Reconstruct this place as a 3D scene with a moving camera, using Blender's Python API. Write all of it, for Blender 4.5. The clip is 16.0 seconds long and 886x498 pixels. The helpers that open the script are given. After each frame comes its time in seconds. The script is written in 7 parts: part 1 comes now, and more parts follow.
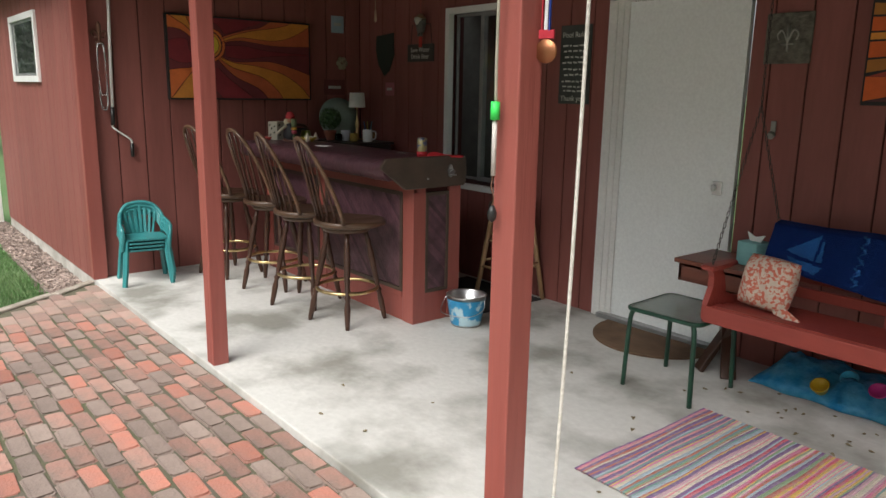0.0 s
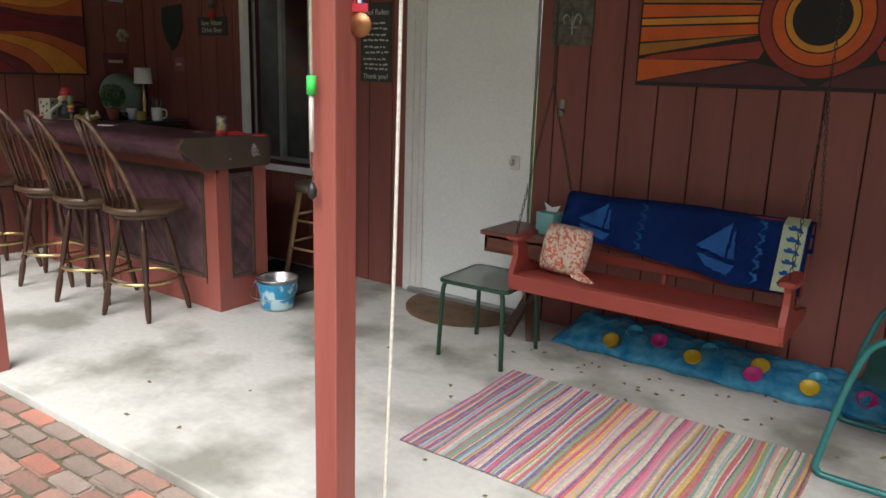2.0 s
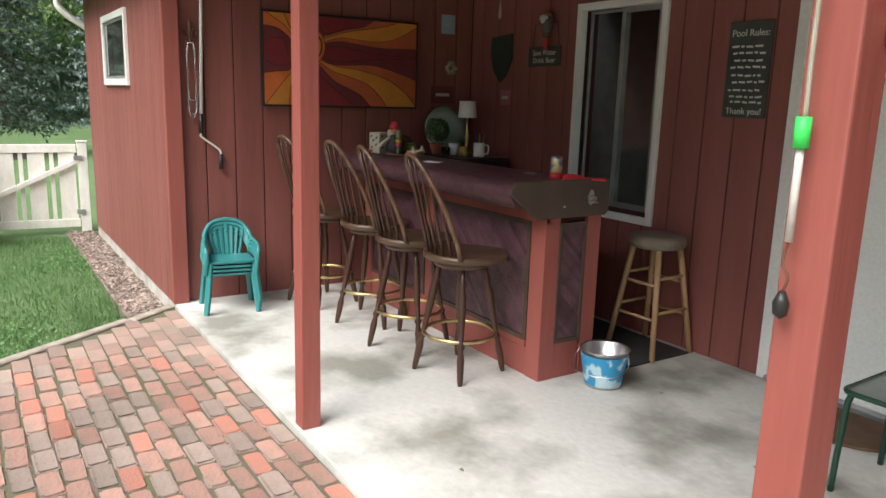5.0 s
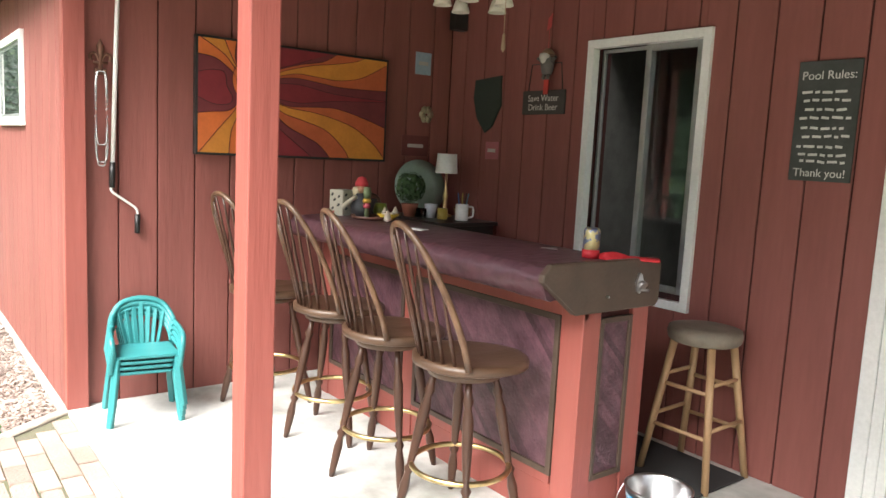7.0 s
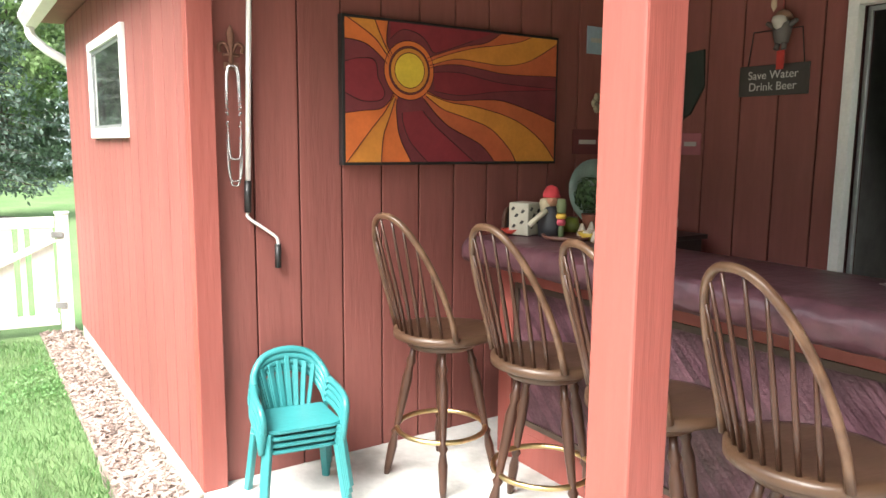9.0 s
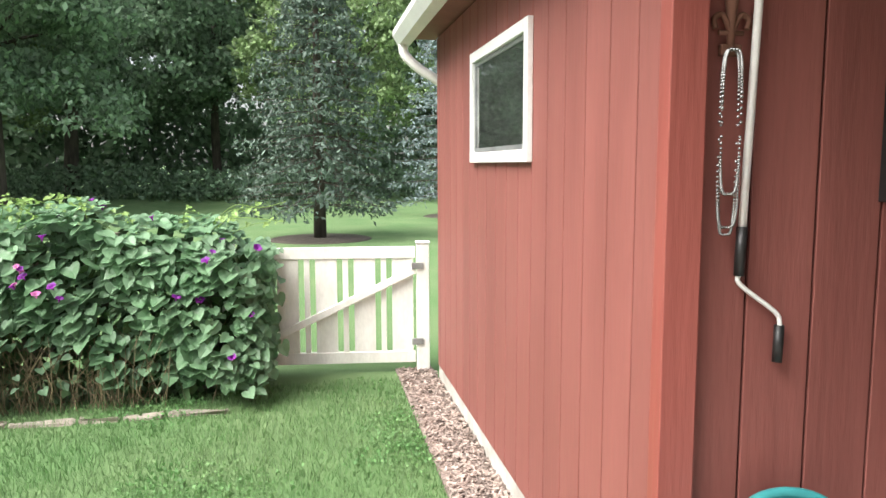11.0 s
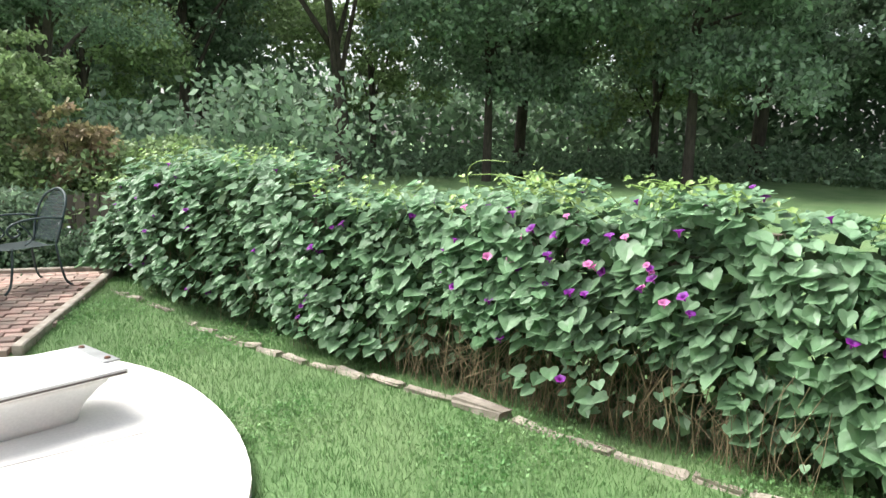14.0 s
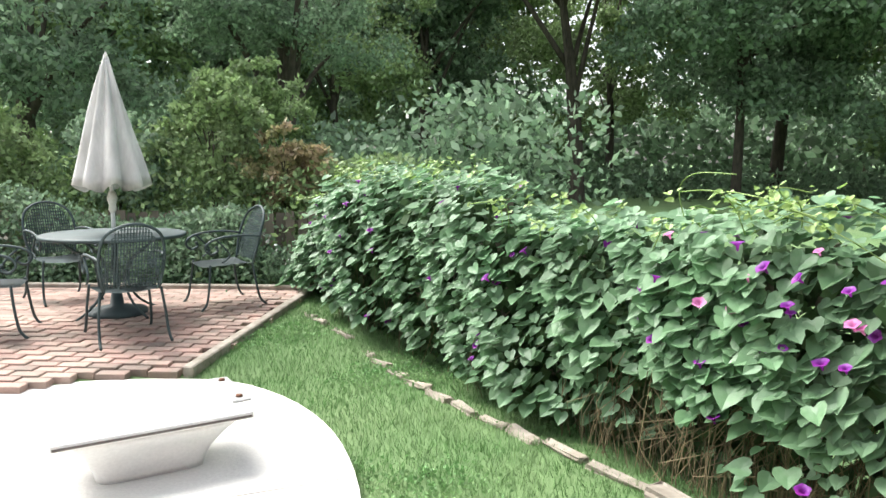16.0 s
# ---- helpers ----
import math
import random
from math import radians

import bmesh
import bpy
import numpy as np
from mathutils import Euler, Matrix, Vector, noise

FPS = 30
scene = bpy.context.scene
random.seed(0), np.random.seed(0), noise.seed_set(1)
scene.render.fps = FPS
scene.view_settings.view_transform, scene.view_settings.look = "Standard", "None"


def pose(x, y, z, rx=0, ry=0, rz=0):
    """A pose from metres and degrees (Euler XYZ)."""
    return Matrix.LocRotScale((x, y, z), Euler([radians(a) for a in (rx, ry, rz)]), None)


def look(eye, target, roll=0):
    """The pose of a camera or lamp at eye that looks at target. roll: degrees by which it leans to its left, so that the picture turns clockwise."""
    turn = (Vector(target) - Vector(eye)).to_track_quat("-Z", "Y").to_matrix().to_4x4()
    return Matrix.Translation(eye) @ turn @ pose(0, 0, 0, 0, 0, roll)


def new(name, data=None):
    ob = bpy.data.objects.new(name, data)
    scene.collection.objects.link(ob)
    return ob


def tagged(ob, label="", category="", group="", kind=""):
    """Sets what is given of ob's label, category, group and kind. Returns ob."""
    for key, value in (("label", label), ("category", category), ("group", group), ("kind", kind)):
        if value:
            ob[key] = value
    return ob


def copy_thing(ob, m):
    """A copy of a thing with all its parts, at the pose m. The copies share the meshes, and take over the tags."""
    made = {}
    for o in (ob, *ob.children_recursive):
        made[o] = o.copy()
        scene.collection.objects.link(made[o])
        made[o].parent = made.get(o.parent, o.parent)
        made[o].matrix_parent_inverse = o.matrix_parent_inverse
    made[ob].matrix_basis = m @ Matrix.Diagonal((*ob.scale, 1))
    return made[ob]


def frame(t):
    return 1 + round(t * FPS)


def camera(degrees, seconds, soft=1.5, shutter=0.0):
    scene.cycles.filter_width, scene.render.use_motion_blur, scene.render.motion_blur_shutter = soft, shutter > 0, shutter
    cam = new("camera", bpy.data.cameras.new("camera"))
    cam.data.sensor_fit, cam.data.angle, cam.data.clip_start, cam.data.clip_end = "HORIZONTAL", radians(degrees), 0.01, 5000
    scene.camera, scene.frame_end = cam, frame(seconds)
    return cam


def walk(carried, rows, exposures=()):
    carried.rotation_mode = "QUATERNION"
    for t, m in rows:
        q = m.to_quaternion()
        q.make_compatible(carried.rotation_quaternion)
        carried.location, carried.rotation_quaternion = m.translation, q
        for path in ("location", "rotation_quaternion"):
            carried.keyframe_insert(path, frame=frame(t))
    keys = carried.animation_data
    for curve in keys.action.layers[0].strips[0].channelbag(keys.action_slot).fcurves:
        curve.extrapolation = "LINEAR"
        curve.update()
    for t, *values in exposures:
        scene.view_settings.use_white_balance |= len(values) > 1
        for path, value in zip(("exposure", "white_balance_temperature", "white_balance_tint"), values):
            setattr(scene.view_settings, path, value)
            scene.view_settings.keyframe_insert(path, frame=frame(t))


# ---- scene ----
import mathutils.geometry

cam = camera(62.0, 16.0)
PATH = [
    (0, (0.117, 0.161, 1.504), (-1.395, 1.401, 1.082), 1.0),
    (0.5, (0.118, 0.163, 1.508), (-1.291, 1.516, 1.08), 1.3),
    (1, (0.112, 0.161, 1.506), (-1.189, 1.618, 1.078), 1.5),
    (1.5, (0.104, 0.143, 1.494), (-1.094, 1.687, 1.065), 1.6),
    (2, (0.065, 0.125, 1.489), (-1.047, 1.722, 1.028), 1.8),
    (2.5, (0.013, 0.123, 1.5), (-1.099, 1.715, 1.021), 2.2),
    (3, (-0.05, 0.154, 1.489), (-1.3, 1.636, 0.996), 2.2),
    (3.5, (-0.111, 0.271, 1.496), (-1.553, 1.577, 1.028), 2.3),
    (4, (-0.254, 0.35, 1.481), (-1.833, 1.488, 1.021), 2.4),
    (4.5, (-0.469, 0.387, 1.493), (-2.107, 1.452, 1.066), 1.3),
    (6.8, (-1.621, 0.794, 1.458), (-3.21, 1.981, 1.202), 2.8),
    (7, (-1.732, 0.827, 1.46), (-3.301, 2.04, 1.206), 2.9),
    (7.5, (-1.988, 0.847, 1.457), (-3.544, 2.078, 1.204), 3.7),
    (8, (-2.281, 0.797, 1.469), (-3.842, 2.022, 1.217), 2.3),
    (8.2, (-2.395, 0.785, 1.471), (-3.965, 1.996, 1.206), 1.8),
    (10.3, (-3.744, 0.811, 1.513), (-5.597, 1.521, 1.266), 0.1),
    (10.5, (-3.864, 0.789, 1.51), (-5.748, 1.415, 1.268), 0.2),
    (11, (-4.131, 0.674, 1.503), (-6.087, 1.025, 1.274), -0.2),
    (11.3, (-4.309, 0.643, 1.483), (-6.287, 0.827, 1.257), -0.0),
    (11.5, (-4.417, 0.622, 1.497), (-6.401, 0.717, 1.261), 0.2),
    (12, (-4.682, 0.625, 1.509), (-6.664, 0.497, 1.267), 1.2),
    (12.5, (-4.942, 0.551, 1.501), (-6.88, 0.136, 1.23), 0.3),
    (13, (-5.216, 0.5, 1.51), (-7.076, -0.177, 1.225), -0.9),
    (13.5, (-5.432, 0.471, 1.518), (-7.117, -0.567, 1.229), 0.2),
    (14, (-5.622, 0.39, 1.478), (-7.151, -0.868, 1.19), 0.8),
    (14.5, (-5.82, 0.279, 1.461), (-7.291, -1.05, 1.192), 1.3),
    (15, (-6.068, 0.182, 1.454), (-7.409, -1.281, 1.201), 1.7),
    (15.5, (-6.297, 0.034, 1.424), (-7.485, -1.554, 1.169), 1.9),
    (16, (-6.521, -0.069, 1.408), (-7.571, -1.755, 1.174), 0.3),
]
EXPOSURES = [(0, 0.3), (2.5, 0.5), (4.7, 0.58), (6.6, 1.7), (8.2, 2.05), (10.3, 1.6), (11.5, 1.02), (12.5, 1.0), (14, 1.25), (16, 1.35)]
walk(cam, [(t, look(eye, target, roll)) for t, eye, target, roll in PATH], EXPOSURES)

# ---- light ----
world = bpy.data.worlds.new("world")
scene.world = world
world.use_nodes = True
wn = world.node_tree
wn.nodes.clear()
sky = wn.nodes.new("ShaderNodeTexSky")
sky.sky_type = "NISHITA"
sky.sun_disc = False
sky.sun_elevation, sky.sun_rotation = radians(53), radians(157)
sky.air_density, sky.dust_density, sky.ozone_density = 1.0, 4.0, 0.6
desat = wn.nodes.new("ShaderNodeHueSaturation")
desat.inputs["Saturation"].default_value = 0.35
bg = wn.nodes.new("ShaderNodeBackground")
bg.inputs["Strength"].default_value = 0.15
wout = wn.nodes.new("ShaderNodeOutputWorld")
wn.links.new(sky.outputs[0], desat.inputs["Color"])
wn.links.new(desat.outputs[0], bg.inputs["Color"])
wn.links.new(bg.outputs[0], wout.inputs["Surface"])
sun_data = bpy.data.lights.new("sun", "SUN")
sun_data.energy, sun_data.angle, sun_data.color = 3.1, radians(45), (1.0, 0.98, 0.94)
sun = new("sun", sun_data)
sun.matrix_basis = look((1.2, -12.5, 18), (-4, 0, 0))

# ---- materials ----
def mat(name, base, other=None, scale=8.0, rough=0.6, metal=0.0, bump=0.15, fine=60.0, stretch=(1, 1, 1), vary=0.0, island=0.0, trans=0.0, contrast=(0.35, 0.65), spec=0.5, emit=0.0):
    """Noise-mixed surface at two scales with bump; vary: lightness by object, island: by piece."""
    m = bpy.data.materials.new(name)
    m.use_nodes = True
    nt = m.node_tree
    N, L = nt.nodes, nt.links
    b = N["Principled BSDF"]
    b.inputs["Roughness"].default_value, b.inputs["Metallic"].default_value = rough, metal
    b.inputs["Specular IOR Level"].default_value = spec
    other = other or tuple(c * 0.75 for c in base)
    tc = N.new("ShaderNodeTexCoord")
    mp = N.new("ShaderNodeMapping")
    mp.inputs["Scale"].default_value = stretch
    L.new(tc.outputs["Object"], mp.inputs["Vector"])
    n1 = N.new("ShaderNodeTexNoise")
    n1.inputs["Scale"].default_value, n1.inputs["Detail"].default_value = scale, 5
    n2 = N.new("ShaderNodeTexNoise")
    n2.inputs["Scale"].default_value, n2.inputs["Detail"].default_value = fine, 4
    L.new(mp.outputs[0], n1.inputs["Vector"])
    L.new(mp.outputs[0], n2.inputs["Vector"])
    ramp = N.new("ShaderNodeMapRange")
    ramp.inputs["From Min"].default_value, ramp.inputs["From Max"].default_value = contrast
    L.new(n1.outputs["Fac"], ramp.inputs["Value"])
    mix = N.new("ShaderNodeMix")
    mix.data_type = "RGBA"
    mix.inputs[6].default_value, mix.inputs[7].default_value = (*base, 1), (*other, 1)
    L.new(ramp.outputs[0], mix.inputs[0])
    last = mix.outputs[2]
    hsv = N.new("ShaderNodeHueSaturation")
    L.new(last, hsv.inputs["Color"])
    mm = N.new("ShaderNodeMath")
    mm.operation = "MULTIPLY_ADD"
    mm.inputs[1].default_value, mm.inputs[2].default_value = 0.25, 0.875
    L.new(n2.outputs["Fac"], mm.inputs[0])
    val = mm.outputs[0]
    if vary or island:
        src = N.new("ShaderNodeObjectInfo").outputs["Random"] if vary else N.new("ShaderNodeNewGeometry").outputs["Random Per Island"]
        v = N.new("ShaderNodeMath")
        v.operation = "MULTIPLY_ADD"
        v.inputs[1].default_value, v.inputs[2].default_value = 2 * (vary or island), 1 - (vary or island)
        L.new(src, v.inputs[0])
        w = N.new("ShaderNodeMath")
        w.operation = "MULTIPLY"
        L.new(v.outputs[0], w.inputs[0])
        L.new(val, w.inputs[1])
        val = w.outputs[0]
    L.new(val, hsv.inputs["Value"])
    L.new(hsv.outputs[0], b.inputs["Base Color"])
    bp = N.new("ShaderNodeBump")
    bp.inputs["Strength"].default_value, bp.inputs["Distance"].default_value = bump, 0.01
    L.new(n2.outputs["Fac"], bp.inputs["Height"])
    L.new(bp.outputs[0], b.inputs["Normal"])
    if trans:
        b.inputs["Transmission Weight"].default_value = trans
    if emit:
        b.inputs["Emission Color"].default_value, b.inputs["Emission Strength"].default_value = (*base, 1), emit
    return m


def leafy(name, base, other, back=0.3, rough=0.5, island=0.35):
    """A leaf: matte-glossy with light passing through."""
    m = mat(name, base, other, scale=3.0, rough=rough, bump=0.05, island=island)
    N, L = m.node_tree.nodes, m.node_tree.links
    b = N["Principled BSDF"]
    tr = N.new("ShaderNodeBsdfTranslucent")
    L.new(b.inputs["Base Color"].links[0].from_socket, tr.inputs["Color"])
    ms = N.new("ShaderNodeMixShader")
    ms.inputs[0].default_value = back
    L.new(b.outputs[0], ms.inputs[1])
    L.new(tr.outputs[0], ms.inputs[2])
    L.new(ms.outputs[0], N["Material Output"].inputs["Surface"])
    return m


M = dict(
    red=mat("red_paint", (0.25, 0.087, 0.073), (0.212, 0.072, 0.06), scale=5, rough=0.6, bump=0.22, fine=45, stretch=(1, 1, 0.12), vary=0.05, spec=0.35),
    red_trim=mat("red_trim_paint", (0.30, 0.085, 0.068), (0.26, 0.068, 0.054), scale=4, rough=0.45, bump=0.25, fine=40, stretch=(1, 1, 0.1)),
    bench_red=mat("bench_red_paint", (0.30, 0.05, 0.035), (0.25, 0.04, 0.03), scale=6, rough=0.5, bump=0.2, stretch=(0.2, 1, 1)),
    groove=mat("dark_groove", (0.06, 0.012, 0.01), rough=0.9),
    white=mat("white_paint", (0.78, 0.78, 0.75), (0.70, 0.70, 0.68), scale=3, rough=0.4, bump=0.08),
    white_dirty=mat("weathered_white_vinyl", (0.86, 0.84, 0.79), (0.76, 0.74, 0.68), scale=9, rough=0.45, bump=0.1, stretch=(1, 1, 0.4)),
    door_white=mat("door_white_paint", (0.84, 0.87, 0.86), (0.81, 0.84, 0.83), scale=2, rough=0.35, bump=0.06),
    ceiling=mat("dimming_ceiling", (0.05, 0.018, 0.015), rough=0.8),
    concrete=mat("slab_concrete", (0.55, 0.545, 0.515), (0.25, 0.245, 0.215), scale=2.0, rough=0.8, bump=0.35, fine=26, contrast=(0.46, 0.66)),
    pale_concrete=mat("pale_concrete", (0.66, 0.65, 0.62), (0.52, 0.50, 0.47), scale=1.3, rough=0.85, bump=0.25, contrast=(0.45, 0.75)),
    foundation=mat("foundation_concrete", (0.52, 0.50, 0.46), (0.36, 0.34, 0.30), scale=6, rough=0.9, bump=0.4),
    brick=mat("paver_brick", (0.34, 0.195, 0.155), (0.24, 0.175, 0.145), scale=9, rough=0.9, bump=0.7, fine=55, vary=0.28, contrast=(0.40, 0.60)),
    brick_red=mat("red_paver_brick", (0.43, 0.175, 0.125), (0.32, 0.18, 0.145), scale=7, rough=0.85, bump=0.6, fine=70, vary=0.25),
    brick_grey=mat("grey_paver_brick", (0.29, 0.225, 0.19), (0.22, 0.17, 0.145), scale=8, rough=0.9, bump=0.6, fine=55, vary=0.2),
    brick_far=mat("joined_paver_brick", (0.36, 0.235, 0.195), (0.27, 0.215, 0.175), scale=5, rough=0.85, bump=0.5, fine=70, island=0.3),
    sand=mat("joint_soil", (0.12, 0.105, 0.08), (0.10, 0.105, 0.055), scale=4, rough=1.0, bump=0.5),
    lawn=mat("lawn_soil", (0.085, 0.165, 0.055), (0.12, 0.19, 0.075), scale=0.9, rough=0.95, bump=0.8, fine=90),
    grass=leafy("grass_blades", (0.095, 0.21, 0.065), (0.16, 0.26, 0.11), 0.35, 0.6, 0.35),
    clover=leafy("clover_leaves", (0.12, 0.27, 0.09), (0.20, 0.34, 0.14), 0.3, 0.6, 0.3),
    mulch=mat("wood_chip_mulch", (0.20, 0.15, 0.125), (0.36, 0.29, 0.25), scale=14, rough=0.95, bump=0.8, island=0.5),
    vine=leafy("morning_glory_leaves", (0.15, 0.285, 0.145), (0.22, 0.345, 0.21), 0.42, 0.48, 0.25),
    # hedge shade put into a darker green; the potted plant's own colour too
    vine_dark=mat("dark_and_shade_leaves", (0.05, 0.10, 0.035), (0.07, 0.125, 0.05), rough=0.8, island=0.4),
    vine_new=leafy("young_vine_tips", (0.22, 0.36, 0.09), (0.28, 0.40, 0.12), 0.35, 0.45, 0.2),
    straw=mat("dry_vine_stems", (0.19, 0.15, 0.085), (0.12, 0.10, 0.05), rough=0.9, island=0.4),
    petal=leafy("purple_petals", (0.15, 0.012, 0.27), (0.26, 0.02, 0.27), 0.3, 0.5, 0.4),
    petal_pink=leafy("pink_petals", (0.55, 0.10, 0.35), (0.6, 0.25, 0.45), 0.3, 0.5, 0.2),
    petal_white=mat("white_petals", (0.8, 0.78, 0.75), rough=0.6),
    bark=mat("tree_bark", (0.085, 0.07, 0.055), (0.045, 0.038, 0.03), scale=12, rough=0.95, bump=0.9, fine=40, stretch=(1, 1, 0.25)),
    leaf=leafy("broad_leaves", (0.15, 0.25, 0.145), (0.235, 0.33, 0.215), 0.38, 0.65, 0.5),
    leaf_light=leafy("light_broad_leaves", (0.16, 0.25, 0.09), (0.23, 0.32, 0.15), 0.35, 0.65, 0.45),
    leaf_tan=leafy("tan_green_leaves", (0.24, 0.27, 0.11), (0.32, 0.24, 0.15), 0.35, 0.65, 0.4),
    needle=leafy("spruce_needles", (0.06, 0.10, 0.068), (0.12, 0.165, 0.135), 0.1, 0.7, 0.4),
    needle_blue=leafy("blue_spruce_needles", (0.15, 0.20, 0.20), (0.20, 0.26, 0.26), 0.1, 0.7, 0.35),
    stone=mat("edging_stone", (0.36, 0.32, 0.27), (0.23, 0.20, 0.16), scale=9, rough=0.9, bump=0.8, fine=30, vary=0.2),
    vinyl=mat("bar_vinyl", (0.10, 0.045, 0.055), (0.06, 0.028, 0.036), scale=14, rough=0.33, bump=0.35, fine=22),
    woven=mat("woven_vinyl_panel", (0.13, 0.062, 0.078), (0.07, 0.03, 0.04), scale=12, rough=0.38, bump=0.4, island=0.4),
    brownboard=mat("brown_bar_board", (0.075, 0.05, 0.035), (0.055, 0.037, 0.026), rough=0.5),
    darkwood=mat("dark_stained_wood", (0.075, 0.032, 0.018), (0.045, 0.02, 0.012), scale=8, rough=0.33, bump=0.15, stretch=(1, 1, 0.2)),
    seatwood=mat("seat_wood", (0.11, 0.062, 0.035), (0.07, 0.038, 0.022), scale=5, rough=0.35, bump=0.12, stretch=(1, 0.2, 1)),
    bowwood=mat("worn_bow_wood", (0.15, 0.085, 0.048), (0.085, 0.045, 0.026), scale=16, rough=0.3, bump=0.1),
    pine=mat("pine_wood", (0.50, 0.32, 0.17), (0.38, 0.23, 0.12), scale=8, rough=0.5, stretch=(1, 1, 0.2)),
    taupe=mat("taupe_cushion", (0.26, 0.22, 0.17), (0.20, 0.17, 0.13), rough=0.7, bump=0.3),
    brass=mat("brass", (0.72, 0.56, 0.28), (0.5, 0.38, 0.18), scale=20, rough=0.28, metal=1.0, bump=0.05),
    steel=mat("steel", (0.60, 0.60, 0.60), rough=0.3, metal=1.0, bump=0.05),
    alu=mat("aluminium_frame", (0.45, 0.46, 0.46), rough=0.4, metal=0.7, bump=0.05),
    black=mat("black_plastic", (0.018, 0.018, 0.018), rough=0.45),
    green_plastic=mat("green_plastic", (0.03, 0.20, 0.205), (0.04, 0.23, 0.235), rough=0.35, bump=0.06),
    green_metal=mat("dark_green_metal", (0.012, 0.06, 0.035), rough=0.35),
    patio_metal=mat("grey_green_metal", (0.035, 0.062, 0.064), (0.026, 0.045, 0.046), rough=0.6),
    canvas=mat("umbrella_canvas", (0.66, 0.66, 0.64), (0.45, 0.45, 0.43), scale=6, rough=0.9, bump=0.25, stretch=(1, 1, 0.3)),
    rope=mat("white_rope", (0.70, 0.68, 0.62), (0.5, 0.48, 0.42), scale=60, rough=0.9, bump=0.6),
    fence=mat("weathered_fence", (0.24, 0.20, 0.16), (0.15, 0.13, 0.10), scale=6, rough=0.9, bump=0.5, stretch=(1, 1, 0.1), vary=0.3),
    slate=mat("chalkboard", (0.035, 0.04, 0.035), (0.06, 0.065, 0.06), scale=7, rough=0.8),
    chalk=mat("chalk", (0.62, 0.63, 0.58), rough=0.95),
    pvc=mat("blue_pool_vinyl", (0.03, 0.34, 0.68), (0.14, 0.56, 0.80), scale=12, rough=0.1, bump=1.0, fine=24),
)


def glass(name, tint=(0.9, 0.95, 0.93), rough=0.02):
    m = bpy.data.materials.new(name)
    m.use_nodes = True
    b = m.node_tree.nodes["Principled BSDF"]
    b.inputs["Base Color"].default_value = (*tint, 1)
    b.inputs["Transmission Weight"].default_value = 1
    b.inputs["Roughness"].default_value = rough
    return m


M["glass"] = glass("window_glass")
M["frost"] = glass("table_glass", (0.6, 0.68, 0.66), 0.25)
M["clear"] = glass("bottle_glass", (0.75, 0.85, 0.75), 0.05)
COLOURS = {}


def colour(r, g, b, rough=0.6, metal=0.0, bump=0.1):
    key = (r, g, b, rough, metal)
    if key not in COLOURS:
        COLOURS[key] = mat("colour", (r, g, b), (r * 0.85, g * 0.85, b * 0.85), rough=rough, metal=metal, bump=bump)
    return COLOURS[key]


# ---- mesh helpers ----
def box(bm, x0, x1, y0, y1, z0, z1, bevel=0.0):
    vs = [bm.verts.new((x, y, z)) for z in (z0, z1) for y in (y0, y1) for x in (x0, x1)]
    fs = [bm.faces.new([vs[i] for i in f]) for f in ((0, 2, 3, 1), (4, 5, 7, 6), (0, 1, 5, 4), (2, 6, 7, 3), (0, 4, 6, 2), (1, 3, 7, 5))]
    if bevel:
        es = list({e for f in fs for e in f.edges})
        bmesh.ops.bevel(bm, geom=es, offset=bevel, segments=2, affect="EDGES", profile=0.5)


def obox(bm, a, b, w, h, bevel=0.0, up=(0, 0, 1)):
    """A bar of section w x h from a to b."""
    a, b = Vector(a), Vector(b)
    d = (b - a).normalized()
    s = d.cross(Vector(up))
    s = s.normalized() if s.length > 1e-4 else Vector((1, 0, 0))
    u = s.cross(d)
    vs = [bm.verts.new(p + s * w / 2 * i + u * h / 2 * j) for p in (a, b) for j in (-1, 1) for i in (-1, 1)]
    fs = [bm.faces.new([vs[i] for i in f]) for f in ((0, 2, 3, 1), (4, 5, 7, 6), (0, 1, 5, 4), (2, 6, 7, 3), (0, 4, 6, 2), (1, 3, 7, 5))]
    if bevel:
        bmesh.ops.bevel(bm, geom=list({e for f in fs for e in f.edges}), offset=bevel, segments=1, affect="EDGES")


def tube(bm, pts, r, n=8, cap=True, closed=False):
    """A round bar along pts; r: a radius, or one a point."""
    pts = [Vector(p) for p in pts]
    rs = r if isinstance(r, (list, tuple)) else [r] * len(pts)
    rings, side = [], None
    k = len(pts)
    for i, p in enumerate(pts):
        if closed:
            d = (pts[(i + 1) % k] - pts[i - 1]).normalized()
        else:
            d = (pts[min(i + 1, k - 1)] - pts[max(i - 1, 0)]).normalized()
        if side is None:
            side = d.orthogonal().normalized()
        side = (side - d * side.dot(d)).normalized()
        up = d.cross(side)
        rings.append([bm.verts.new(p + (side * math.cos(2 * math.pi * j / n) + up * math.sin(2 * math.pi * j / n)) * rs[i]) for j in range(n)])
    pairs = list(zip(rings, rings[1:])) + ([(rings[-1], rings[0])] if closed else [])
    for ra, rb in pairs:
        for j in range(n):
            f = bm.faces.new((ra[j], ra[(j + 1) % n], rb[(j + 1) % n], rb[j]))
            f.smooth = True
    if cap and not closed:
        bm.faces.new(rings[0][::-1])
        bm.faces.new(rings[-1])


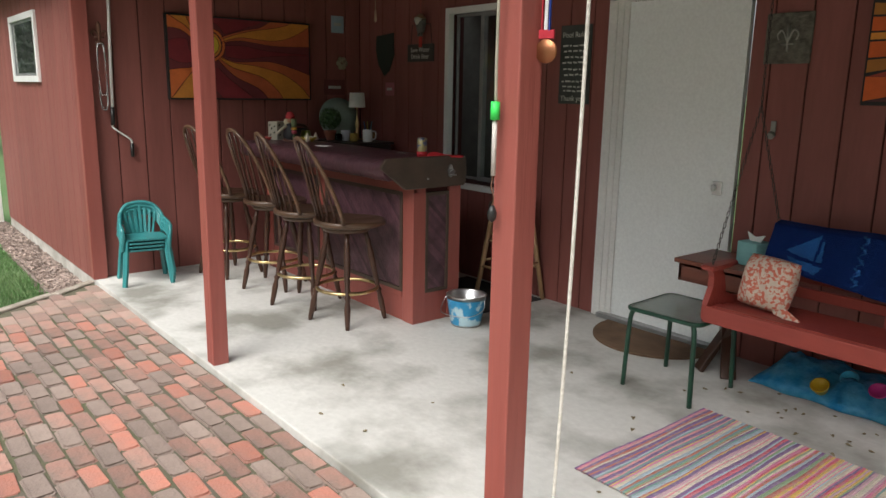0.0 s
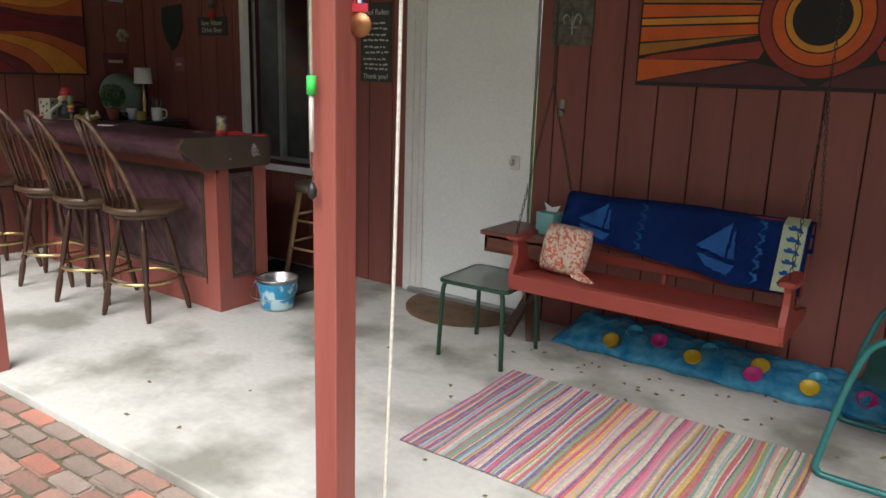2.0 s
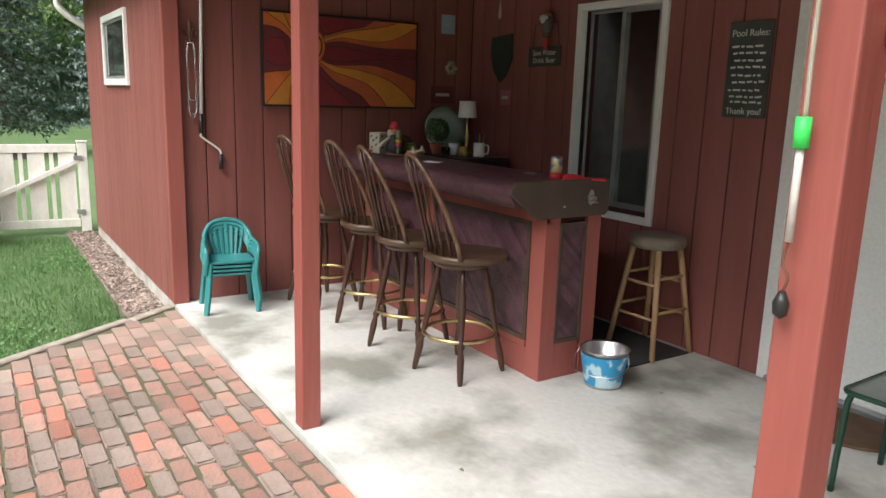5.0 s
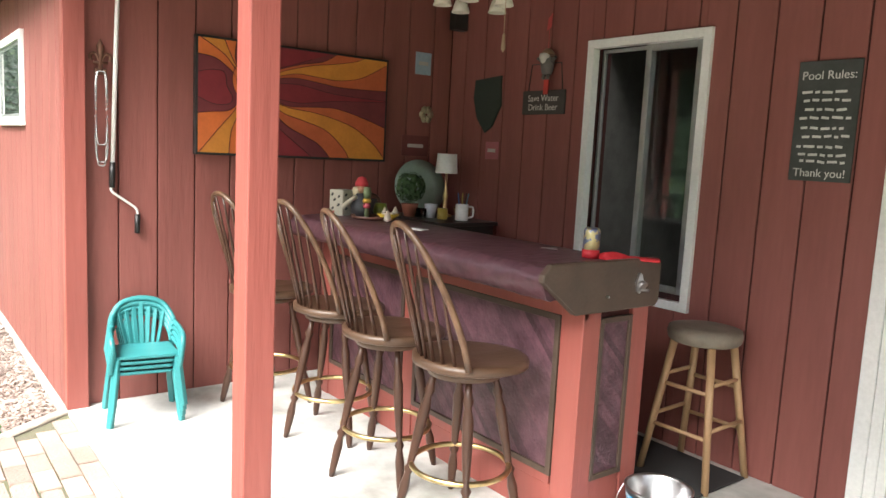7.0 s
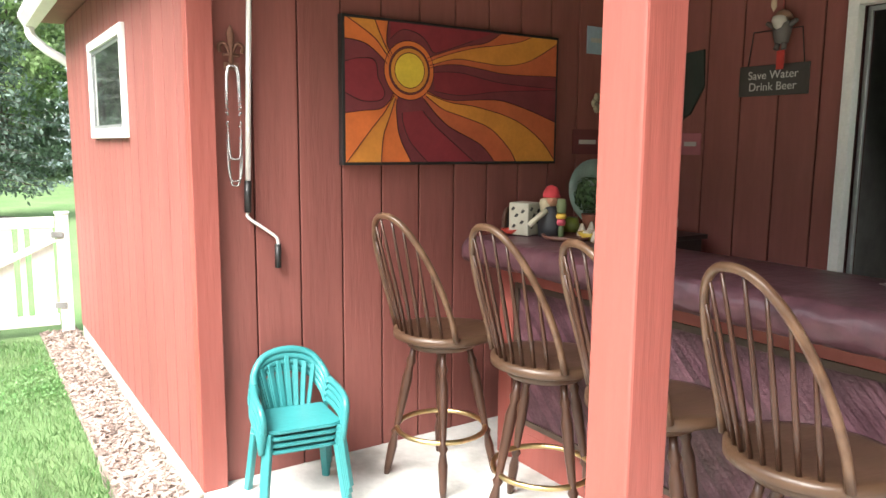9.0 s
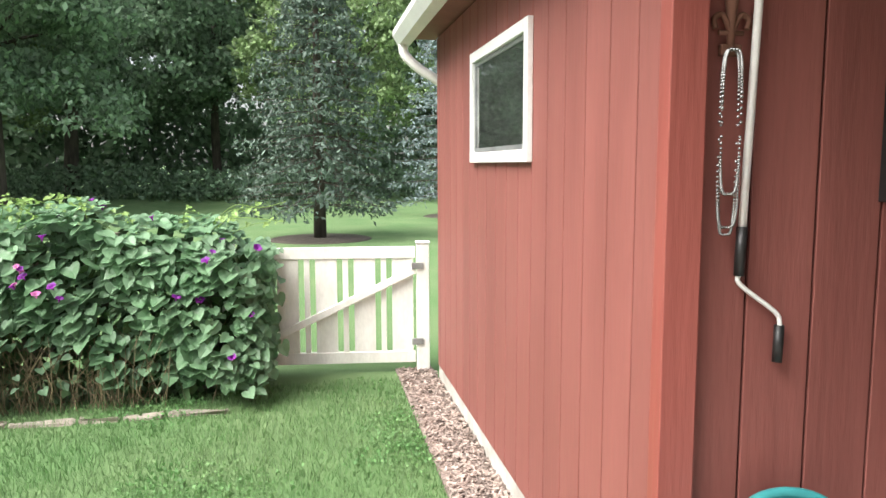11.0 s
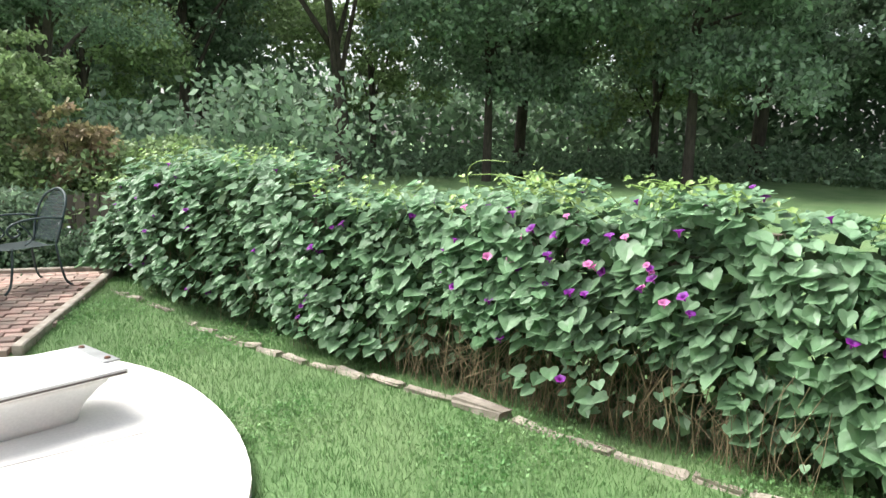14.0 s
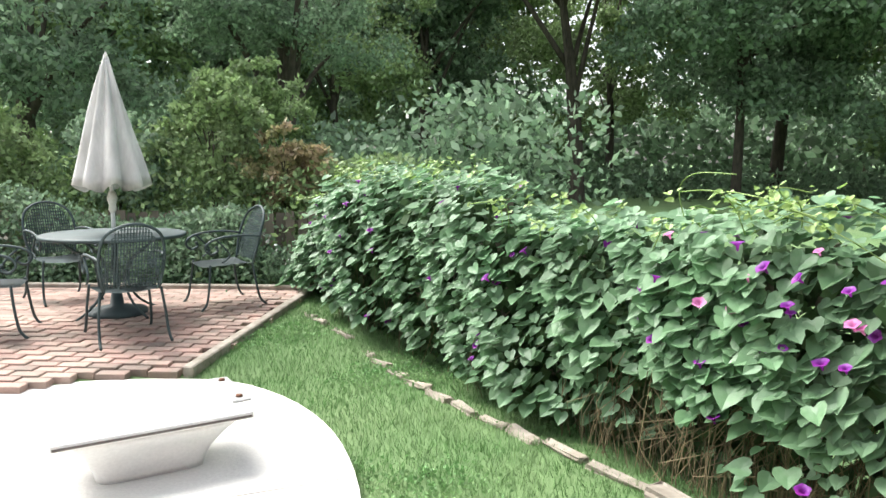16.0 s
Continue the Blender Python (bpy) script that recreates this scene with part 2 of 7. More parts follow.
def lathe(bm, prof, n=24, centre=(0, 0, 0), sx=1.0, sy=1.0):
    """Turns a profile of (radius, z) about z."""
    cx, cy, cz = centre
    rings = [[bm.verts.new((cx + r * sx * math.cos(2 * math.pi * j / n), cy + r * sy * math.sin(2 * math.pi * j / n), cz + z)) for j in range(n)] for r, z in prof]
    for ra, rb in zip(rings, rings[1:]):
        for j in range(n):
            f = bm.faces.new((ra[j], ra[(j + 1) % n], rb[(j + 1) % n], rb[j]))
            f.smooth = True
    if prof[0][0] > 1e-4:
        bm.faces.new(rings[0][::-1])
    if prof[-1][0] > 1e-4:
        bm.faces.new(rings[-1])


def plate(bm, pts, d, axis="y", at=0.0):
    """A flat shape of outline pts, d thick, lying across axis from at to at+d."""
    def put(p, q):
        a, b = p
        return {"y": (a, q, b), "x": (q, a, b), "z": (a, b, q)}[axis]
    lo = [bm.verts.new(put(p, at)) for p in pts]
    hi = [bm.verts.new(put(p, at + d)) for p in pts]
    bm.faces.new(lo)
    bm.faces.new(hi[::-1])
    k = len(pts)
    for i in range(k):
        bm.faces.new((lo[i], hi[i], hi[(i + 1) % k], lo[(i + 1) % k]))
    bmesh.ops.recalc_face_normals(bm, faces=bm.faces)


def curve_pts(keys, n=8):
    """Smooth points through keys."""
    keys = [Vector(k) for k in keys]
    out = []
    for i in range(len(keys) - 1):
        p0, p1, p2, p3 = keys[max(i - 1, 0)], keys[i], keys[i + 1], keys[min(i + 2, len(keys) - 1)]
        for j in range(n):
            t = j / n
            out.append(0.5 * ((2 * p1) + (p2 - p0) * t + (2 * p0 - 5 * p1 + 4 * p2 - p3) * t * t + (3 * p1 - p0 - 3 * p2 + p3) * t ** 3))
    out.append(keys[-1])
    return out


def mesh_of(name, bm, material):
    me = bpy.data.meshes.new(name)
    bm.to_mesh(me)
    bm.free()
    me.materials.append(material)
    return me


def part(name, bm, material, parent=None, label="", kind=""):
    ob = new(name, mesh_of(name, bm, material))
    ob.parent = parent
    return tagged(ob, label, kind=kind)


def solo(name, bm, material, label="", category="", group="", kind="", loc=(0, 0, 0), rz=0):
    ob = new(name, mesh_of(name, bm, material))
    ob.matrix_basis = pose(*loc, 0, 0, rz)
    return tagged(ob, label, category, group, kind)


def thing(name, loc, rz=0, label="", category="", group="", kind="", rx=0, ry=0):
    ob = new(name)
    ob.matrix_basis = pose(*loc, rx, ry, rz)
    return tagged(ob, label, category, group, kind)


def polymesh(name, verts, faces, material, parent=None, label="", category="", kind=""):
    me = bpy.data.meshes.new(name)
    me.from_pydata(verts, [], faces)
    me.materials.append(material)
    ob = new(name, me)
    ob.parent = parent
    return tagged(ob, label, category, kind=kind)


B = bmesh.new
R = random.Random(7)


def ground_z(x, y):
    """The lie of the land: it rises towards the far patio."""
    return float(np.interp(-y, [5.0, 5.5, 7.0], [-0.1, -0.03, 0.07]))


# ---- ground ----
def make_ground():
    xs = [-900, -300, -120, -60, -40] + [-30 + i for i in range(0, 41)] + [20, 60, 200, 900]
    ys = [-900, -300, -120, -60] + [-40 + i for i in range(0, 30)] + [-10 + i * 0.5 for i in range(0, 41)] + [14, 20, 60, 200, 900]
    vs, fs = [], []
    for y in ys:
        for x in xs:
            z = ground_z(x, y) - 0.035
            if x > -6.3 and y > 1.2 and x < 5 and y < 8:
                z = -0.35
            vs.append((x, y, z))
    w = len(xs)
    for j in range(len(ys) - 1):
        for i in range(w - 1):
            a = j * w + i
            fs.append((a, a + 1, a + w + 1, a + w))
    polymesh("ground", vs, fs, M["lawn"], label="mown green lawn with clover and bare patches", category="lawn", kind="structure")


make_ground()
bm = B()
box(bm, -6.0, 3.2, 1.605, 4.3, -0.3, 0.0, 0.006)
solo("floor", bm, M["concrete"], "grey concrete porch slab with dark weather stains", "concrete floor", kind="structure")
# bedding of the brick paving beside the slab, as a wedge bounded by the timber edging
BRICK_Z = -0.03
bm = B()
plate(bm, [(-6.0, 1.60), (3.2, 1.60), (3.2, -1.6), (-4.0, -1.6), (-5.2, 0.35), (-5.75, 1.25)], 0.1, "z", -0.14)
solo("paving_bed", bm, M["sand"], "mossy soil bed under the brick paving", "soil", kind="structure")
bm = B()
for a, b in zip([(-6.02, 1.60), (-5.80, 1.26), (-5.22, 0.40)], [(-5.78, 1.28), (-5.22, 0.40), (-4.1, -1.45)]):
    obox(bm, (*a, -0.07), (*b, -0.07), 0.07, 0.1, 0.008)
solo("edging", bm, M["stone"], "low weathered kerb between brick paving and lawn", "kerb", kind="structure")

# ---- walls ----
WALL_W, WALL_N, WALL_S, CEIL = -6.0, 4.12, 1.61, 2.68


def boards(wall, axis, at, lo, hi, z0, z1, step=0.205, first=0.0, out=1, holes=()):
    """Vertical siding boards with grooves; holes: (a, b, z0, z1) left open."""
    edges = [lo]
    a = lo + (first or step)
    while a < hi - 0.02:
        edges.append(a)
        a += step
    edges.append(hi)
    cuts = sorted(set(edges + [h for hole in holes for h in hole[:2] if lo < h < hi]))
    for a, b in zip(cuts, cuts[1:]):
        ga = 0.004 if a in edges else 0
        gb = 0.004 if b in edges else 0
        if b - a < 0.02:
            continue
        spans = [(z0, z1)]
        for h in holes:
            if h[0] <= (a + b) / 2 <= h[1]:
                spans = [s for s in ((z0, h[2]), (h[3], z1)) if s[1] - s[0] > 0.02]
        for s0, s1 in spans:
            bm = B()
            if axis == "x":
                box(bm, a + ga, b - gb, at - (0.012 if out < 0 else 0), at + (0.012 if out > 0 else 0), s0, s1, 0.003)
            else:
                box(bm, at - (0.012 if out < 0 else 0), at + (0.012 if out > 0 else 0), a + ga, b - gb, s0, s1, 0.003)
            part("board", bm, M["red"], wall)


WIN = (-4.66, -3.95, 0.77, 2.12)
DOOR = (-2.98, -2.06, 0.0, 2.09)
bm = B()
for x0, x1, z0, z1 in ((-6.1, WIN[0], -0.3, 2.9), (WIN[0], WIN[1], -0.3, WIN[2]), (WIN[0], WIN[1], WIN[3], 2.9), (WIN[1], DOOR[0], -0.3, 2.9), (DOOR[0], DOOR[1], DOOR[3], 2.9), (DOOR[1], 3.2, -0.3, 2.9)):
    box(bm, x0, x1, WALL_N, WALL_N + 0.14, z0, z1)
wall_n = solo("wall_north", bm, M["groove"], "dark barn-red grooved wood siding wall at the back of the porch", "wall", kind="structure")
bm = B()
box(bm, -6.12, WALL_W, WALL_S + 0.12, WALL_N, -0.3, 2.9)
wall_w = solo("wall_west", bm, M["groove"], "barn-red grooved wood siding wall at the end of the porch", "wall", kind="structure")
bm = B()
box(bm, -9.5, -6.0, WALL_S, WALL_S + 0.12, 0.02, 2.46)
wall_s = solo("wall_south", bm, M["groove"], "sunlit barn-red wood siding wall of the shed", "wall", kind="structure")
bm = B()
box(bm, -9.5, -9.38, WALL_S + 0.12, 8, 0.02, 2.9)
wall_e = solo("wall_shed_end", bm, M["red"], "barn-red shed end wall", "wall", kind="structure")
bm = B()
box(bm, -9.51, -6.003, WALL_S - 0.004, WALL_S + 0.12, -0.3, 0.015, 0.006)
solo("foundation", bm, M["foundation"], "pale concrete foundation strip under the red wall", "foundation", kind="structure")
# out of view: the near-black colour and deep overhang dim the porch corner
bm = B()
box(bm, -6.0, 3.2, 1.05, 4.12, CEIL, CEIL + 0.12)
ceil = solo("ceiling", bm, M["ceiling"], "unseen porch ceiling, coloured very dark to dim the porch", "ceiling", kind="structure")
# added above the view; its low underside holds daylight off the porch
bm = B()
box(bm, -5.93, 3.2, 1.60, 1.72, 2.32, CEIL - 0.003, 0.005)
solo("beam", bm, M["red_trim"], "unseen barn-red porch beam, hung low to cut the daylight", "beam", kind="structure")


# ---- window and door on the porch ----
def frame_box(bm, x0, x1, z0, z1, w, y0, y1, bevel=0.003):
    box(bm, x0, x0 + w, y0, y1, z0, z1, bevel)
    box(bm, x1 - w, x1, y0, y1, z0, z1, bevel)
    box(bm, x0 + w, x1 - w, y0, y1, z0, z0 + w, bevel)
    box(bm, x0 + w, x1 - w, y0, y1, z1 - w, z1, bevel)


win = thing("window_1", (0, 0, 0), label="white-framed sliding window, half open onto a dark room", category="window", kind="structure")
bm = B()
frame_box(bm, -4.69, -3.893, 0.715, 2.145, 0.047, WALL_N - 0.035, WALL_N + 0.02)
part("window_frame", bm, M["white"], win, "white painted wood window casing")
bm = B()
frame_box(bm, -4.32, -3.97, 0.79, 2.10, 0.035, WALL_N + 0.02, WALL_N + 0.05)
part("sash", bm, M["alu"], win, "grey aluminium sliding sash")
bm = B()
frame_box(bm, -4.65, -4.29, 0.79, 2.10, 0.02, WALL_N + 0.055, WALL_N + 0.075)
part("track", bm, M["alu"], win, "grey aluminium track frame")
bm = B()
box(bm, -4.285, -4.005, WALL_N + 0.033, WALL_N + 0.037, 0.825, 2.065)
pane = part("pane", bm, M["glass"], win, "dark reflecting glass")
pane.visible_shadow = False
# added box; its dark grey stands in for a room without light
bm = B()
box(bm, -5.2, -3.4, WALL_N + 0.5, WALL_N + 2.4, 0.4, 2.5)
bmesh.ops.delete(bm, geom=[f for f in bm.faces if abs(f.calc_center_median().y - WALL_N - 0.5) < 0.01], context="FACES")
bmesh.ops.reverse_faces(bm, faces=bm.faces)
room = mat("dark_room_colour", (0.12, 0.12, 0.11), rough=0.9)
solo("dark_room_box", bm, room, "added box behind the open window, coloured dark as an unlit room", "room", kind="structure")

door = thing("door_1", (0, 0, 0), label="plain white painted door, closed, in a white jamb", category="door", kind="structure")
bm = B()
frame_box(bm, -2.885, -2.085, 0.035, 2.06, 0.01, WALL_N - 0.01, WALL_N + 0.03, 0)
box(bm, -2.876, -2.094, WALL_N - 0.008, WALL_N + 0.028, 0.044, 2.052)
part("door_leaf", bm, M["door_white"], door)
bm = B()
box(bm, -3.04, -2.975, WALL_N - 0.03, WALL_N + 0.02, 0.0, 2.15, 0.006)
box(bm, -2.975, -2.93, WALL_N - 0.022, WALL_N + 0.03, 0.0, 2.12, 0.006)
box(bm, -2.93, -2.89, WALL_N - 0.014, WALL_N + 0.04, 0.0, 2.09, 0.004)
box(bm, -3.04, -2.06, WALL_N - 0.03, WALL_N + 0.02, 2.065, 2.15, 0.006)
part("jamb", bm, M["white"], door, "layered white door jamb")
bm = B()
box(bm, -2.975, -2.06, WALL_N - 0.06, WALL_N + 0.05, 0.0, 0.033, 0.004)
part("threshold", bm, M["alu"], door, "metal threshold")
bm = B()
box(bm, -2.215, -2.155, WALL_N - 0.016, WALL_N - 0.009, 0.93, 1.01, 0.002)
obox(bm, (-2.20, WALL_N - 0.03, 0.955), (-2.20, WALL_N - 0.03, 0.99), 0.02, 0.03, 0.004)
part("knob_plate", bm, M["steel"], door, "steel latch plate")

# ---- small shed window ----
sw = thing("window_2", (0, 0, 0), label="small white-framed shed window reflecting trees", category="window", kind="structure")
bm = B()
frame_box(bm, -8.26, -7.14, 1.51, 2.11, 0.055, WALL_S - 0.04, WALL_S - 0.013)
part("window_frame", bm, M["white"], sw)
bm = B()
frame_box(bm, -8.202, -7.198, 1.568, 2.052, 0.02, WALL_S - 0.025, WALL_S - 0.014, 0)
part("sash", bm, M["alu"], sw)
bm = B()
box(bm, -8.18, -7.22, WALL_S - 0.019, WALL_S - 0.016, 1.588, 2.032)
part("pane", bm, M["glass"], sw, "dark glass reflecting trees")
# flat dark sheet behind the pane in place of the unlit shed interior
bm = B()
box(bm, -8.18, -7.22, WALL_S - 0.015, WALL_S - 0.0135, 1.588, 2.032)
part("dark_backing", bm, room, sw, "dark sheet standing in for the unlit interior behind the glass")

# ---- shed roof and gutter ----
bm = B()
plate(bm, [(1.42, 2.44), (1.42, 2.49), (6.0, 4.2), (6.0, 4.1)], 3.68, "x", -9.68)
solo("roof_shed", bm, mat("shingles", (0.09, 0.085, 0.08), rough=0.9, bump=0.8), "grey shingle roof of the shed", "roof", kind="structure")
bm = B()
box(bm, -9.65, -6.0, 1.43, WALL_S, 2.415, 2.435)
part("soffit", bm, M["red"], None, kind="structure")
tagged(bpy.data.objects["soffit"], "barn-red soffit under the shed eave", "soffit")
gut = thing("gutter", (0, 0, 0), label="white eaves gutter with a curved downspout", category="gutter", kind="structure")
bm = B()
prof = [(1.42, 2.37), (1.42, 2.48), (1.30, 2.48), (1.30, 2.44), (1.34, 2.37)]
plate(bm, prof, 3.70, "x", -9.70)
part("trough", bm, M["white"], gut)
bm = B()
tube(bm, curve_pts([(-9.62, 1.37, 2.38), (-9.62, 1.38, 2.30), (-9.60, 1.48, 2.20), (-9.57, 1.60, 2.12), (-9.56, 1.74, 2.0), (-9.56, 1.76, 1.7), (-9.56, 1.76, 0.0)], 6), 0.035, 10)
part("downspout", bm, M["white"], gut)

# ---- corner boards ----
bm = B()
box(bm, -6.0, -5.935, WALL_S - 0.016, WALL_S + 0.09, 0.0, 2.7, 0.004)
solo("corner_trim", bm, M["red_trim"], "barn-red corner boards of the shed", "trim", kind="structure")


def post(x):
    t = thing("post", (x, 1.66, 0), label="square barn-red porch post with worn painted edges on the slab edge", category="post", group="porch posts")
    bm = B()
    box(bm, -0.0445, 0.0445, -0.0445, 0.0445, 0, 2.317, 0.005)
    part("shaft", bm, M["red_trim"], t)
    return t


post(-3.665)
post(-1.388)
post(0.89)
post(3.15)


# ---- gate ----
def gate():
    t = thing("gate", (-9.94, 0.04, -0.155), math.degrees(math.atan2(1.52 - 0.03, 0.14)), "weathered white vinyl gate with wide and narrow pickets, closed", "gate")
    ln = 1.495
    for x in (0.0, ln):
        bm = B()
        box(bm, x - 0.05, x + 0.05, -0.05, 0.05, 0, 1.045, 0.006)
        box(bm, x - 0.057, x + 0.057, -0.057, 0.057, 1.045, 1.06, 0.005)
        part("post", bm, M["white_dirty"], t)
    for z in (0.10, 0.93):
        bm = B()
        box(bm, 0.06, ln - 0.06, -0.022, 0.022, z, z + 0.09, 0.004)
        part("rail", bm, M["white_dirty"], t)
    x = 0.07
    for i in range(9):
        w = 0.165 if i % 2 == 0 else 0.042
        bm = B()
        box(bm, x, x + w, -0.012, 0.012, 0.19, 0.93, 0.003)
        part("picket", bm, M["white_dirty"], t)
        x += w + 0.0445
    bm = B()
    obox(bm, (0.08, -0.038, 0.2), (ln - 0.06, -0.038, 0.84), 0.03, 0.055, 0.004)
    part("brace", bm, M["white_dirty"], t)
    for z in (0.25, 0.85):
        bm = B()
        box(bm, ln - 0.09, ln + 0.0, -0.062, -0.052, z, z + 0.05, 0.002)
        part("hinge", bm, M["alu"], t)


gate()

# ---- concrete deck, far patio ----
DECK = [(-7.0, -5.45), (-7.40, -5.28), (-7.86, -4.95), (-8.06, -4.45), (-8.10, -3.9), (-8.01, -3.35), (-7.82, -2.8), (-7.55, -2.32), (-7.2, -1.95), (-6.8, -1.6), (-6.3, -1.25), (-5.6, -1.2), (-4.2, -1.45), (-4.0, -1.65), (3.2, -1.65), (3.2, -5.4)]
deck_pts = [(p.x, p.y) for p in curve_pts([(x, y, 0) for x, y in DECK[:13]], 3)] + DECK[13:]
bm = B()
plate(bm, deck_pts, 0.12, "z", -0.19)
solo("deck", bm, M["pale_concrete"], "bright pale concrete deck with a rounded corner and stains", "concrete deck", kind="structure")
FU = Vector((2.35, -1.5, 0)).normalized()
FV = Vector((-FU.y, FU.x, 0))
FC = Vector((-9.4, -7.3, 0))
RIM = [(-7.66, -5.30), (-9.36, -7.25), (-4.9, -10.17), (-2.6, -6.6), (-3.0, -5.45), (-7.05, -5.45)]


def inside(pt, poly):
    x, y = pt
    hit = False
    for (x0, y0), (x1, y1) in zip(poly, poly[1:] + poly[:1]):
        if (y0 > y) != (y1 > y) and x < (x1 - x0) * (y - y0) / (y1 - y0) + x0:
            hit = not hit
    return hit


def slab_z(x, y):
    return ground_z(x, y)


def far_patio():
    vs, fs = [], []
    for i in range(-2, 30):
        for j in range(-2, 46):
            c = FC + FU * (i * 0.212 + (0.106 if j % 2 else 0)) + FV * (j * 0.106)
            if not inside((c.x, c.y), RIM):
                continue
            z = slab_z(c.x, c.y) + R.uniform(0, 0.006) - 0.03
            a, b = 0.103, 0.0505
            k = len(vs)
            for zz, sh in ((z - 0.04, 1.0), (z + 0.03, 1.0), (z + 0.035, 0.94)):
                for su, sv in ((-1, -1), (1, -1), (1, 1), (-1, 1)):
                    p = c + FU * a * su * sh + FV * b * sv * sh
                    vs.append((p.x, p.y, zz))
            fs.append((k + 8, k + 9, k + 10, k + 11))
            for u in range(4):
                v = (u + 1) % 4
                fs += [(k + u, k + v, k + 4 + v, k + 4 + u), (k + 4 + u, k + 4 + v, k + 8 + v, k + 8 + u)]
    polymesh("far_paving", vs, fs, M["brick_far"], label="faded red brick paving under the garden table", category="brick paving", kind="stuff")


far_patio()
bm = B()
for a, b in (((-7.66, -5.26), (-9.40, -7.25)), ((-9.40, -7.25), (-4.9, -10.23))):
    obox(bm, (*a, slab_z(*a) - 0.01), (*b, slab_z(*b) - 0.01), 0.08, 0.12, 0.01)
solo("patio_edging", bm, M["stone"], "weathered timber-grey edging round the far patio", "kerb", kind="structure")


bm = B()
obox(bm, (-7.936, -3.115, -0.0685), (-3.795, -3.797, -0.0685), 0.008, 0.003)
solo("deck_joint", bm, M["foundation"], "dark sawn joint across the pale deck", "joint", kind="structure")

# ---- white pedestal on the deck ----
def deck_pedestal():
    """Low white moulded stand, wider at the top, with a thick lid and a hinge strip at its west end."""
    t = thing("pedestal", (-7.13, -3.78, -0.07), 0, "low white fibreglass pedestal with a thick lid, tapering to the deck", "pedestal")
    bm = B()
    rings = []
    for z, w, d in ((0.0, 0.245, 0.17), (0.03, 0.25, 0.175), (0.10, 0.285, 0.20), (0.17, 0.345, 0.245), (0.21, 0.39, 0.28), (0.245, 0.40, 0.29)):
        ring = []
        for k in range(40):
            a = 2 * math.pi * k / 40
            c, q = math.cos(a), math.sin(a)
            ring.append(bm.verts.new((w * math.copysign(abs(c) ** 0.35, c), d * math.copysign(abs(q) ** 0.35, q), z)))
        rings.append(ring)
    for ra, rb in zip(rings, rings[1:]):
        for k in range(40):
            bm.faces.new((ra[k], ra[(k + 1) % 40], rb[(k + 1) % 40], rb[k])).smooth = True
    bm.faces.new(rings[0][::-1])
    bm.faces.new(rings[-1])
    part("stand", bm, M["white"], t, "smooth white fibreglass stand")
    bm = B()
    box(bm, -0.44, 0.44, -0.32, 0.32, 0.247, 0.285, 0.01)
    part("lid", bm, M["white"], t, "thick white lid")
    bm = B()
    box(bm, -0.425, 0.43, 0.3205, 0.325, 0.258, 0.268)
    part("edge_strip", bm, colour(0.12, 0.10, 0.09), t, "dark edge strip")
    bm = B()
    box(bm, -0.475, -0.38, -0.28, 0.16, 0.2855, 0.297, 0.003)
    part("hinge_plate", bm, M["alu"], t, "metal hinge plate")
    for y in (-0.22, 0.10):
        bm = B()
        lathe(bm, [(0.018, 0.297), (0.016, 0.306), (0.0, 0.309)], 12, (-0.43, y, 0))
        part("bolt", bm, colour(0.16, 0.07, 0.04, 0.7, 0.5), t, "rusty bolt head")


deck_pedestal()


# ---- garden table, umbrella, chairs ----
def garden_table(x, y, z):
    t = thing("garden_table", (x, y, z), 0, "round grey-green metal mesh garden table", "table")
    bm = B()
    lathe(bm, [(0.03, 0.69), (0.59, 0.69), (0.6, 0.70), (0.6, 0.715), (0.585, 0.72), (0.03, 0.72)], 40)
    part("tabletop", bm, M["patio_metal"], t)
    bm = B()
    lathe(bm, [(0.25, 0), (0.24, 0.03), (0.05, 0.06), (0.045, 0.1), (0.028, 0.12), (0.028, 0.69)], 20)
    part("pedestal", bm, M["patio_metal"], t)
    for i in range(4):
        bm = B()
        a = math.pi / 2 * i + 0.5
        pts = [(r * math.cos(a), r * math.sin(a), zz) for r, zz in ((0.5, 0.69), (0.38, 0.6), (0.2, 0.5), (0.12, 0.3), (0.22, 0.12), (0.4, 0.01))]
        tube(bm, curve_pts(pts, 4), 0.011, 6)
        part("leg", bm, M["patio_metal"], t)


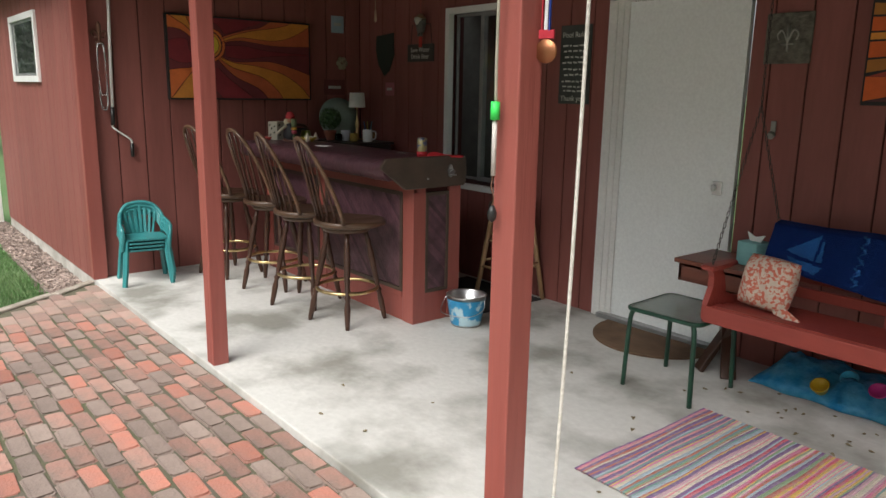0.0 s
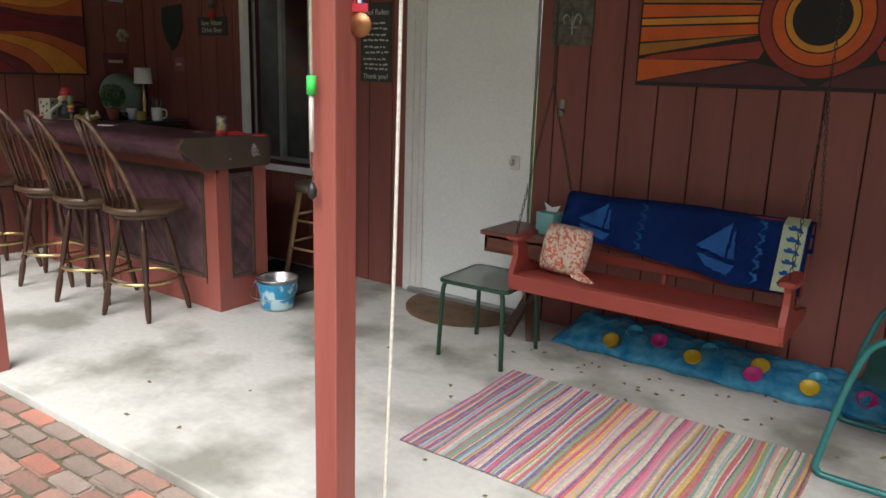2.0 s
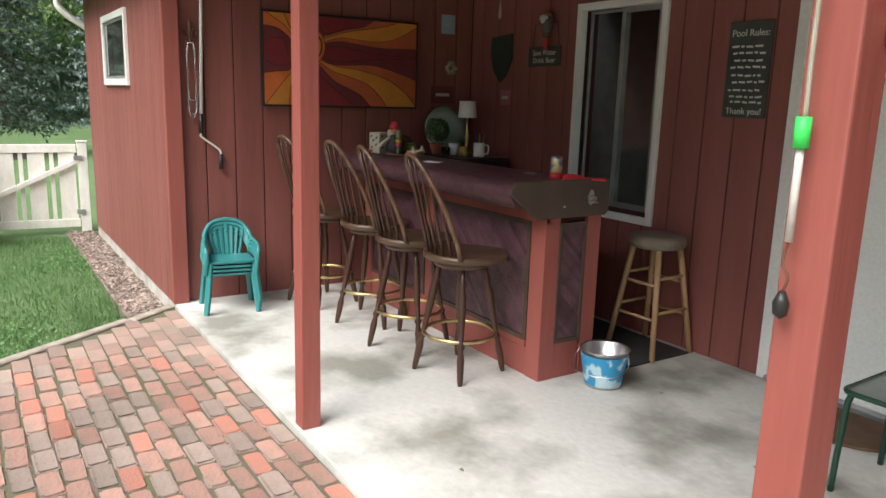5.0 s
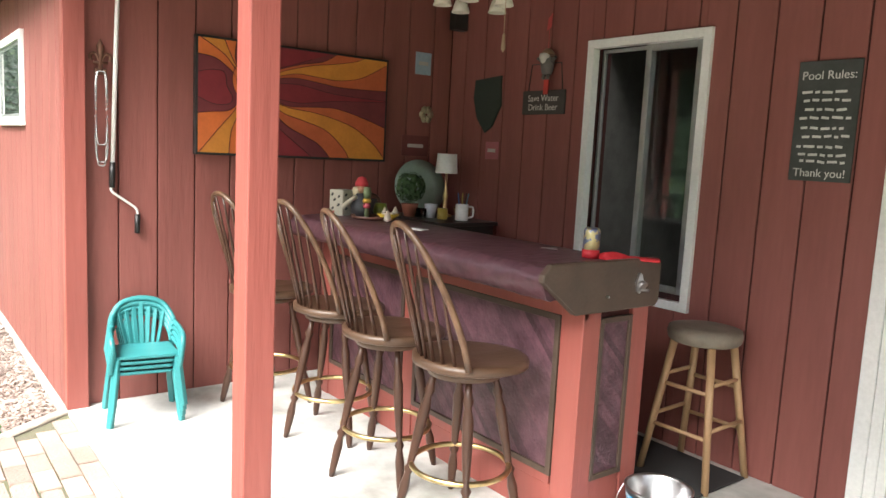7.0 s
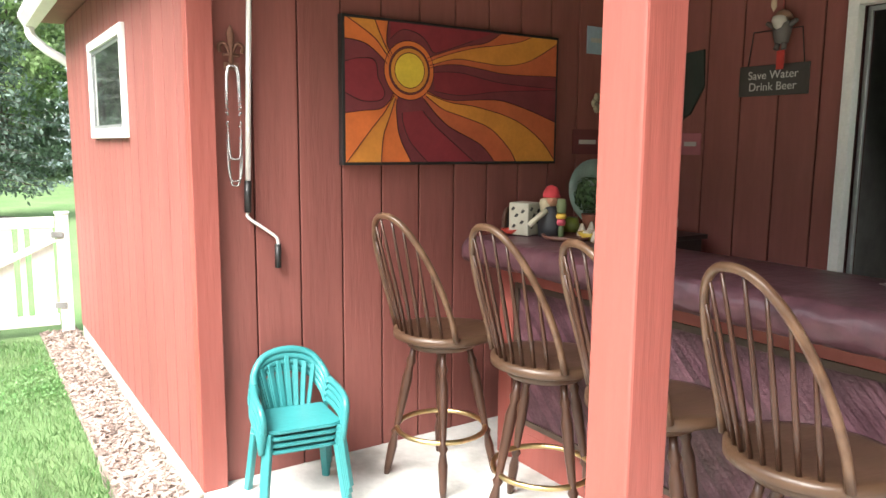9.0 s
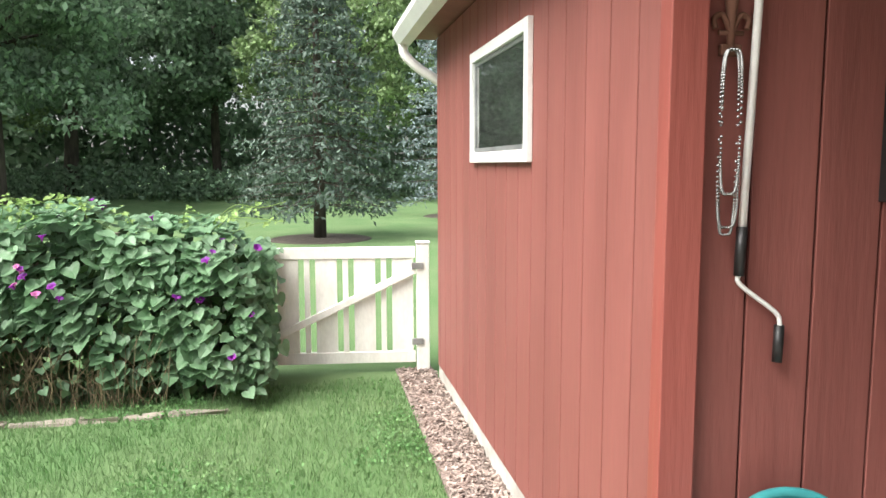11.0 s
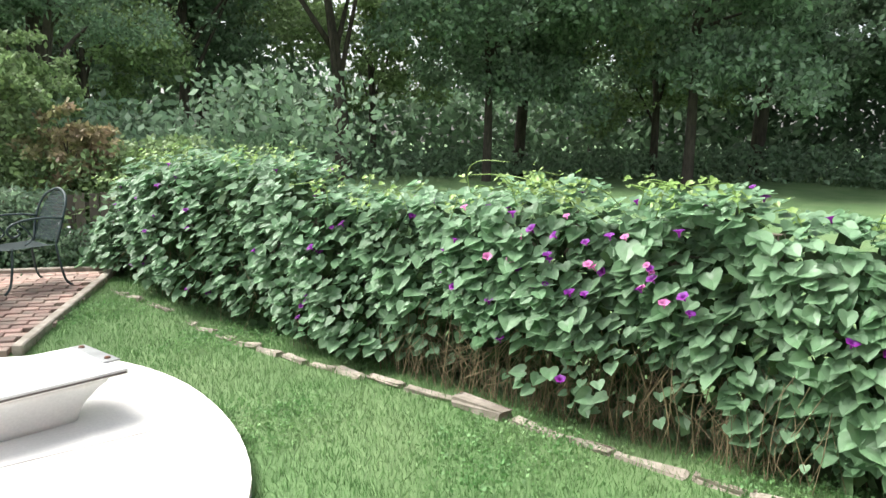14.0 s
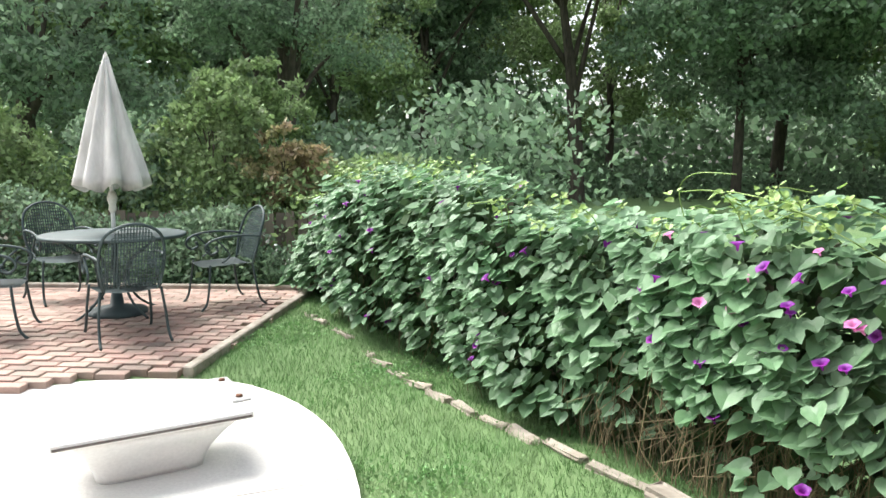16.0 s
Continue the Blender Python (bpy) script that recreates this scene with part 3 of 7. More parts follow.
def umbrella(x, y, z):
    t = thing("umbrella", (x, y, z), 0, "closed pale grey weathered garden umbrella through the table", "umbrella")
    bm = B()
    tube(bm, [(0, 0, 0.02), (0, 0, 2.2)], 0.019, 10)
    part("pole", bm, M["white"], t)
    bm = B()
    n, rings = 64, []
    for k in range(15):
        u = k / 14
        zz = 2.235 - u * 1.09
        row = []
        for j in range(n):
            a = 2 * math.pi * j / n
            fold = 0.5 + 0.5 * math.cos(8 * a + 0.6 * math.sin(a))
            r = 0.012 + 0.315 * u ** 0.92 * (0.62 + 0.38 * fold ** 0.7) + 0.01 * math.sin(3 * a + 5 * u)
            dz = -0.05 * (1 - fold) * (u > 0.95) + 0.02 * math.sin(5 * a) * u
            row.append(bm.verts.new((r * math.cos(a), r * math.sin(a), zz + dz)))
        rings.append(row)
    for ra, rb in zip(rings, rings[1:]):
        for j in range(n):
            f = bm.faces.new((ra[j], rb[j], rb[(j + 1) % n], ra[(j + 1) % n]))
            f.smooth = True
    bm.faces.new(rings[0])
    c = bm.verts.new((0, 0, 1.25))
    for j in range(n):
        bm.faces.new((rings[-1][j], c, rings[-1][(j + 1) % n]))
    part("canopy", bm, M["canvas"], t, "folded pale grey canvas canopy")
    bm = B()
    lathe(bm, [(0.0, 1.10), (0.03, 1.08), (0.045, 1.02), (0.03, 0.97), (0.035, 0.93), (0.02, 0.9)][::-1], 12)
    part("crank_hub", bm, colour(0.75, 0.74, 0.66), t, "cream tied cord and crank hub")
    bm = B()
    lathe(bm, [(0.012, 2.22), (0.02, 2.24), (0.0, 2.275)], 10)
    part("finial", bm, M["white"], t)
    bm = B()
    lathe(bm, [(0.26, 0), (0.25, 0.05), (0.06, 0.09), (0.035, 0.25), (0.019, 0.25)], 20)
    part("base", bm, M["patio_metal"], t)


def mesh_chair(loc, rz):
    t = thing("garden_chair", loc, rz, "grey-green wrought iron garden chair with mesh seat and scrolled arms", "chair", "chairs round the garden table")
    pm = M["patio_metal"]
    bm = B()
    n = 14
    vs = [[bm.verts.new(((i / n - 0.5) * 0.46, (j / n - 0.5) * 0.44, 0.42 - 0.02 * math.cos(math.pi * (i / n - 0.5)) - 0.015 * j / n)) for i in range(n + 1)] for j in range(n + 1)]
    for j in range(n):
        for i in range(n):
            bm.faces.new((vs[j][i], vs[j][i + 1], vs[j + 1][i + 1], vs[j + 1][i]))
    bmesh.ops.solidify(bm, geom=bm.faces[:], thickness=0.008)
    part("seat", bm, pm, t, "dark mesh seat")
    arch = curve_pts([(-0.2, -0.22, 0.42), (-0.235, -0.27, 0.65), (-0.19, -0.34, 0.85), (0, -0.38, 0.93), (0.19, -0.34, 0.85), (0.235, -0.27, 0.65), (0.2, -0.22, 0.42)], 5)
    bm = B()
    tube(bm, arch, 0.012, 8)
    part("back_frame", bm, pm, t)
    bm = B()
    for i in range(1, 22):
        x = -0.235 + i * 0.47 / 22
        top = 0.93 - 0.30 * (abs(x) / 0.235) ** 2.4
        obox(bm, (x, -0.225, 0.44), (x, -0.23 - 0.15 * (top - 0.44) / 0.49, top), 0.009, 0.003)
    for j in range(1, 16):
        zz = 0.44 + j * 0.03
        w = 0.23 * (max(0.0, (0.93 - zz) / 0.30)) ** (1 / 2.4) if zz > 0.64 else 0.225
        y = -0.23 - 0.15 * (zz - 0.44) / 0.49
        obox(bm, (-min(w, 0.23), y, zz), (min(w, 0.23), y, zz), 0.003, 0.007)
    part("back_mesh", bm, pm, t, "wire mesh backrest")
    for sgn in (-1, 1):
        bm = B()
        pts = [(sgn * 0.235, -0.27, 0.66), (sgn * 0.26, -0.1, 0.68), (sgn * 0.265, 0.1, 0.67), (sgn * 0.26, 0.22, 0.63), (sgn * 0.255, 0.25, 0.57), (sgn * 0.255, 0.2, 0.52), (sgn * 0.255, 0.14, 0.55), (sgn * 0.255, 0.16, 0.59)]
        tube(bm, curve_pts(pts, 5), 0.011, 7)
        tube(bm, curve_pts([(sgn * 0.255, 0.1, 0.44), (sgn * 0.255, 0.03, 0.5), (sgn * 0.255, 0.08, 0.58), (sgn * 0.262, 0.16, 0.66)], 5), 0.009, 6)
        part("arm", bm, pm, t, "scrolled iron arm")
        for y, dy in ((0.2, 0.09), (-0.2, -0.11)):
            bm = B()
            tube(bm, curve_pts([(sgn * 0.22, y, 0.42), (sgn * 0.24, y + dy * 0.2, 0.25), (sgn * 0.25, y + dy * 0.55, 0.08), (sgn * 0.255, y + dy * 1.15, 0.012)], 4), 0.011, 7)
            part("leg", bm, pm, t)
    return t


TZ = 0.055
garden_table(-7.47, -7.04, TZ)
umbrella(-7.47, -7.04, TZ)
gc = mesh_chair((-7.42, -6.22, 0.015), 184)
for x, y, z, r in ((-8.40, -7.02, 0.05, -84), (-7.12, -7.95, 0.07, 14), (-6.52, -6.75, 0.04, 75)):
    copy_thing(gc, pose(x, y, z, 0, 0, r))

# ---- wooden fence behind the patio ----
fen = thing("fence", (0, 0, 0), label="low weathered grey picket fence behind the patio, half hidden by shrubs", category="fence")
for i in range(44):
    c = FC + FU * (-1.2 + i * 0.125) - FV * 1.0
    bm = B()
    box(bm, -0.052, 0.052, -0.01, 0.01, 0, 0.78 + R.uniform(-0.02, 0.02), 0.003)
    o = part("slat", bm, M["fence"], fen)
    o.matrix_basis = pose(c.x, c.y, 0.03, R.uniform(-1, 1), R.uniform(-1.5, 1.5), math.degrees(math.atan2(FU.y, FU.x)))
for z in (0.22, 0.68):
    bm = B()
    a, b = FC + FU * -1.3 - FV * 1.03, FC + FU * 4.3 - FV * 1.03
    obox(bm, (a.x, a.y, z), (b.x, b.y, z), 0.03, 0.07, 0.003)
    part("rail", bm, M["fence"], fen)


# ---- plants ----
def leaf_cloud(name, spots, size, material, parent=None, per=1, label="", category="", kind="", droop=0.3, seed=1, ratio=0.55):
    """Many small bent leaves, joined; spots: an n x 3 array of places."""
    rg = np.random.default_rng(seed)
    P = np.asarray(spots, float)
    n = len(P)
    d = rg.normal(size=(n, 3))
    d[:, 2] -= droop
    d /= np.linalg.norm(d, axis=1)[:, None]
    e = rg.normal(size=(n, 3))
    e[:, 2] *= 0.4
    w = np.cross(d, e)
    w /= np.linalg.norm(w, axis=1)[:, None]
    s = size * rg.uniform(0.6, 1.35, n)[:, None]
    verts = np.stack([P, P + d * s * 0.5 + w * s * ratio * 0.5, P + d * s, P + d * s * 0.5 - w * s * ratio * 0.5], axis=1).reshape(-1, 3)
    idx = np.arange(n)[:, None] * 4
    faces = idx + np.array([0, 1, 2, 3])
    me = bpy.data.meshes.new(name)
    me.vertices.add(n * 4)
    me.vertices.foreach_set("co", verts.ravel())
    me.loops.add(n * 4)
    me.loops.foreach_set("vertex_index", faces.ravel())
    me.polygons.add(n)
    me.polygons.foreach_set("loop_start", np.arange(n) * 4)
    me.polygons.foreach_set("loop_total", np.full(n, 4))
    me.update()
    me.materials.append(material)
    ob = new(name, me)
    ob.parent = parent
    return tagged(ob, label, category, kind=kind)


def cluster_spots(rg, centres, spread, per):
    c = np.repeat(np.asarray(centres, float), per, axis=0)
    off = rg.normal(size=c.shape) * spread
    off[:, 2] *= 0.6
    return c + off


def broad_tree(loc, h, cr, seed, label, mat_leaf, lean=0.0, low=0.15, clusters=330, per=60, trunk=0.22, leaf=0.24):
    rg = np.random.default_rng(seed)
    t = thing("tree", loc, 0, label, "tree", "trees at the edge of the wood")
    bm = B()
    top = (lean * h * 0.8, 0.05 * h * rg.normal(), h * 0.85)
    trunk_pts = curve_pts([(0, 0, -0.2), (lean * h * 0.2, 0.05, h * 0.25), (lean * h * 0.5, -0.05, h * 0.5), top], 5)
    k = len(trunk_pts)
    tube(bm, trunk_pts, [trunk * (1 - 0.85 * i / (k - 1)) * (1.35 if i == 0 else 1) for i in range(k)], 9)
    cents, lobes = [], []
    for i in range(26):
        v = rg.normal(size=3)
        v /= np.linalg.norm(v)
        lobes.append((v * rg.uniform(0.45, 0.8), rg.uniform(0.26, 0.42)))
    for i in range(clusters):
        c, lr = lobes[i % 26]
        w = rg.normal(size=3)
        w /= np.linalg.norm(w)
        w[2] = abs(w[2]) * 1.0 - 0.25
        v = c + w * lr * rg.uniform(0.8, 1.0)
        zz = h * (low + (1 - low) * min(1.0, max(0.0, (v[2] + 1) / 2)))
        cents.append((lean * zz + v[0] * cr, v[1] * cr, zz))
    for i in range(9):
        c = Vector(cents[i * 7])
        b = trunk_pts[int(k * (0.3 + 0.5 * rg.random()))]
        mid = (b + c) / 2 + Vector((0, 0, 0.3))
        tube(bm, curve_pts([b, mid, c], 3), [trunk * 0.35, trunk * 0.3, trunk * 0.25, trunk * 0.2, trunk * 0.15, trunk * 0.1, trunk * 0.05], 6)
    part("trunk", bm, M["bark"], t, "grey-brown bark trunk and limbs")
    leaf_cloud("crown", cluster_spots(rg, cents, cr * 0.062, per), leaf, mat_leaf, t, label="leafy dark green crown" if mat_leaf is M["leaf"] else "leafy light green crown", kind="stuff", seed=seed)
    return t


def spruce(loc, h, r, seed, label, material, bare=0.7):
    rg = np.random.default_rng(seed)
    t = thing("spruce_tree", loc, 0, label, "spruce tree")
    bm = B()
    tube(bm, [(0, 0, -0.2), (0, 0, h * 0.5), (0, 0, h)], [0.15, 0.09, 0.02], 9)
    spots, dirs = [], []
    for lvl in range(25):
        u = lvl / 24
        z = bare + (h - bare) * u
        rr = r * (1 - u) ** 0.75 * rg.uniform(0.8, 1.12) + 0.1
        for a in range(9):
            ang = a * 2 * math.pi / 9 + lvl * 0.7 + rg.normal() * 0.15
            end = Vector((rr * math.cos(ang), rr * math.sin(ang), z - 0.12 * rr + 0.1 * rr * rg.normal() * 0.5))
            tube(bm, [(0, 0, z), (end * 0.5 + Vector((0, 0, z * 0.5 + 0.04))), end], [0.018, 0.012, 0.005], 4, cap=False)
            for k in range(58):
                s = 0.18 + 0.82 * rg.random() ** 0.75
                w = 0.20 * rr * (1.15 - s) + 0.05
                side = rg.normal() * w
                spots.append((s * end.x - math.sin(ang) * side, s * end.y + math.cos(ang) * side, z + (end.z - z) * s * s + rg.normal() * 0.02 - abs(side) * 0.25))
    part("trunk", bm, M["bark"], t, "brown trunk with whorled branches")
    leaf_cloud("needles", spots, 0.13, material, t, label="blue-green drooping needle sprays", kind="stuff", seed=seed, droop=0.6, ratio=0.38)
    ring = B()
    lathe(ring, [(1.2, -0.03), (1.05, 0.01), (0.0, 0.02)], 24)
    part("mulch_ring", ring, M["bark"], t, "brown mulch ring on the lawn")
    return t


spruce((-20.6, 0.87, -0.12), 6.8, 2.0, 3, "young spruce with drooping blue-green boughs on the lawn", M["needle"], 0.75)
spruce((-27.0, 5.3, -0.12), 9.0, 2.2, 4, "blue spruce further off on the lawn", M["needle_blue"], 0.8)
ta = broad_tree((-31, -9.5, -0.2), 14, 5.6, 11, "broad dark green tree with boughs down to the lawn", M["leaf"], low=0.02, clusters=520, per=70)
tb = broad_tree((-24, -28, -0.2), 15, 5.2, 12, "tall leafy tree with a leaning trunk", M["leaf"], lean=0.08, low=0.05, trunk=0.3)
tc_ = broad_tree((-30, -24, -0.2), 13, 4.6, 13, "leafy light green tree in the wood", M["leaf_light"], low=0.03)
spots_a = [(-28, -16, 0.9, 40), (-44, -4, 1.25, 200), (-46, 8, 1.2, 90), (-48, -14, 1.3, 20), (-14, -27, 0.85, 60), (-52, 22, 1.3, 10), (-6, -30, 1.0, 130), (4, -30, 1.1, 20), (-40, 16, 1.0, 240)]
spots_b = [(-33, -18, 1.0, 120), (-20, -31, 1.1, 250), (-40, -10, 1.2, 70), (-46, 3, 1.2, 160), (-12, -36, 1.3, 200), (14, -26, 1.2, 70), (-52, -30, 1.5, 0)]
spots_c = [(-36, -13, 0.95, 0), (-17, -24, 0.75, 100), (-38, 2, 1.0, 220), (-9, -25, 0.8, 300), (-42, 11, 1.0, 30), (-28, -32, 1.2, 140), (20, -14, 1.2, 0), (-47, -22, 1.4, 60)]
for src, lst in ((ta, spots_a), (tb, spots_b), (tc_, spots_c)):
    for x, y, k, r in lst:
        o = copy_thing(src, pose(x, y, -0.2, 0, 0, r))
        o.scale = (k, k, k)


broad_tree((-24.2, -19.6, -0.2), 12, 4.2, 41, "tall tree with a thick bare grey trunk in the wood", M["leaf_light"], lean=0.10, low=0.55, trunk=0.34)
broad_tree((-21.0, -25.0, -0.2), 12, 3.6, 42, "tall tree with a dark bare trunk in the wood", M["leaf"], lean=-0.04, low=0.5, trunk=0.26)


def thicket(name, pts, h, spread, n, size, material, seed, label, category="undergrowth"):
    rg = np.random.default_rng(seed)
    P = np.asarray(pts, float)
    seg = rg.integers(0, len(P) - 1, n)
    u = rg.random(n)[:, None]
    q = P[seg] * (1 - u) + P[seg + 1] * u
    hh = h * (0.75 + 0.25 * np.sin(q[:, 0] * 1.7 + seed) * np.cos(q[:, 1] * 1.3))
    z = rg.random(n) ** 0.8 * hh
    off = rg.normal(size=(n, 2)) * spread * (1 - 0.5 * z / h)[:, None]
    return leaf_cloud(name, np.column_stack([q + off, z - 0.05]), size, material, label=label, category=category, kind="stuff", seed=seed, droop=0.2)


thicket("undergrowth", [(-56, 22), (-54, 6), (-50, -8), (-43, -18), (-34, -31), (-21, -38), (-6, -38), (10, -36)], 7.4, 2.2, 40000, 0.55, M["leaf"], 21, "dark undergrowth of the wood behind the lawn")
thicket("wood_edge", [(-40, 14), (-42, 4), (-40, -4), (-36, -14), (-29, -22), (-18, -29), (-8, -30)], 1.7, 1.3, 22000, 0.26, M["leaf"], 27, "dark bushes along the edge of the wood")
thicket("shrubs", [(-10.9, -8.0), (-9.6, -8.95), (-7.4, -10.3), (-5.0, -11.8)], 1.9, 0.38, 17000, 0.085, M["leaf_light"], 22, "light green shrubs spilling over the fence", "shrubs")
thicket("fence_shrubs", [(-9.05, -8.25), (-8.2, -8.85), (-7.0, -9.6), (-5.6, -10.5)], 1.25, 0.24, 12000, 0.07, M["leaf"], 25, "green shrubs leaning over the fence", "shrubs")
for x, y, h, cr, sd, m_ in ((-9.75, -9.0, 2.0, 0.62, 34, M["leaf_tan"]), (-9.0, -9.6, 2.7, 0.75, 35, M["leaf_light"]), (-7.9, -9.9, 2.3, 0.8, 36, M["leaf"]), (-6.6, -10.9, 2.4, 0.9, 37, M["leaf_light"])):
    broad_tree((x, y, -0.05), h, cr, sd, "loose light green shrub with arching twigs by the fence", m_, low=0.25, clusters=90, per=50, trunk=0.03, leaf=0.085)
thicket("low_plants", [(-9.9, -7.75), (-8.6, -8.4), (-6.4, -9.85), (-5.0, -10.8)], 0.75, 0.22, 9000, 0.06, M["leaf"], 23, "low green flower-bed plants by the patio", "plants")
thicket("dark_shrubs", [(-14, -9), (-12.5, -13), (-9, -15), (-4, -16)], 3.0, 1.0, 14000, 0.17, M["leaf"], 24, "dark green shrubs behind the fence", "shrubs")
rg = np.random.default_rng(5)
fp = np.column_stack([rg.uniform(-9.4, -6.0, 150), np.zeros(150), rg.uniform(0.2, 0.62, 150)])
fp[:, 1] = -7.85 - (fp[:, 0] + 9.6) * 0.62 + rg.normal(size=150) * 0.1
leaf_cloud("bed_flowers", fp, 0.05, M["petal_white"], label="small white bed flowers", category="flowers", kind="stuff", ratio=1.0)
# a tall light shrub and a dark-trunked tree by the patio
broad_tree((-10.2, -12.2, -0.1), 3.3, 1.25, 31, "tall light green shrub with red-brown tips by the fence", M["leaf_light"], low=0.2, clusters=120, per=70, trunk=0.05, leaf=0.10)
broad_tree((-12.5, -16.5, -0.1), 9.0, 3.6, 32, "dark forked tree behind the patio", M["leaf"], low=0.3, clusters=260, per=120, trunk=0.3, leaf=0.125)
broad_tree((-7.2, -14.5, -0.1), 7.0, 2.8, 33, "dark leafy tree beside the patio", M["leaf"], low=0.1, clusters=240, per=110, trunk=0.22, leaf=0.12)


# ---- morning glory hedge ----
def hedge_top(y):
    return float(np.interp(y, [-7.6, -7.2, -6.6, -5.6, -4.3, -3.8, -3.4, -2.8, -1.5, -0.5, 0.0, 0.25, 0.4], [0.5, 0.85, 1.2, 1.27, 1.22, 1.08, 0.98, 1.1, 1.16, 1.12, 1.1, 0.75, 0.35])) + 0.05 * math.sin(y * 5.3) + 0.03 * math.sin(y * 13)


HEART = [(0, 0.0), (0.22, -0.16), (0.46, -0.05), (0.52, 0.25), (0.36, 0.6), (0.0, 1.0), (-0.36, 0.6), (-0.52, 0.25), (-0.46, -0.05), (-0.22, -0.16)]


def leaf_frame(p, out, rg):
    nrm = Vector((out[0] * 0.85 + rg.normal() * 0.18, rg.normal() * 0.3, out[1] + 0.15 + rg.normal() * 0.25)).normalized()
    tip = Vector((0.8, rg.normal() * 0.8, -0.55))
    tip = (tip - nrm * tip.dot(nrm)).normalized()
    side = nrm.cross(tip)
    return nrm, tip, side


def hedge_place(rg, lo=-7.5, hi=0.35):
    y = rg.uniform(lo, hi)
    top = hedge_top(y)
    kind = rg.random()
    gap = -2.9 < y < -0.75
    if kind < 0.72:
        z = ground_z(-9.3, y) + rg.uniform(0.05, 1.0) ** (0.8) * (top - ground_z(-9.3, y) - 0.05)
        if gap and z < 0.33 and rg.random() < 0.8:
            z = rg.uniform(0.35, top)
        x = -9.24 + 0.10 * math.sin(y * 3.1 + z * 2) + 0.07 * math.sin(y * 9 + z * 7) - 0.16 * (z / top) ** 3 + rg.normal() * 0.035
        return Vector((x, y, z)), (0.62, 0.8)
    if kind < 0.93:
        x = rg.uniform(-9.95, -9.3)
        return Vector((x, y, top + 0.03 - 0.5 * (x + 9.62) ** 2 + rg.normal() * 0.03)), (0.25, 1.0)
    x = rg.uniform(-9.9, -9.3)
    return Vector((x, 0.30 + rg.normal() * 0.05 - 0.15 * max(0, x + 9.5), rg.uniform(0.0, 0.95))), (0.5, 0.4)


def heart_mesh(verts, faces, p, nrm, tip, side, s, fold=0.18):
    k = len(verts)
    c = p + tip * s * 0.35
    verts.append(tuple(c - nrm * s * fold * 0.5))
    for a, b in HEART:
        verts.append(tuple(p + side * a * s + tip * b * s + nrm * s * fold * (abs(a) - b * b * 0.35)))
    n = len(HEART)
    for i in range(n):
        faces.append((k, k + 1 + i, k + 1 + (i + 1) % n))


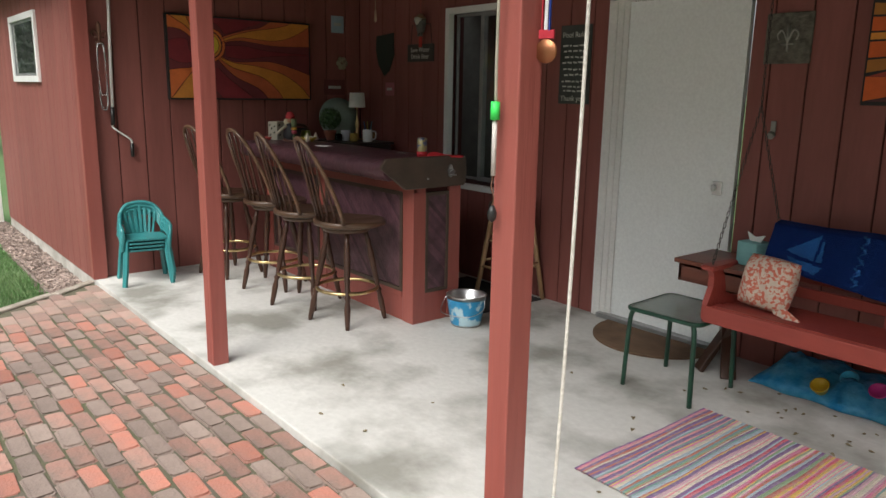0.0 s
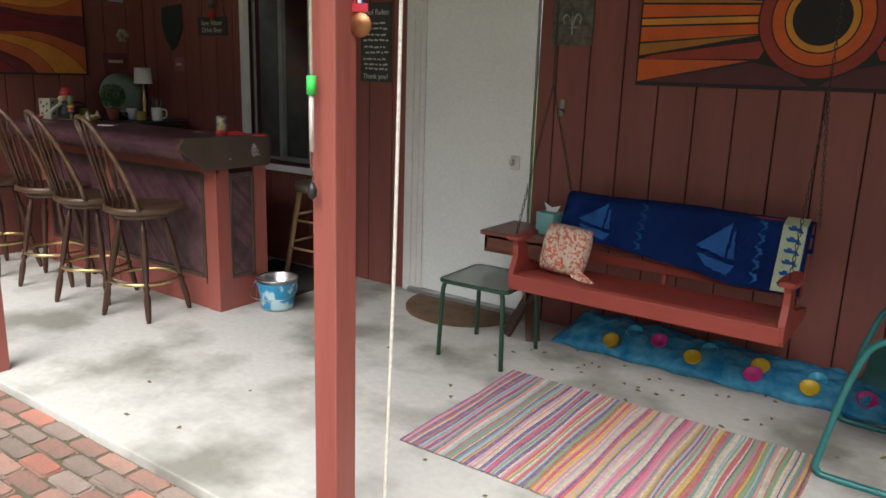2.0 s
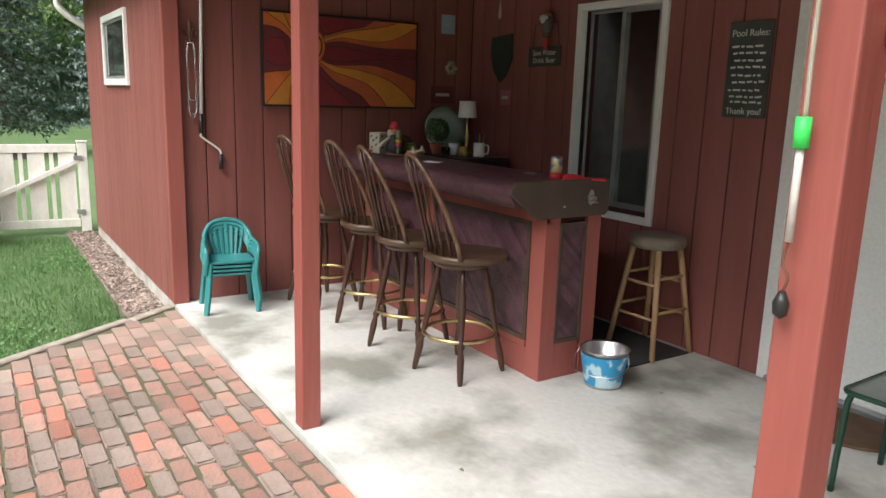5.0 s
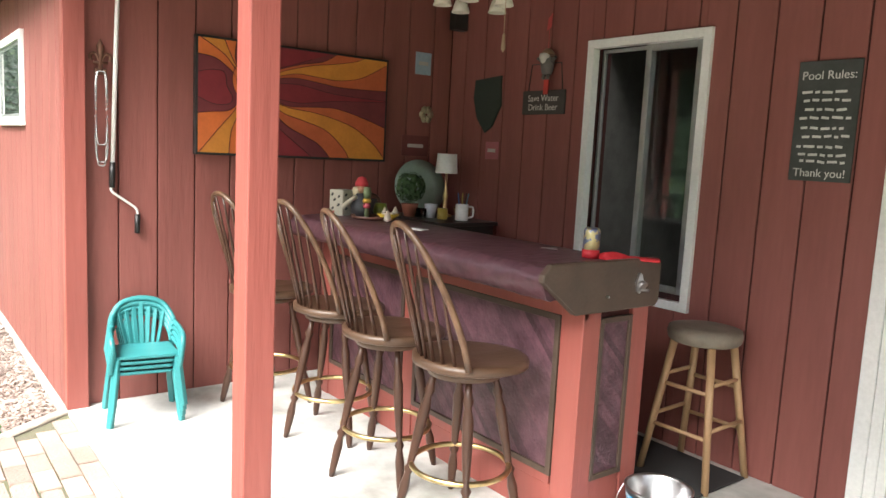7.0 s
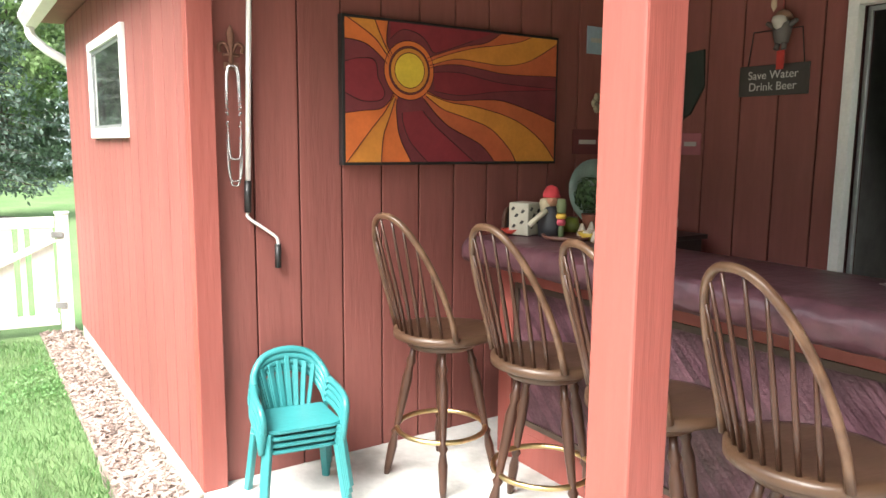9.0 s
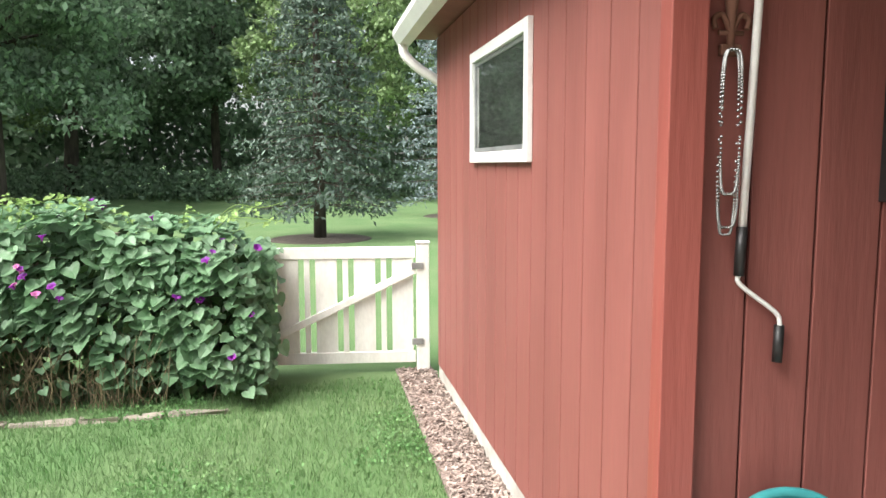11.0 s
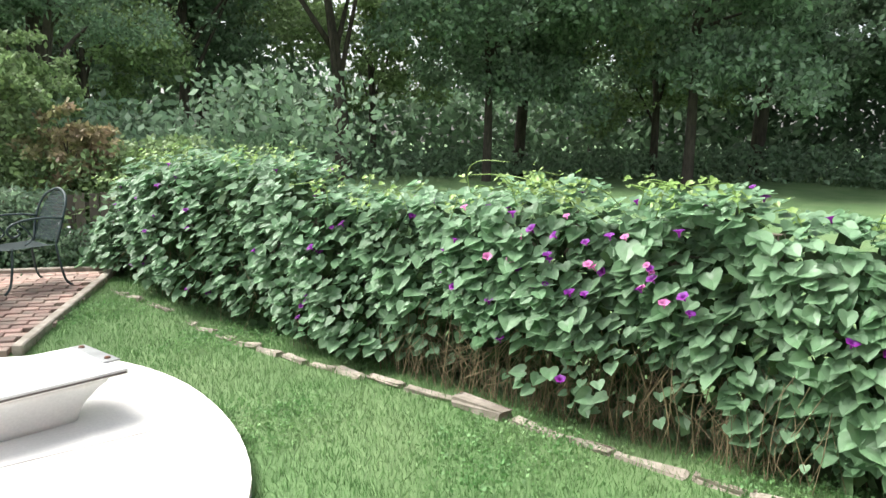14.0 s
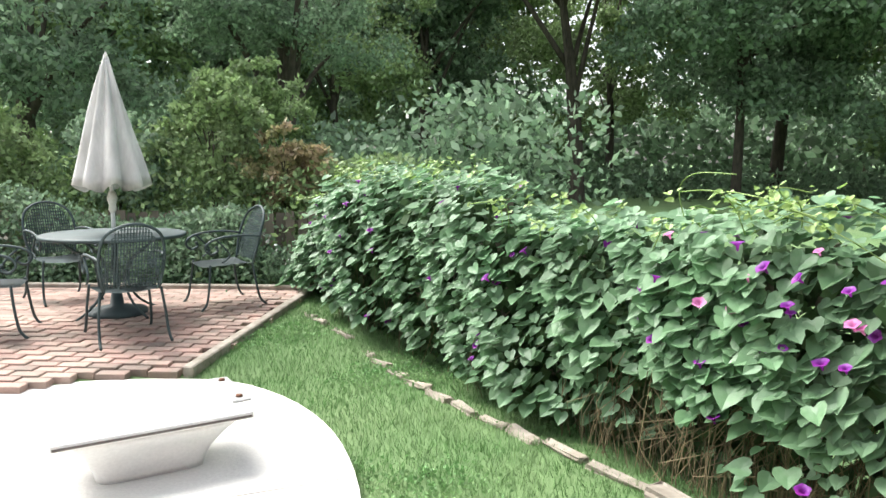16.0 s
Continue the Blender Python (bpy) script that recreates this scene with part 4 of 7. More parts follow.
def make_hedge():
    hedge = thing("hedge", (0, 0, 0), label="fence overgrown with lush green morning glory vines and purple flowers", category="flowering vine hedge")
    rg = np.random.default_rng(9)
    verts, faces = [], []
    for i in range(6800):
        p, out = hedge_place(rg)
        heart_mesh(verts, faces, p, *leaf_frame(p, out, rg), rg.uniform(0.045, 0.10))
    polymesh("foliage", verts, faces, M["vine"], hedge, "overlapping heart-shaped green leaves", kind="stuff")
    # inner leaves in darker green: the shade within the hedge is put into colour
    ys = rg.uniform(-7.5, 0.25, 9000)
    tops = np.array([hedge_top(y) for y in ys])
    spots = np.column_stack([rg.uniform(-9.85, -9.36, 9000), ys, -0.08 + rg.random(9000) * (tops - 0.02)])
    leaf_cloud("inner_leaves", spots, 0.10, M["vine_dark"], hedge, label="inner leaves in a darker green standing in for shade", kind="stuff", seed=4, ratio=0.9)
    bm = B()
    for i in range(13):
        y = -7.3 + i * 0.6
        box(bm, -9.72, -9.64, y - 0.04, y + 0.04, -0.15, hedge_top(y) - 0.12)
    for z in (0.15, 0.5, 0.8):
        box(bm, -9.70, -9.66, -7.3, 0.05, z, z + 0.06)
    part("trellis", bm, M["fence"], hedge, "hidden wooden trellis")
    verts, faces = [], []
    bm = B()
    for i in range(520):
        y = rg.uniform(-3.2, -0.4) if i % 4 else rg.uniform(-7, 0)
        x = rg.uniform(-9.45, -9.2)
        z0 = ground_z(x, y) - 0.02
        hgt = rg.uniform(0.2, 0.6)
        tube(bm, [(x, y, z0), (x + rg.normal() * 0.04, y + rg.normal() * 0.06, z0 + hgt * 0.5), (x - 0.05, y + rg.normal() * 0.12, z0 + hgt)], 0.0025, 3, cap=False)
    part("dry_stem", bm, M["straw"], hedge, "dry brown stems near the ground", kind="stuff")
    # tips and tendrils along the top
    bm = B()
    verts, faces = [], []
    for i in range(70):
        y = rg.uniform(-7.2, 0.1)
        x = rg.uniform(-9.75, -9.25)
        z = hedge_top(y)
        d = Vector((rg.normal() * 0.12, rg.normal() * 0.2, rg.uniform(0.06, 0.17)))
        keys = [Vector((x, y, z - 0.05)), Vector((x, y, z)) + d * 0.5, Vector((x, y, z)) + d + Vector((0.05, 0, 0)), Vector((x, y, z)) + d + Vector((rg.normal() * 0.08, rg.normal() * 0.1, -0.02))]
        tube(bm, curve_pts(keys, 3), 0.003, 4, cap=False)
        for q in keys[1:]:
            for _ in range(3):
                pp = q + Vector(rg.normal(size=3) * 0.02)
                heart_mesh(verts, faces, pp, *leaf_frame(pp, (0.4, 0.7), rg), rg.uniform(0.02, 0.045))
    tube(bm, curve_pts([(-9.5, -2.55, 1.1), (-9.45, -2.56, 1.28), (-9.43, -2.45, 1.36), (-9.4, -2.2, 1.36)], 5), 0.003, 5)
    tube(bm, curve_pts([(-9.5, 0.0, 1.1), (-9.5, 0.15, 1.22), (-9.5, 0.32, 1.2), (-9.5, 0.5, 1.24)], 5), 0.004, 5)
    part("tendril", bm, M["vine_new"], hedge, "yellow-green curling tendrils", "stuff")
    polymesh("young_leaves", verts, faces, M["vine_new"], hedge, "small yellow-green leaves at the tips", kind="stuff")
    # separate near leaves
    protos = []
    for i in range(4):
        v, f = [], []
        heart_mesh(v, f, Vector((0, 0, 0)), Vector((0, 0, 1)), Vector((0, -1, 0)), Vector((1, 0, 0)), 1.0, 0.12 + 0.05 * i)
        me = bpy.data.meshes.new("leaf")
        me.from_pydata(v, [], f)
        me.materials.append(M["vine_big"])
        protos.append(me)
    for i in range(290):
        p, out = hedge_place(rg, -3.6, 0.25)
        nrm, tip, side = leaf_frame(p, out, rg)
        s = rg.uniform(0.085, 0.135)
        o = new("leaf", protos[i % 4])
        o.parent = hedge
        m = Matrix((side, -tip, nrm)).transposed().to_4x4()
        o.matrix_basis = Matrix.Translation(p + nrm * 0.03) @ m @ Matrix.Diagonal((s, s, s, 1))
    # flowers
    pm = []
    for key in ("petal", "petal", "petal_pink"):
        bm = B()
        n = 20
        rings = []
        for r, z in ((0.004, -0.035), (0.008, -0.012), (0.02, 0.002), (0.032, 0.004)):
            rings.append([bm.verts.new((r * (1 + (0.1 * math.cos(5 * a) if r > 0.015 else 0)) * math.cos(a), r * (1 + (0.1 * math.cos(5 * a) if r > 0.015 else 0)) * math.sin(a), z)) for a in [2 * math.pi * j / n for j in range(n)]])
        for ra, rb in zip(rings, rings[1:]):
            for j in range(n):
                bm.faces.new((ra[j], ra[(j + 1) % n], rb[(j + 1) % n], rb[j])).smooth = True
        me = mesh_of("flower", bm, M[key])
        pm.append(me)
    for i in range(110):
        p, out = hedge_place(rg, -7, 0.3)
        if i % 3 == 0:
            p = Vector((-9.18, -1.6 + rg.normal() * 0.6, 0.75 + rg.normal() * 0.18))
        nrm, tip, side = leaf_frame(p, out, rg)
        o = new("flower", pm[i % 9 == 0 and 2 or 0])
        o.parent = hedge
        s = rg.uniform(0.6, 1.0)
        o.matrix_basis = Matrix.Translation(p + Vector((0.05, 0, 0.01))) @ Matrix((side, -tip, nrm)).transposed().to_4x4() @ Matrix.Diagonal((s, s, s, 1))


M["vine_big"] = leafy("large_vine_leaves", (0.16, 0.295, 0.15), (0.21, 0.335, 0.20), 0.3, 0.42, 0.0)
make_hedge()

# edging stones under the hedge
stones = thing("stone_edging", (0, 0, 0), label="row of rough pale edging stones along the flower bed", category="edging stones")
y = 0.1
while y > -7.2:
    ln = R.uniform(0.22, 0.42)
    bm = B()
    big = abs(y + 2.0) < 0.2
    w, h = (0.12, 0.07) if big else (0.07, R.uniform(0.03, 0.05))
    box(bm, -w / 2, w / 2, -ln / 2, ln / 2, 0, h, 0.015)
    for v in bm.verts:
        v.co += Vector((R.uniform(-1, 1), R.uniform(-1, 1), R.uniform(-1, 1))) * 0.014
    o = part("stone", bm, M["stone"], stones)
    o.matrix_basis = pose(-9.06 - 0.03 * math.sin(y * 2) - 0.03 * y * (y < -3) * 0.3, y - ln / 2, ground_z(-9.1, y) - (0.05 if big else 0.055), R.uniform(-4, 4), R.uniform(-4, 4), R.uniform(-8, 8))
    y -= ln + R.uniform(0.01, 0.05)


# ---- grass and clover ----
def make_grass():
    rg = np.random.default_rng(12)
    n = 150000
    P = np.column_stack([rg.uniform(-9.6, -5.0, n), rg.uniform(-7.4, 1.6, n)])
    P = P[(rg.random(n) < 0.9)]
    deck = deck_pts
    near_w = (P[:, 1] > 1.31) & (P[:, 0] < -5.9)
    left_of = P[:, 0] < np.interp(P[:, 1], [-1.45, 0.40, 1.28, 1.62], [-4.1, -5.22, -5.78, -6.02]) - 0.03
    ok = left_of & ~near_w & ~((P[:, 0] < -9.42) & (P[:, 1] < 0.05))
    P = P[ok]
    keep = [i for i in range(len(P)) if (P[i, 1] > -1.1 or not inside(P[i], deck)) and (P[i, 1] > -5.1 or not inside(P[i], RIM))]
    P = P[keep]
    P = P[(P[:, 1] > -5.2) | (P[:, 0] < -7.6 - (-P[:, 1] - 5.2) * 0.86)]
    n = len(P)
    z = np.array([ground_z(x, y) for x, y in P]) - 0.04
    h = rg.uniform(0.022, 0.05, n)
    a = rg.uniform(0, 2 * np.pi, n)
    w = 0.0028
    lean = rg.normal(size=(n, 2)) * 0.016
    base = np.column_stack([P, z])
    dx = np.column_stack([np.cos(a) * w, np.sin(a) * w, np.zeros(n)])
    tip = base + np.column_stack([lean, h + 0.012])
    V = np.stack([base - dx, base + dx, tip], axis=1).reshape(-1, 3)
    me = bpy.data.meshes.new("grass")
    me.vertices.add(n * 3)
    me.vertices.foreach_set("co", V.ravel())
    me.loops.add(n * 3)
    me.loops.foreach_set("vertex_index", np.arange(n * 3))
    me.polygons.add(n)
    me.polygons.foreach_set("loop_start", np.arange(n) * 3)
    me.polygons.foreach_set("loop_total", np.full(n, 3))
    me.update()
    me.materials.append(M["grass"])
    tagged(new("grass", me), "short mown grass blades", "grass", kind="stuff")
    c = P[(np.sin(P[:, 0] * 3.1 + P[:, 1] * 1.7) + np.sin(P[:, 1] * 4.3 - P[:, 0]) + rg.normal(size=n) * 0.5) > 0.9][:9000]
    cz = np.array([ground_z(x, y) for x, y in c]) - 0.012
    leaf_cloud("clover", np.column_stack([c, cz + rg.uniform(0, 0.012, len(c))]), 0.02, M["clover"], label="clover leaves in the lawn", category="clover", kind="stuff", droop=-0.1, ratio=0.9)


make_grass()


def chips(name, n, x0, x1, y0, y1, z, size, material, label, seed=3):
    rg = np.random.default_rng(seed)
    vs, fs = [], []
    for i in range(n):
        c = Vector((rg.uniform(x0, x1), rg.uniform(y0, y1), z + rg.uniform(0, 0.02)))
        m = Euler((rg.normal() * 0.3, rg.normal() * 0.3, rg.uniform(0, 6.3))).to_matrix()
        l, w, t = size * rg.uniform(0.5, 1.3), size * rg.uniform(0.2, 0.5), size * 0.12
        k = len(vs)
        for zz in (-t, t):
            for a, b in ((-l, -w), (l, -w * 0.6), (l * 0.9, w), (-l, w * 0.7)):
                vs.append(tuple(c + m @ Vector((a, b, zz))))
        fs += [(k, k + 3, k + 2, k + 1), (k + 4, k + 5, k + 6, k + 7)] + [(k + i, k + (i + 1) % 4, k + 4 + (i + 1) % 4, k + 4 + i) for i in range(4)]
    polymesh(name, vs, fs, material, label=label, category="mulch", kind="stuff")


chips("mulch", 4200, -9.8, -6.0, 1.33, 1.6, -0.12, 0.022, M["mulch"], "brown wood-chip mulch strip beside the shed wall")
bm = B()
box(bm, -9.85, -6.0, 1.31, 1.605, -0.2, -0.118)
solo("mulch_bed", bm, M["mulch"], "mulch bed under the chips", "mulch", kind="structure")


# ---- bar and its stools ----
BAR_W, BAR_E, BAR_S, BAR_N = -5.62, -3.56, 2.93, 3.30


def bar():
    t = thing("bar", (0, 0, 0), label="home-made bar with red posts, woven panels and padded vinyl top", category="bar counter")
    bm = B()
    box(bm, BAR_W, BAR_E - 0.008, BAR_S + 0.008, BAR_N, 0.0, 0.16, 0.004)
    part("plinth", bm, M["red_trim"], t)
    bm = B()
    box(bm, BAR_W, BAR_E - 0.02, BAR_S + 0.02, BAR_N - 0.02, 0.16, 0.98)
    part("carcass", bm, M["groove"], t)
    for x0, x1, y0, y1 in ((BAR_E - 0.115, BAR_E, BAR_S, BAR_S + 0.1), (BAR_E - 0.09, BAR_E, BAR_N - 0.08, BAR_N + 0.02), (-4.745, -4.655, BAR_S, BAR_S + 0.05), (BAR_W, BAR_W + 0.1, BAR_S, BAR_S + 0.09)):
        bm = B()
        box(bm, x0, x1, y0, y1, 0.0, 0.9, 0.004)
        part("post", bm, M["red_trim"], t)
    bm = B()
    box(bm, BAR_W, BAR_E, BAR_S + 0.001, BAR_S + 0.03, 0.86, 0.97, 0.004)
    box(bm, BAR_W + 0.1, BAR_E - 0.13, BAR_S + 0.004, BAR_S + 0.02, 0.16, 0.2, 0.003)
    box(bm, BAR_E - 0.02, BAR_E - 0.003, BAR_S + 0.1, BAR_N - 0.09, 0.0, 0.2, 0.003)
    part("rail", bm, M["red_trim"], t)
    # woven panels: diagonal strips
    def strips(x0, x1, z0, z1, face):
        bm = B()
        st = 0.034
        n = int((x1 - x0 + z1 - z0) / st) + 1
        for i in range(n + 1):
            for sgn in (1, -1):
                a = x0 - (z1 - z0) + i * st if sgn > 0 else x0 + i * st
                pa, pb = (a, z0), (a + sgn * (z1 - z0), z1)
                def clip(p, q):
                    (ax, az), (bx, bz) = p, q
                    lo, hi = 0.0, 1.0
                    d = bx - ax
                    if abs(d) > 1e-6:
                        u0, u1 = sorted(((x0 - ax) / d, (x1 - ax) / d))
                        lo, hi = max(lo, u0), min(hi, u1)
                    return None if hi - lo < 0.02 else ((ax + d * lo, az + (bz - az) * lo), (ax + d * hi, az + (bz - az) * hi))
                c = clip(pa, pb)
                if not c:
                    continue
                off = 0.003 * sgn
                if face == "y":
                    obox(bm, (c[0][0], BAR_S + 0.012 + off, c[0][1]), (c[1][0], BAR_S + 0.012 + off, c[1][1]), 0.004, 0.027, up=(0, 0, 1))
                else:
                    obox(bm, (BAR_E - 0.012 - off, c[0][0], c[0][1]), (BAR_E - 0.012 - off, c[1][0], c[1][1]), 0.004, 0.027, up=(0, 0, 1))
        return bm
    for x0, x1 in ((BAR_W + 0.12, -4.755), (-4.645, BAR_E - 0.125)):
        bm = B()
        frame_box(bm, x0 - 0.006, x1 + 0.006, 0.2, 0.862, 0.026, BAR_S - 0.004, BAR_S + 0.016, 0.002)
        part("panel_trim", bm, M["brownboard"], t, "thin dark trim round the woven panel")
        part("woven_panel", strips(x0, x1, 0.21, 0.85, "y"), M["woven"], t, "purple-brown woven vinyl panel", "stuff")
    bm = B()
    for y0, y1, z0, z1 in ((BAR_S + 0.1, BAR_S + 0.12, 0.2, 0.862), (BAR_N - 0.1, BAR_N - 0.08, 0.2, 0.862), (BAR_S + 0.12, BAR_N - 0.1, 0.2, 0.222), (BAR_S + 0.12, BAR_N - 0.1, 0.84, 0.862)):
        box(bm, BAR_E - 0.016, BAR_E + 0.003, y0, y1, z0, z1, 0.002)
    part("panel_trim", bm, M["brownboard"], t, "thin dark trim round the woven panel")
    part("woven_panel", strips(BAR_S + 0.11, BAR_N - 0.09, 0.21, 0.85, "x"), M["woven"], t, "purple-brown woven vinyl panel", "stuff")
    bm = B()
    prof = []
    for k in range(13):
        a = -math.pi / 2 + math.pi * k / 12
        prof.append((BAR_S - 0.17 - 0.055 * math.cos(a), 1.012 + 0.06 * math.sin(a)))
    prof += [(BAR_S - 0.1 + 0.084 * q, 1.075) for q in range(6)] + [(BAR_N + 0.02, 0.98), (BAR_S - 0.02, 0.955)]
    n = 240
    rings = []
    for i in range(n + 1):
        x = BAR_W + (BAR_E - 0.003 - BAR_W) * i / n
        ring = []
        for k, (y, z) in enumerate(prof):
            # quilting: shallow crossing creases in the padding
            u, v = x * 22, k * 0.9
            tuft = 0.0045 * (abs(math.sin(u + v)) ** 0.5 + abs(math.sin(u - v)) ** 0.5 - 1.3)
            soft = 0.006 * noise.noise(Vector((x * 5, k * 0.35, 0)))
            push = tuft + soft if k < 18 else 0
            a = -math.pi / 2 + math.pi * min(k, 12) / 12
            ring.append(bm.verts.new((x, y - push * math.cos(a), z + push * (math.sin(a) if k < 12 else 1))))
        rings.append(ring)
    for ra, rb in zip(rings, rings[1:]):
        for k in range(len(prof)):
            q = (k + 1) % len(prof)
            bm.faces.new((ra[k], rb[k], rb[q], ra[q])).smooth = True
    bm.faces.new(rings[0])
    bm.faces.new(rings[-1][::-1])
    bmesh.ops.recalc_face_normals(bm, faces=bm.faces)
    part("padded_top", bm, M["vinyl"], t, "tufted purple-brown vinyl padded top")
    bm = B()
    z0, z1 = 0.895, 1.093
    plate(bm, [(BAR_S - 0.26, 1.03), (BAR_S - 0.08, z0), (BAR_N + 0.02, z0), (BAR_N + 0.04, z0 + 0.02), (BAR_N + 0.04, z1 - 0.02), (BAR_N + 0.02, z1), (BAR_S - 0.22, z1), (BAR_S - 0.26, 1.055)], 0.03, "x", BAR_E)
    bmesh.ops.bevel(bm, geom=bm.edges[:], offset=0.004, segments=1, affect="EDGES")
    part("end_board", bm, M["brownboard"], t, "dark brown end board with cut corners")
    bm = B()
    plate(bm, [(3.185, 0.965), (3.2, 0.955), (3.215, 0.965), (3.222, 1.0), (3.21, 1.03), (3.2, 1.038), (3.19, 1.03), (3.178, 1.0)], 0.008, "x", BAR_E + 0.031)
    tube(bm, [(BAR_E + 0.04, 3.2, 0.995), (BAR_E + 0.055, 3.2, 0.985)], [0.016, 0.022], 10)
    tube(bm, [(BAR_E + 0.055, 3.18, 0.975), (BAR_E + 0.062, 3.225, 0.97)], 0.006, 6)
    part("bottle_opener", bm, M["steel"], t, "steel bottle opener")
    bm = B()
    obox(bm, (BAR_E + 0.036, 3.01, 0.955), (BAR_E + 0.036, 3.02, 0.955), 0.008, 0.008)
    part("screw", bm, M["steel"], t)


bar()


def leg_profile(h):
    return [(0.0, 0.011), (0.05, 0.015), (0.22, 0.019), (0.30, 0.012), (0.33, 0.02), (0.36, 0.012), (0.55, 0.018), (0.75, 0.021), (0.83, 0.013), (0.87, 0.02), (0.91, 0.013), (1.0, 0.012)]


def bar_stool(loc, turn, back_turn):
    """Legs and ring turned by turn, the swivelling seat and back by back_turn."""
    t = thing("bar_stool", loc, 0, "dark-stained Windsor bar stool with spindle back and brass foot ring", "bar stool", "stools along the bar")
    wood = M["darkwood"]

    def fixed(name, bm, m, label=""):
        part(name, bm, m, t, label).matrix_basis = pose(0, 0, 0, 0, 0, turn)

    def swivelled(name, bm, m, label=""):
        part(name, bm, m, t, label).matrix_basis = pose(0, 0, 0, 0, 0, back_turn)

    for sx, sy in ((-1, -1), (1, -1), (-1, 1), (1, 1)):
        bm = B()
        a, b = Vector((sx * 0.175, sy * 0.175, 0.0)), Vector((sx * 0.085, sy * 0.085, 0.61))
        prof = leg_profile(1)
        tube(bm, [a.lerp(b, u) for u, r in prof], [r * 1.1 for u, r in prof], 10)
        fixed("leg", bm, wood)
    bm = B()
    n = 40
    tube(bm, [(0.198 * math.cos(2 * math.pi * i / n), 0.198 * math.sin(2 * math.pi * i / n), 0.225) for i in range(n)], 0.0115, 8, closed=True)
    fixed("foot_ring", bm, M["brass"], "worn brass foot ring")
    bm = B()
    lathe(bm, [(0.115, 0.60), (0.15, 0.605), (0.16, 0.63), (0.15, 0.636)], 28)
    fixed("swivel", bm, M["seatwood"], "round swivel block")
    # saddled seat: round at the back, two dips and a pommel at the front
    bm = B()
    rings = []
    n, m = 44, 9
    for k in range(m + 1):
        row = []
        for i in range(n):
            a = 2 * math.pi * i / n
            r = 0.222 + 0.022 * max(0.0, math.sin(a)) * abs(math.cos(a)) * 1.6 + 0.012 * max(0.0, math.sin(a)) ** 6
            q = k / m
            x, y = r * q * math.cos(a), r * q * math.sin(a) + 0.01
            dish = -0.012 * (1 - q * q) - 0.010 * max(0.0, math.sin(a)) * abs(math.cos(a)) * q * 1.8
            row.append(bm.verts.new((x * 1.02, y, 0.685 + dish - (0.006 if k == m else 0))))
        rings.append(row)
    low_rim = [bm.verts.new((v.co.x * 1.0, v.co.y, 0.65)) for v in rings[-1]]
    under = [bm.verts.new((v.co.x * 0.86, v.co.y * 0.86, 0.637)) for v in rings[-1]]
    rings += [low_rim, under]
    for ra, rb in zip(rings, rings[1:]):
        for i in range(n):
            if ra is rings[0]:
                continue
            bm.faces.new((ra[i], ra[(i + 1) % n], rb[(i + 1) % n], rb[i])).smooth = True
    bm.faces.new(rings[1])
    for v in rings[0]:
        bm.verts.remove(v)
    bm.faces.new(under[::-1])
    bmesh.ops.recalc_face_normals(bm, faces=bm.faces)
    swivelled("seat", bm, M["seatwood"], "saddled dark wood seat with a thick worn rim")

    def back(u):
        """The bow, u from -1 to 1: a tall narrow arch leaning back."""
        a = u * math.pi / 2
        h = 0.525 * math.cos(a) ** 0.72 if abs(u) < 1 else 0
        w = 0.205 * (math.sin(abs(a)) ** 0.85) * (1 if u >= 0 else -1)
        w *= 1 - 0.10 * (h / 0.525) ** 2
        return Vector((w, -0.10 - 0.085 * math.cos(a) - 0.13 * (h / 0.525) ** 1.15, 0.674 + h))

    bm = B()
    tube(bm, [back(-1 + 2 * i / 36) for i in range(37)], 0.0135, 9)
    swivelled("bow", bm, M["bowwood"], "bent wooden back bow with worn pale edge")
    for i in range(8):
        x = (i - 3.5) / 3.5
        top = back(x * 0.66)
        foot = Vector((x * 0.145, -0.185 + 0.06 * x * x, 0.674))
        bm = B()
        tube(bm, [foot, foot.lerp(top, 0.35), foot.lerp(top, 0.7), top], [0.007, 0.009, 0.0065, 0.005], 6)
        swivelled("spindle", bm, wood)


for x, y, turn, back_turn in ((-3.92, 2.66, 13, -10), (-4.44, 2.64, 29, -10), (-4.99, 2.67, 37, 2), (-5.56, 2.56, 14, 8)):
    bar_stool((x, y, 0), turn, back_turn)


def pine_stool():
    t = thing("round_stool", (-3.655, 3.895, 0), 2, "plain light pine stool with a taupe padded round seat", "stool")
    for sx, sy in ((-1, -1), (1, -1), (-1, 1), (1, 1)):
        bm = B()
        tube(bm, [(sx * 0.175, sy * 0.175, 0), (sx * 0.095, sy * 0.095, 0.66)], [0.017, 0.019], 10)
        part("leg", bm, M["pine"], t)
    for z0, e in ((0.24, 0.148), (0.44, 0.122)):
        for i, (a, b) in enumerate((((-1, -1), (1, -1)), ((1, -1), (1, 1)), ((1, 1), (-1, 1)), ((-1, 1), (-1, -1)))):
            z = z0 + (0.04 if i % 2 else 0)
            bm = B()
            tube(bm, [(a[0] * e, a[1] * e, z), (b[0] * e, b[1] * e, z)], 0.010, 8)
            part("rung", bm, M["pine"], t)
    bm = B()
    lathe(bm, [(0.15, 0.65), (0.165, 0.66), (0.172, 0.69), (0.165, 0.715), (0.12, 0.725), (0.0, 0.727)], 32)
    part("seat", bm, M["taupe"], t, "taupe padded seat")


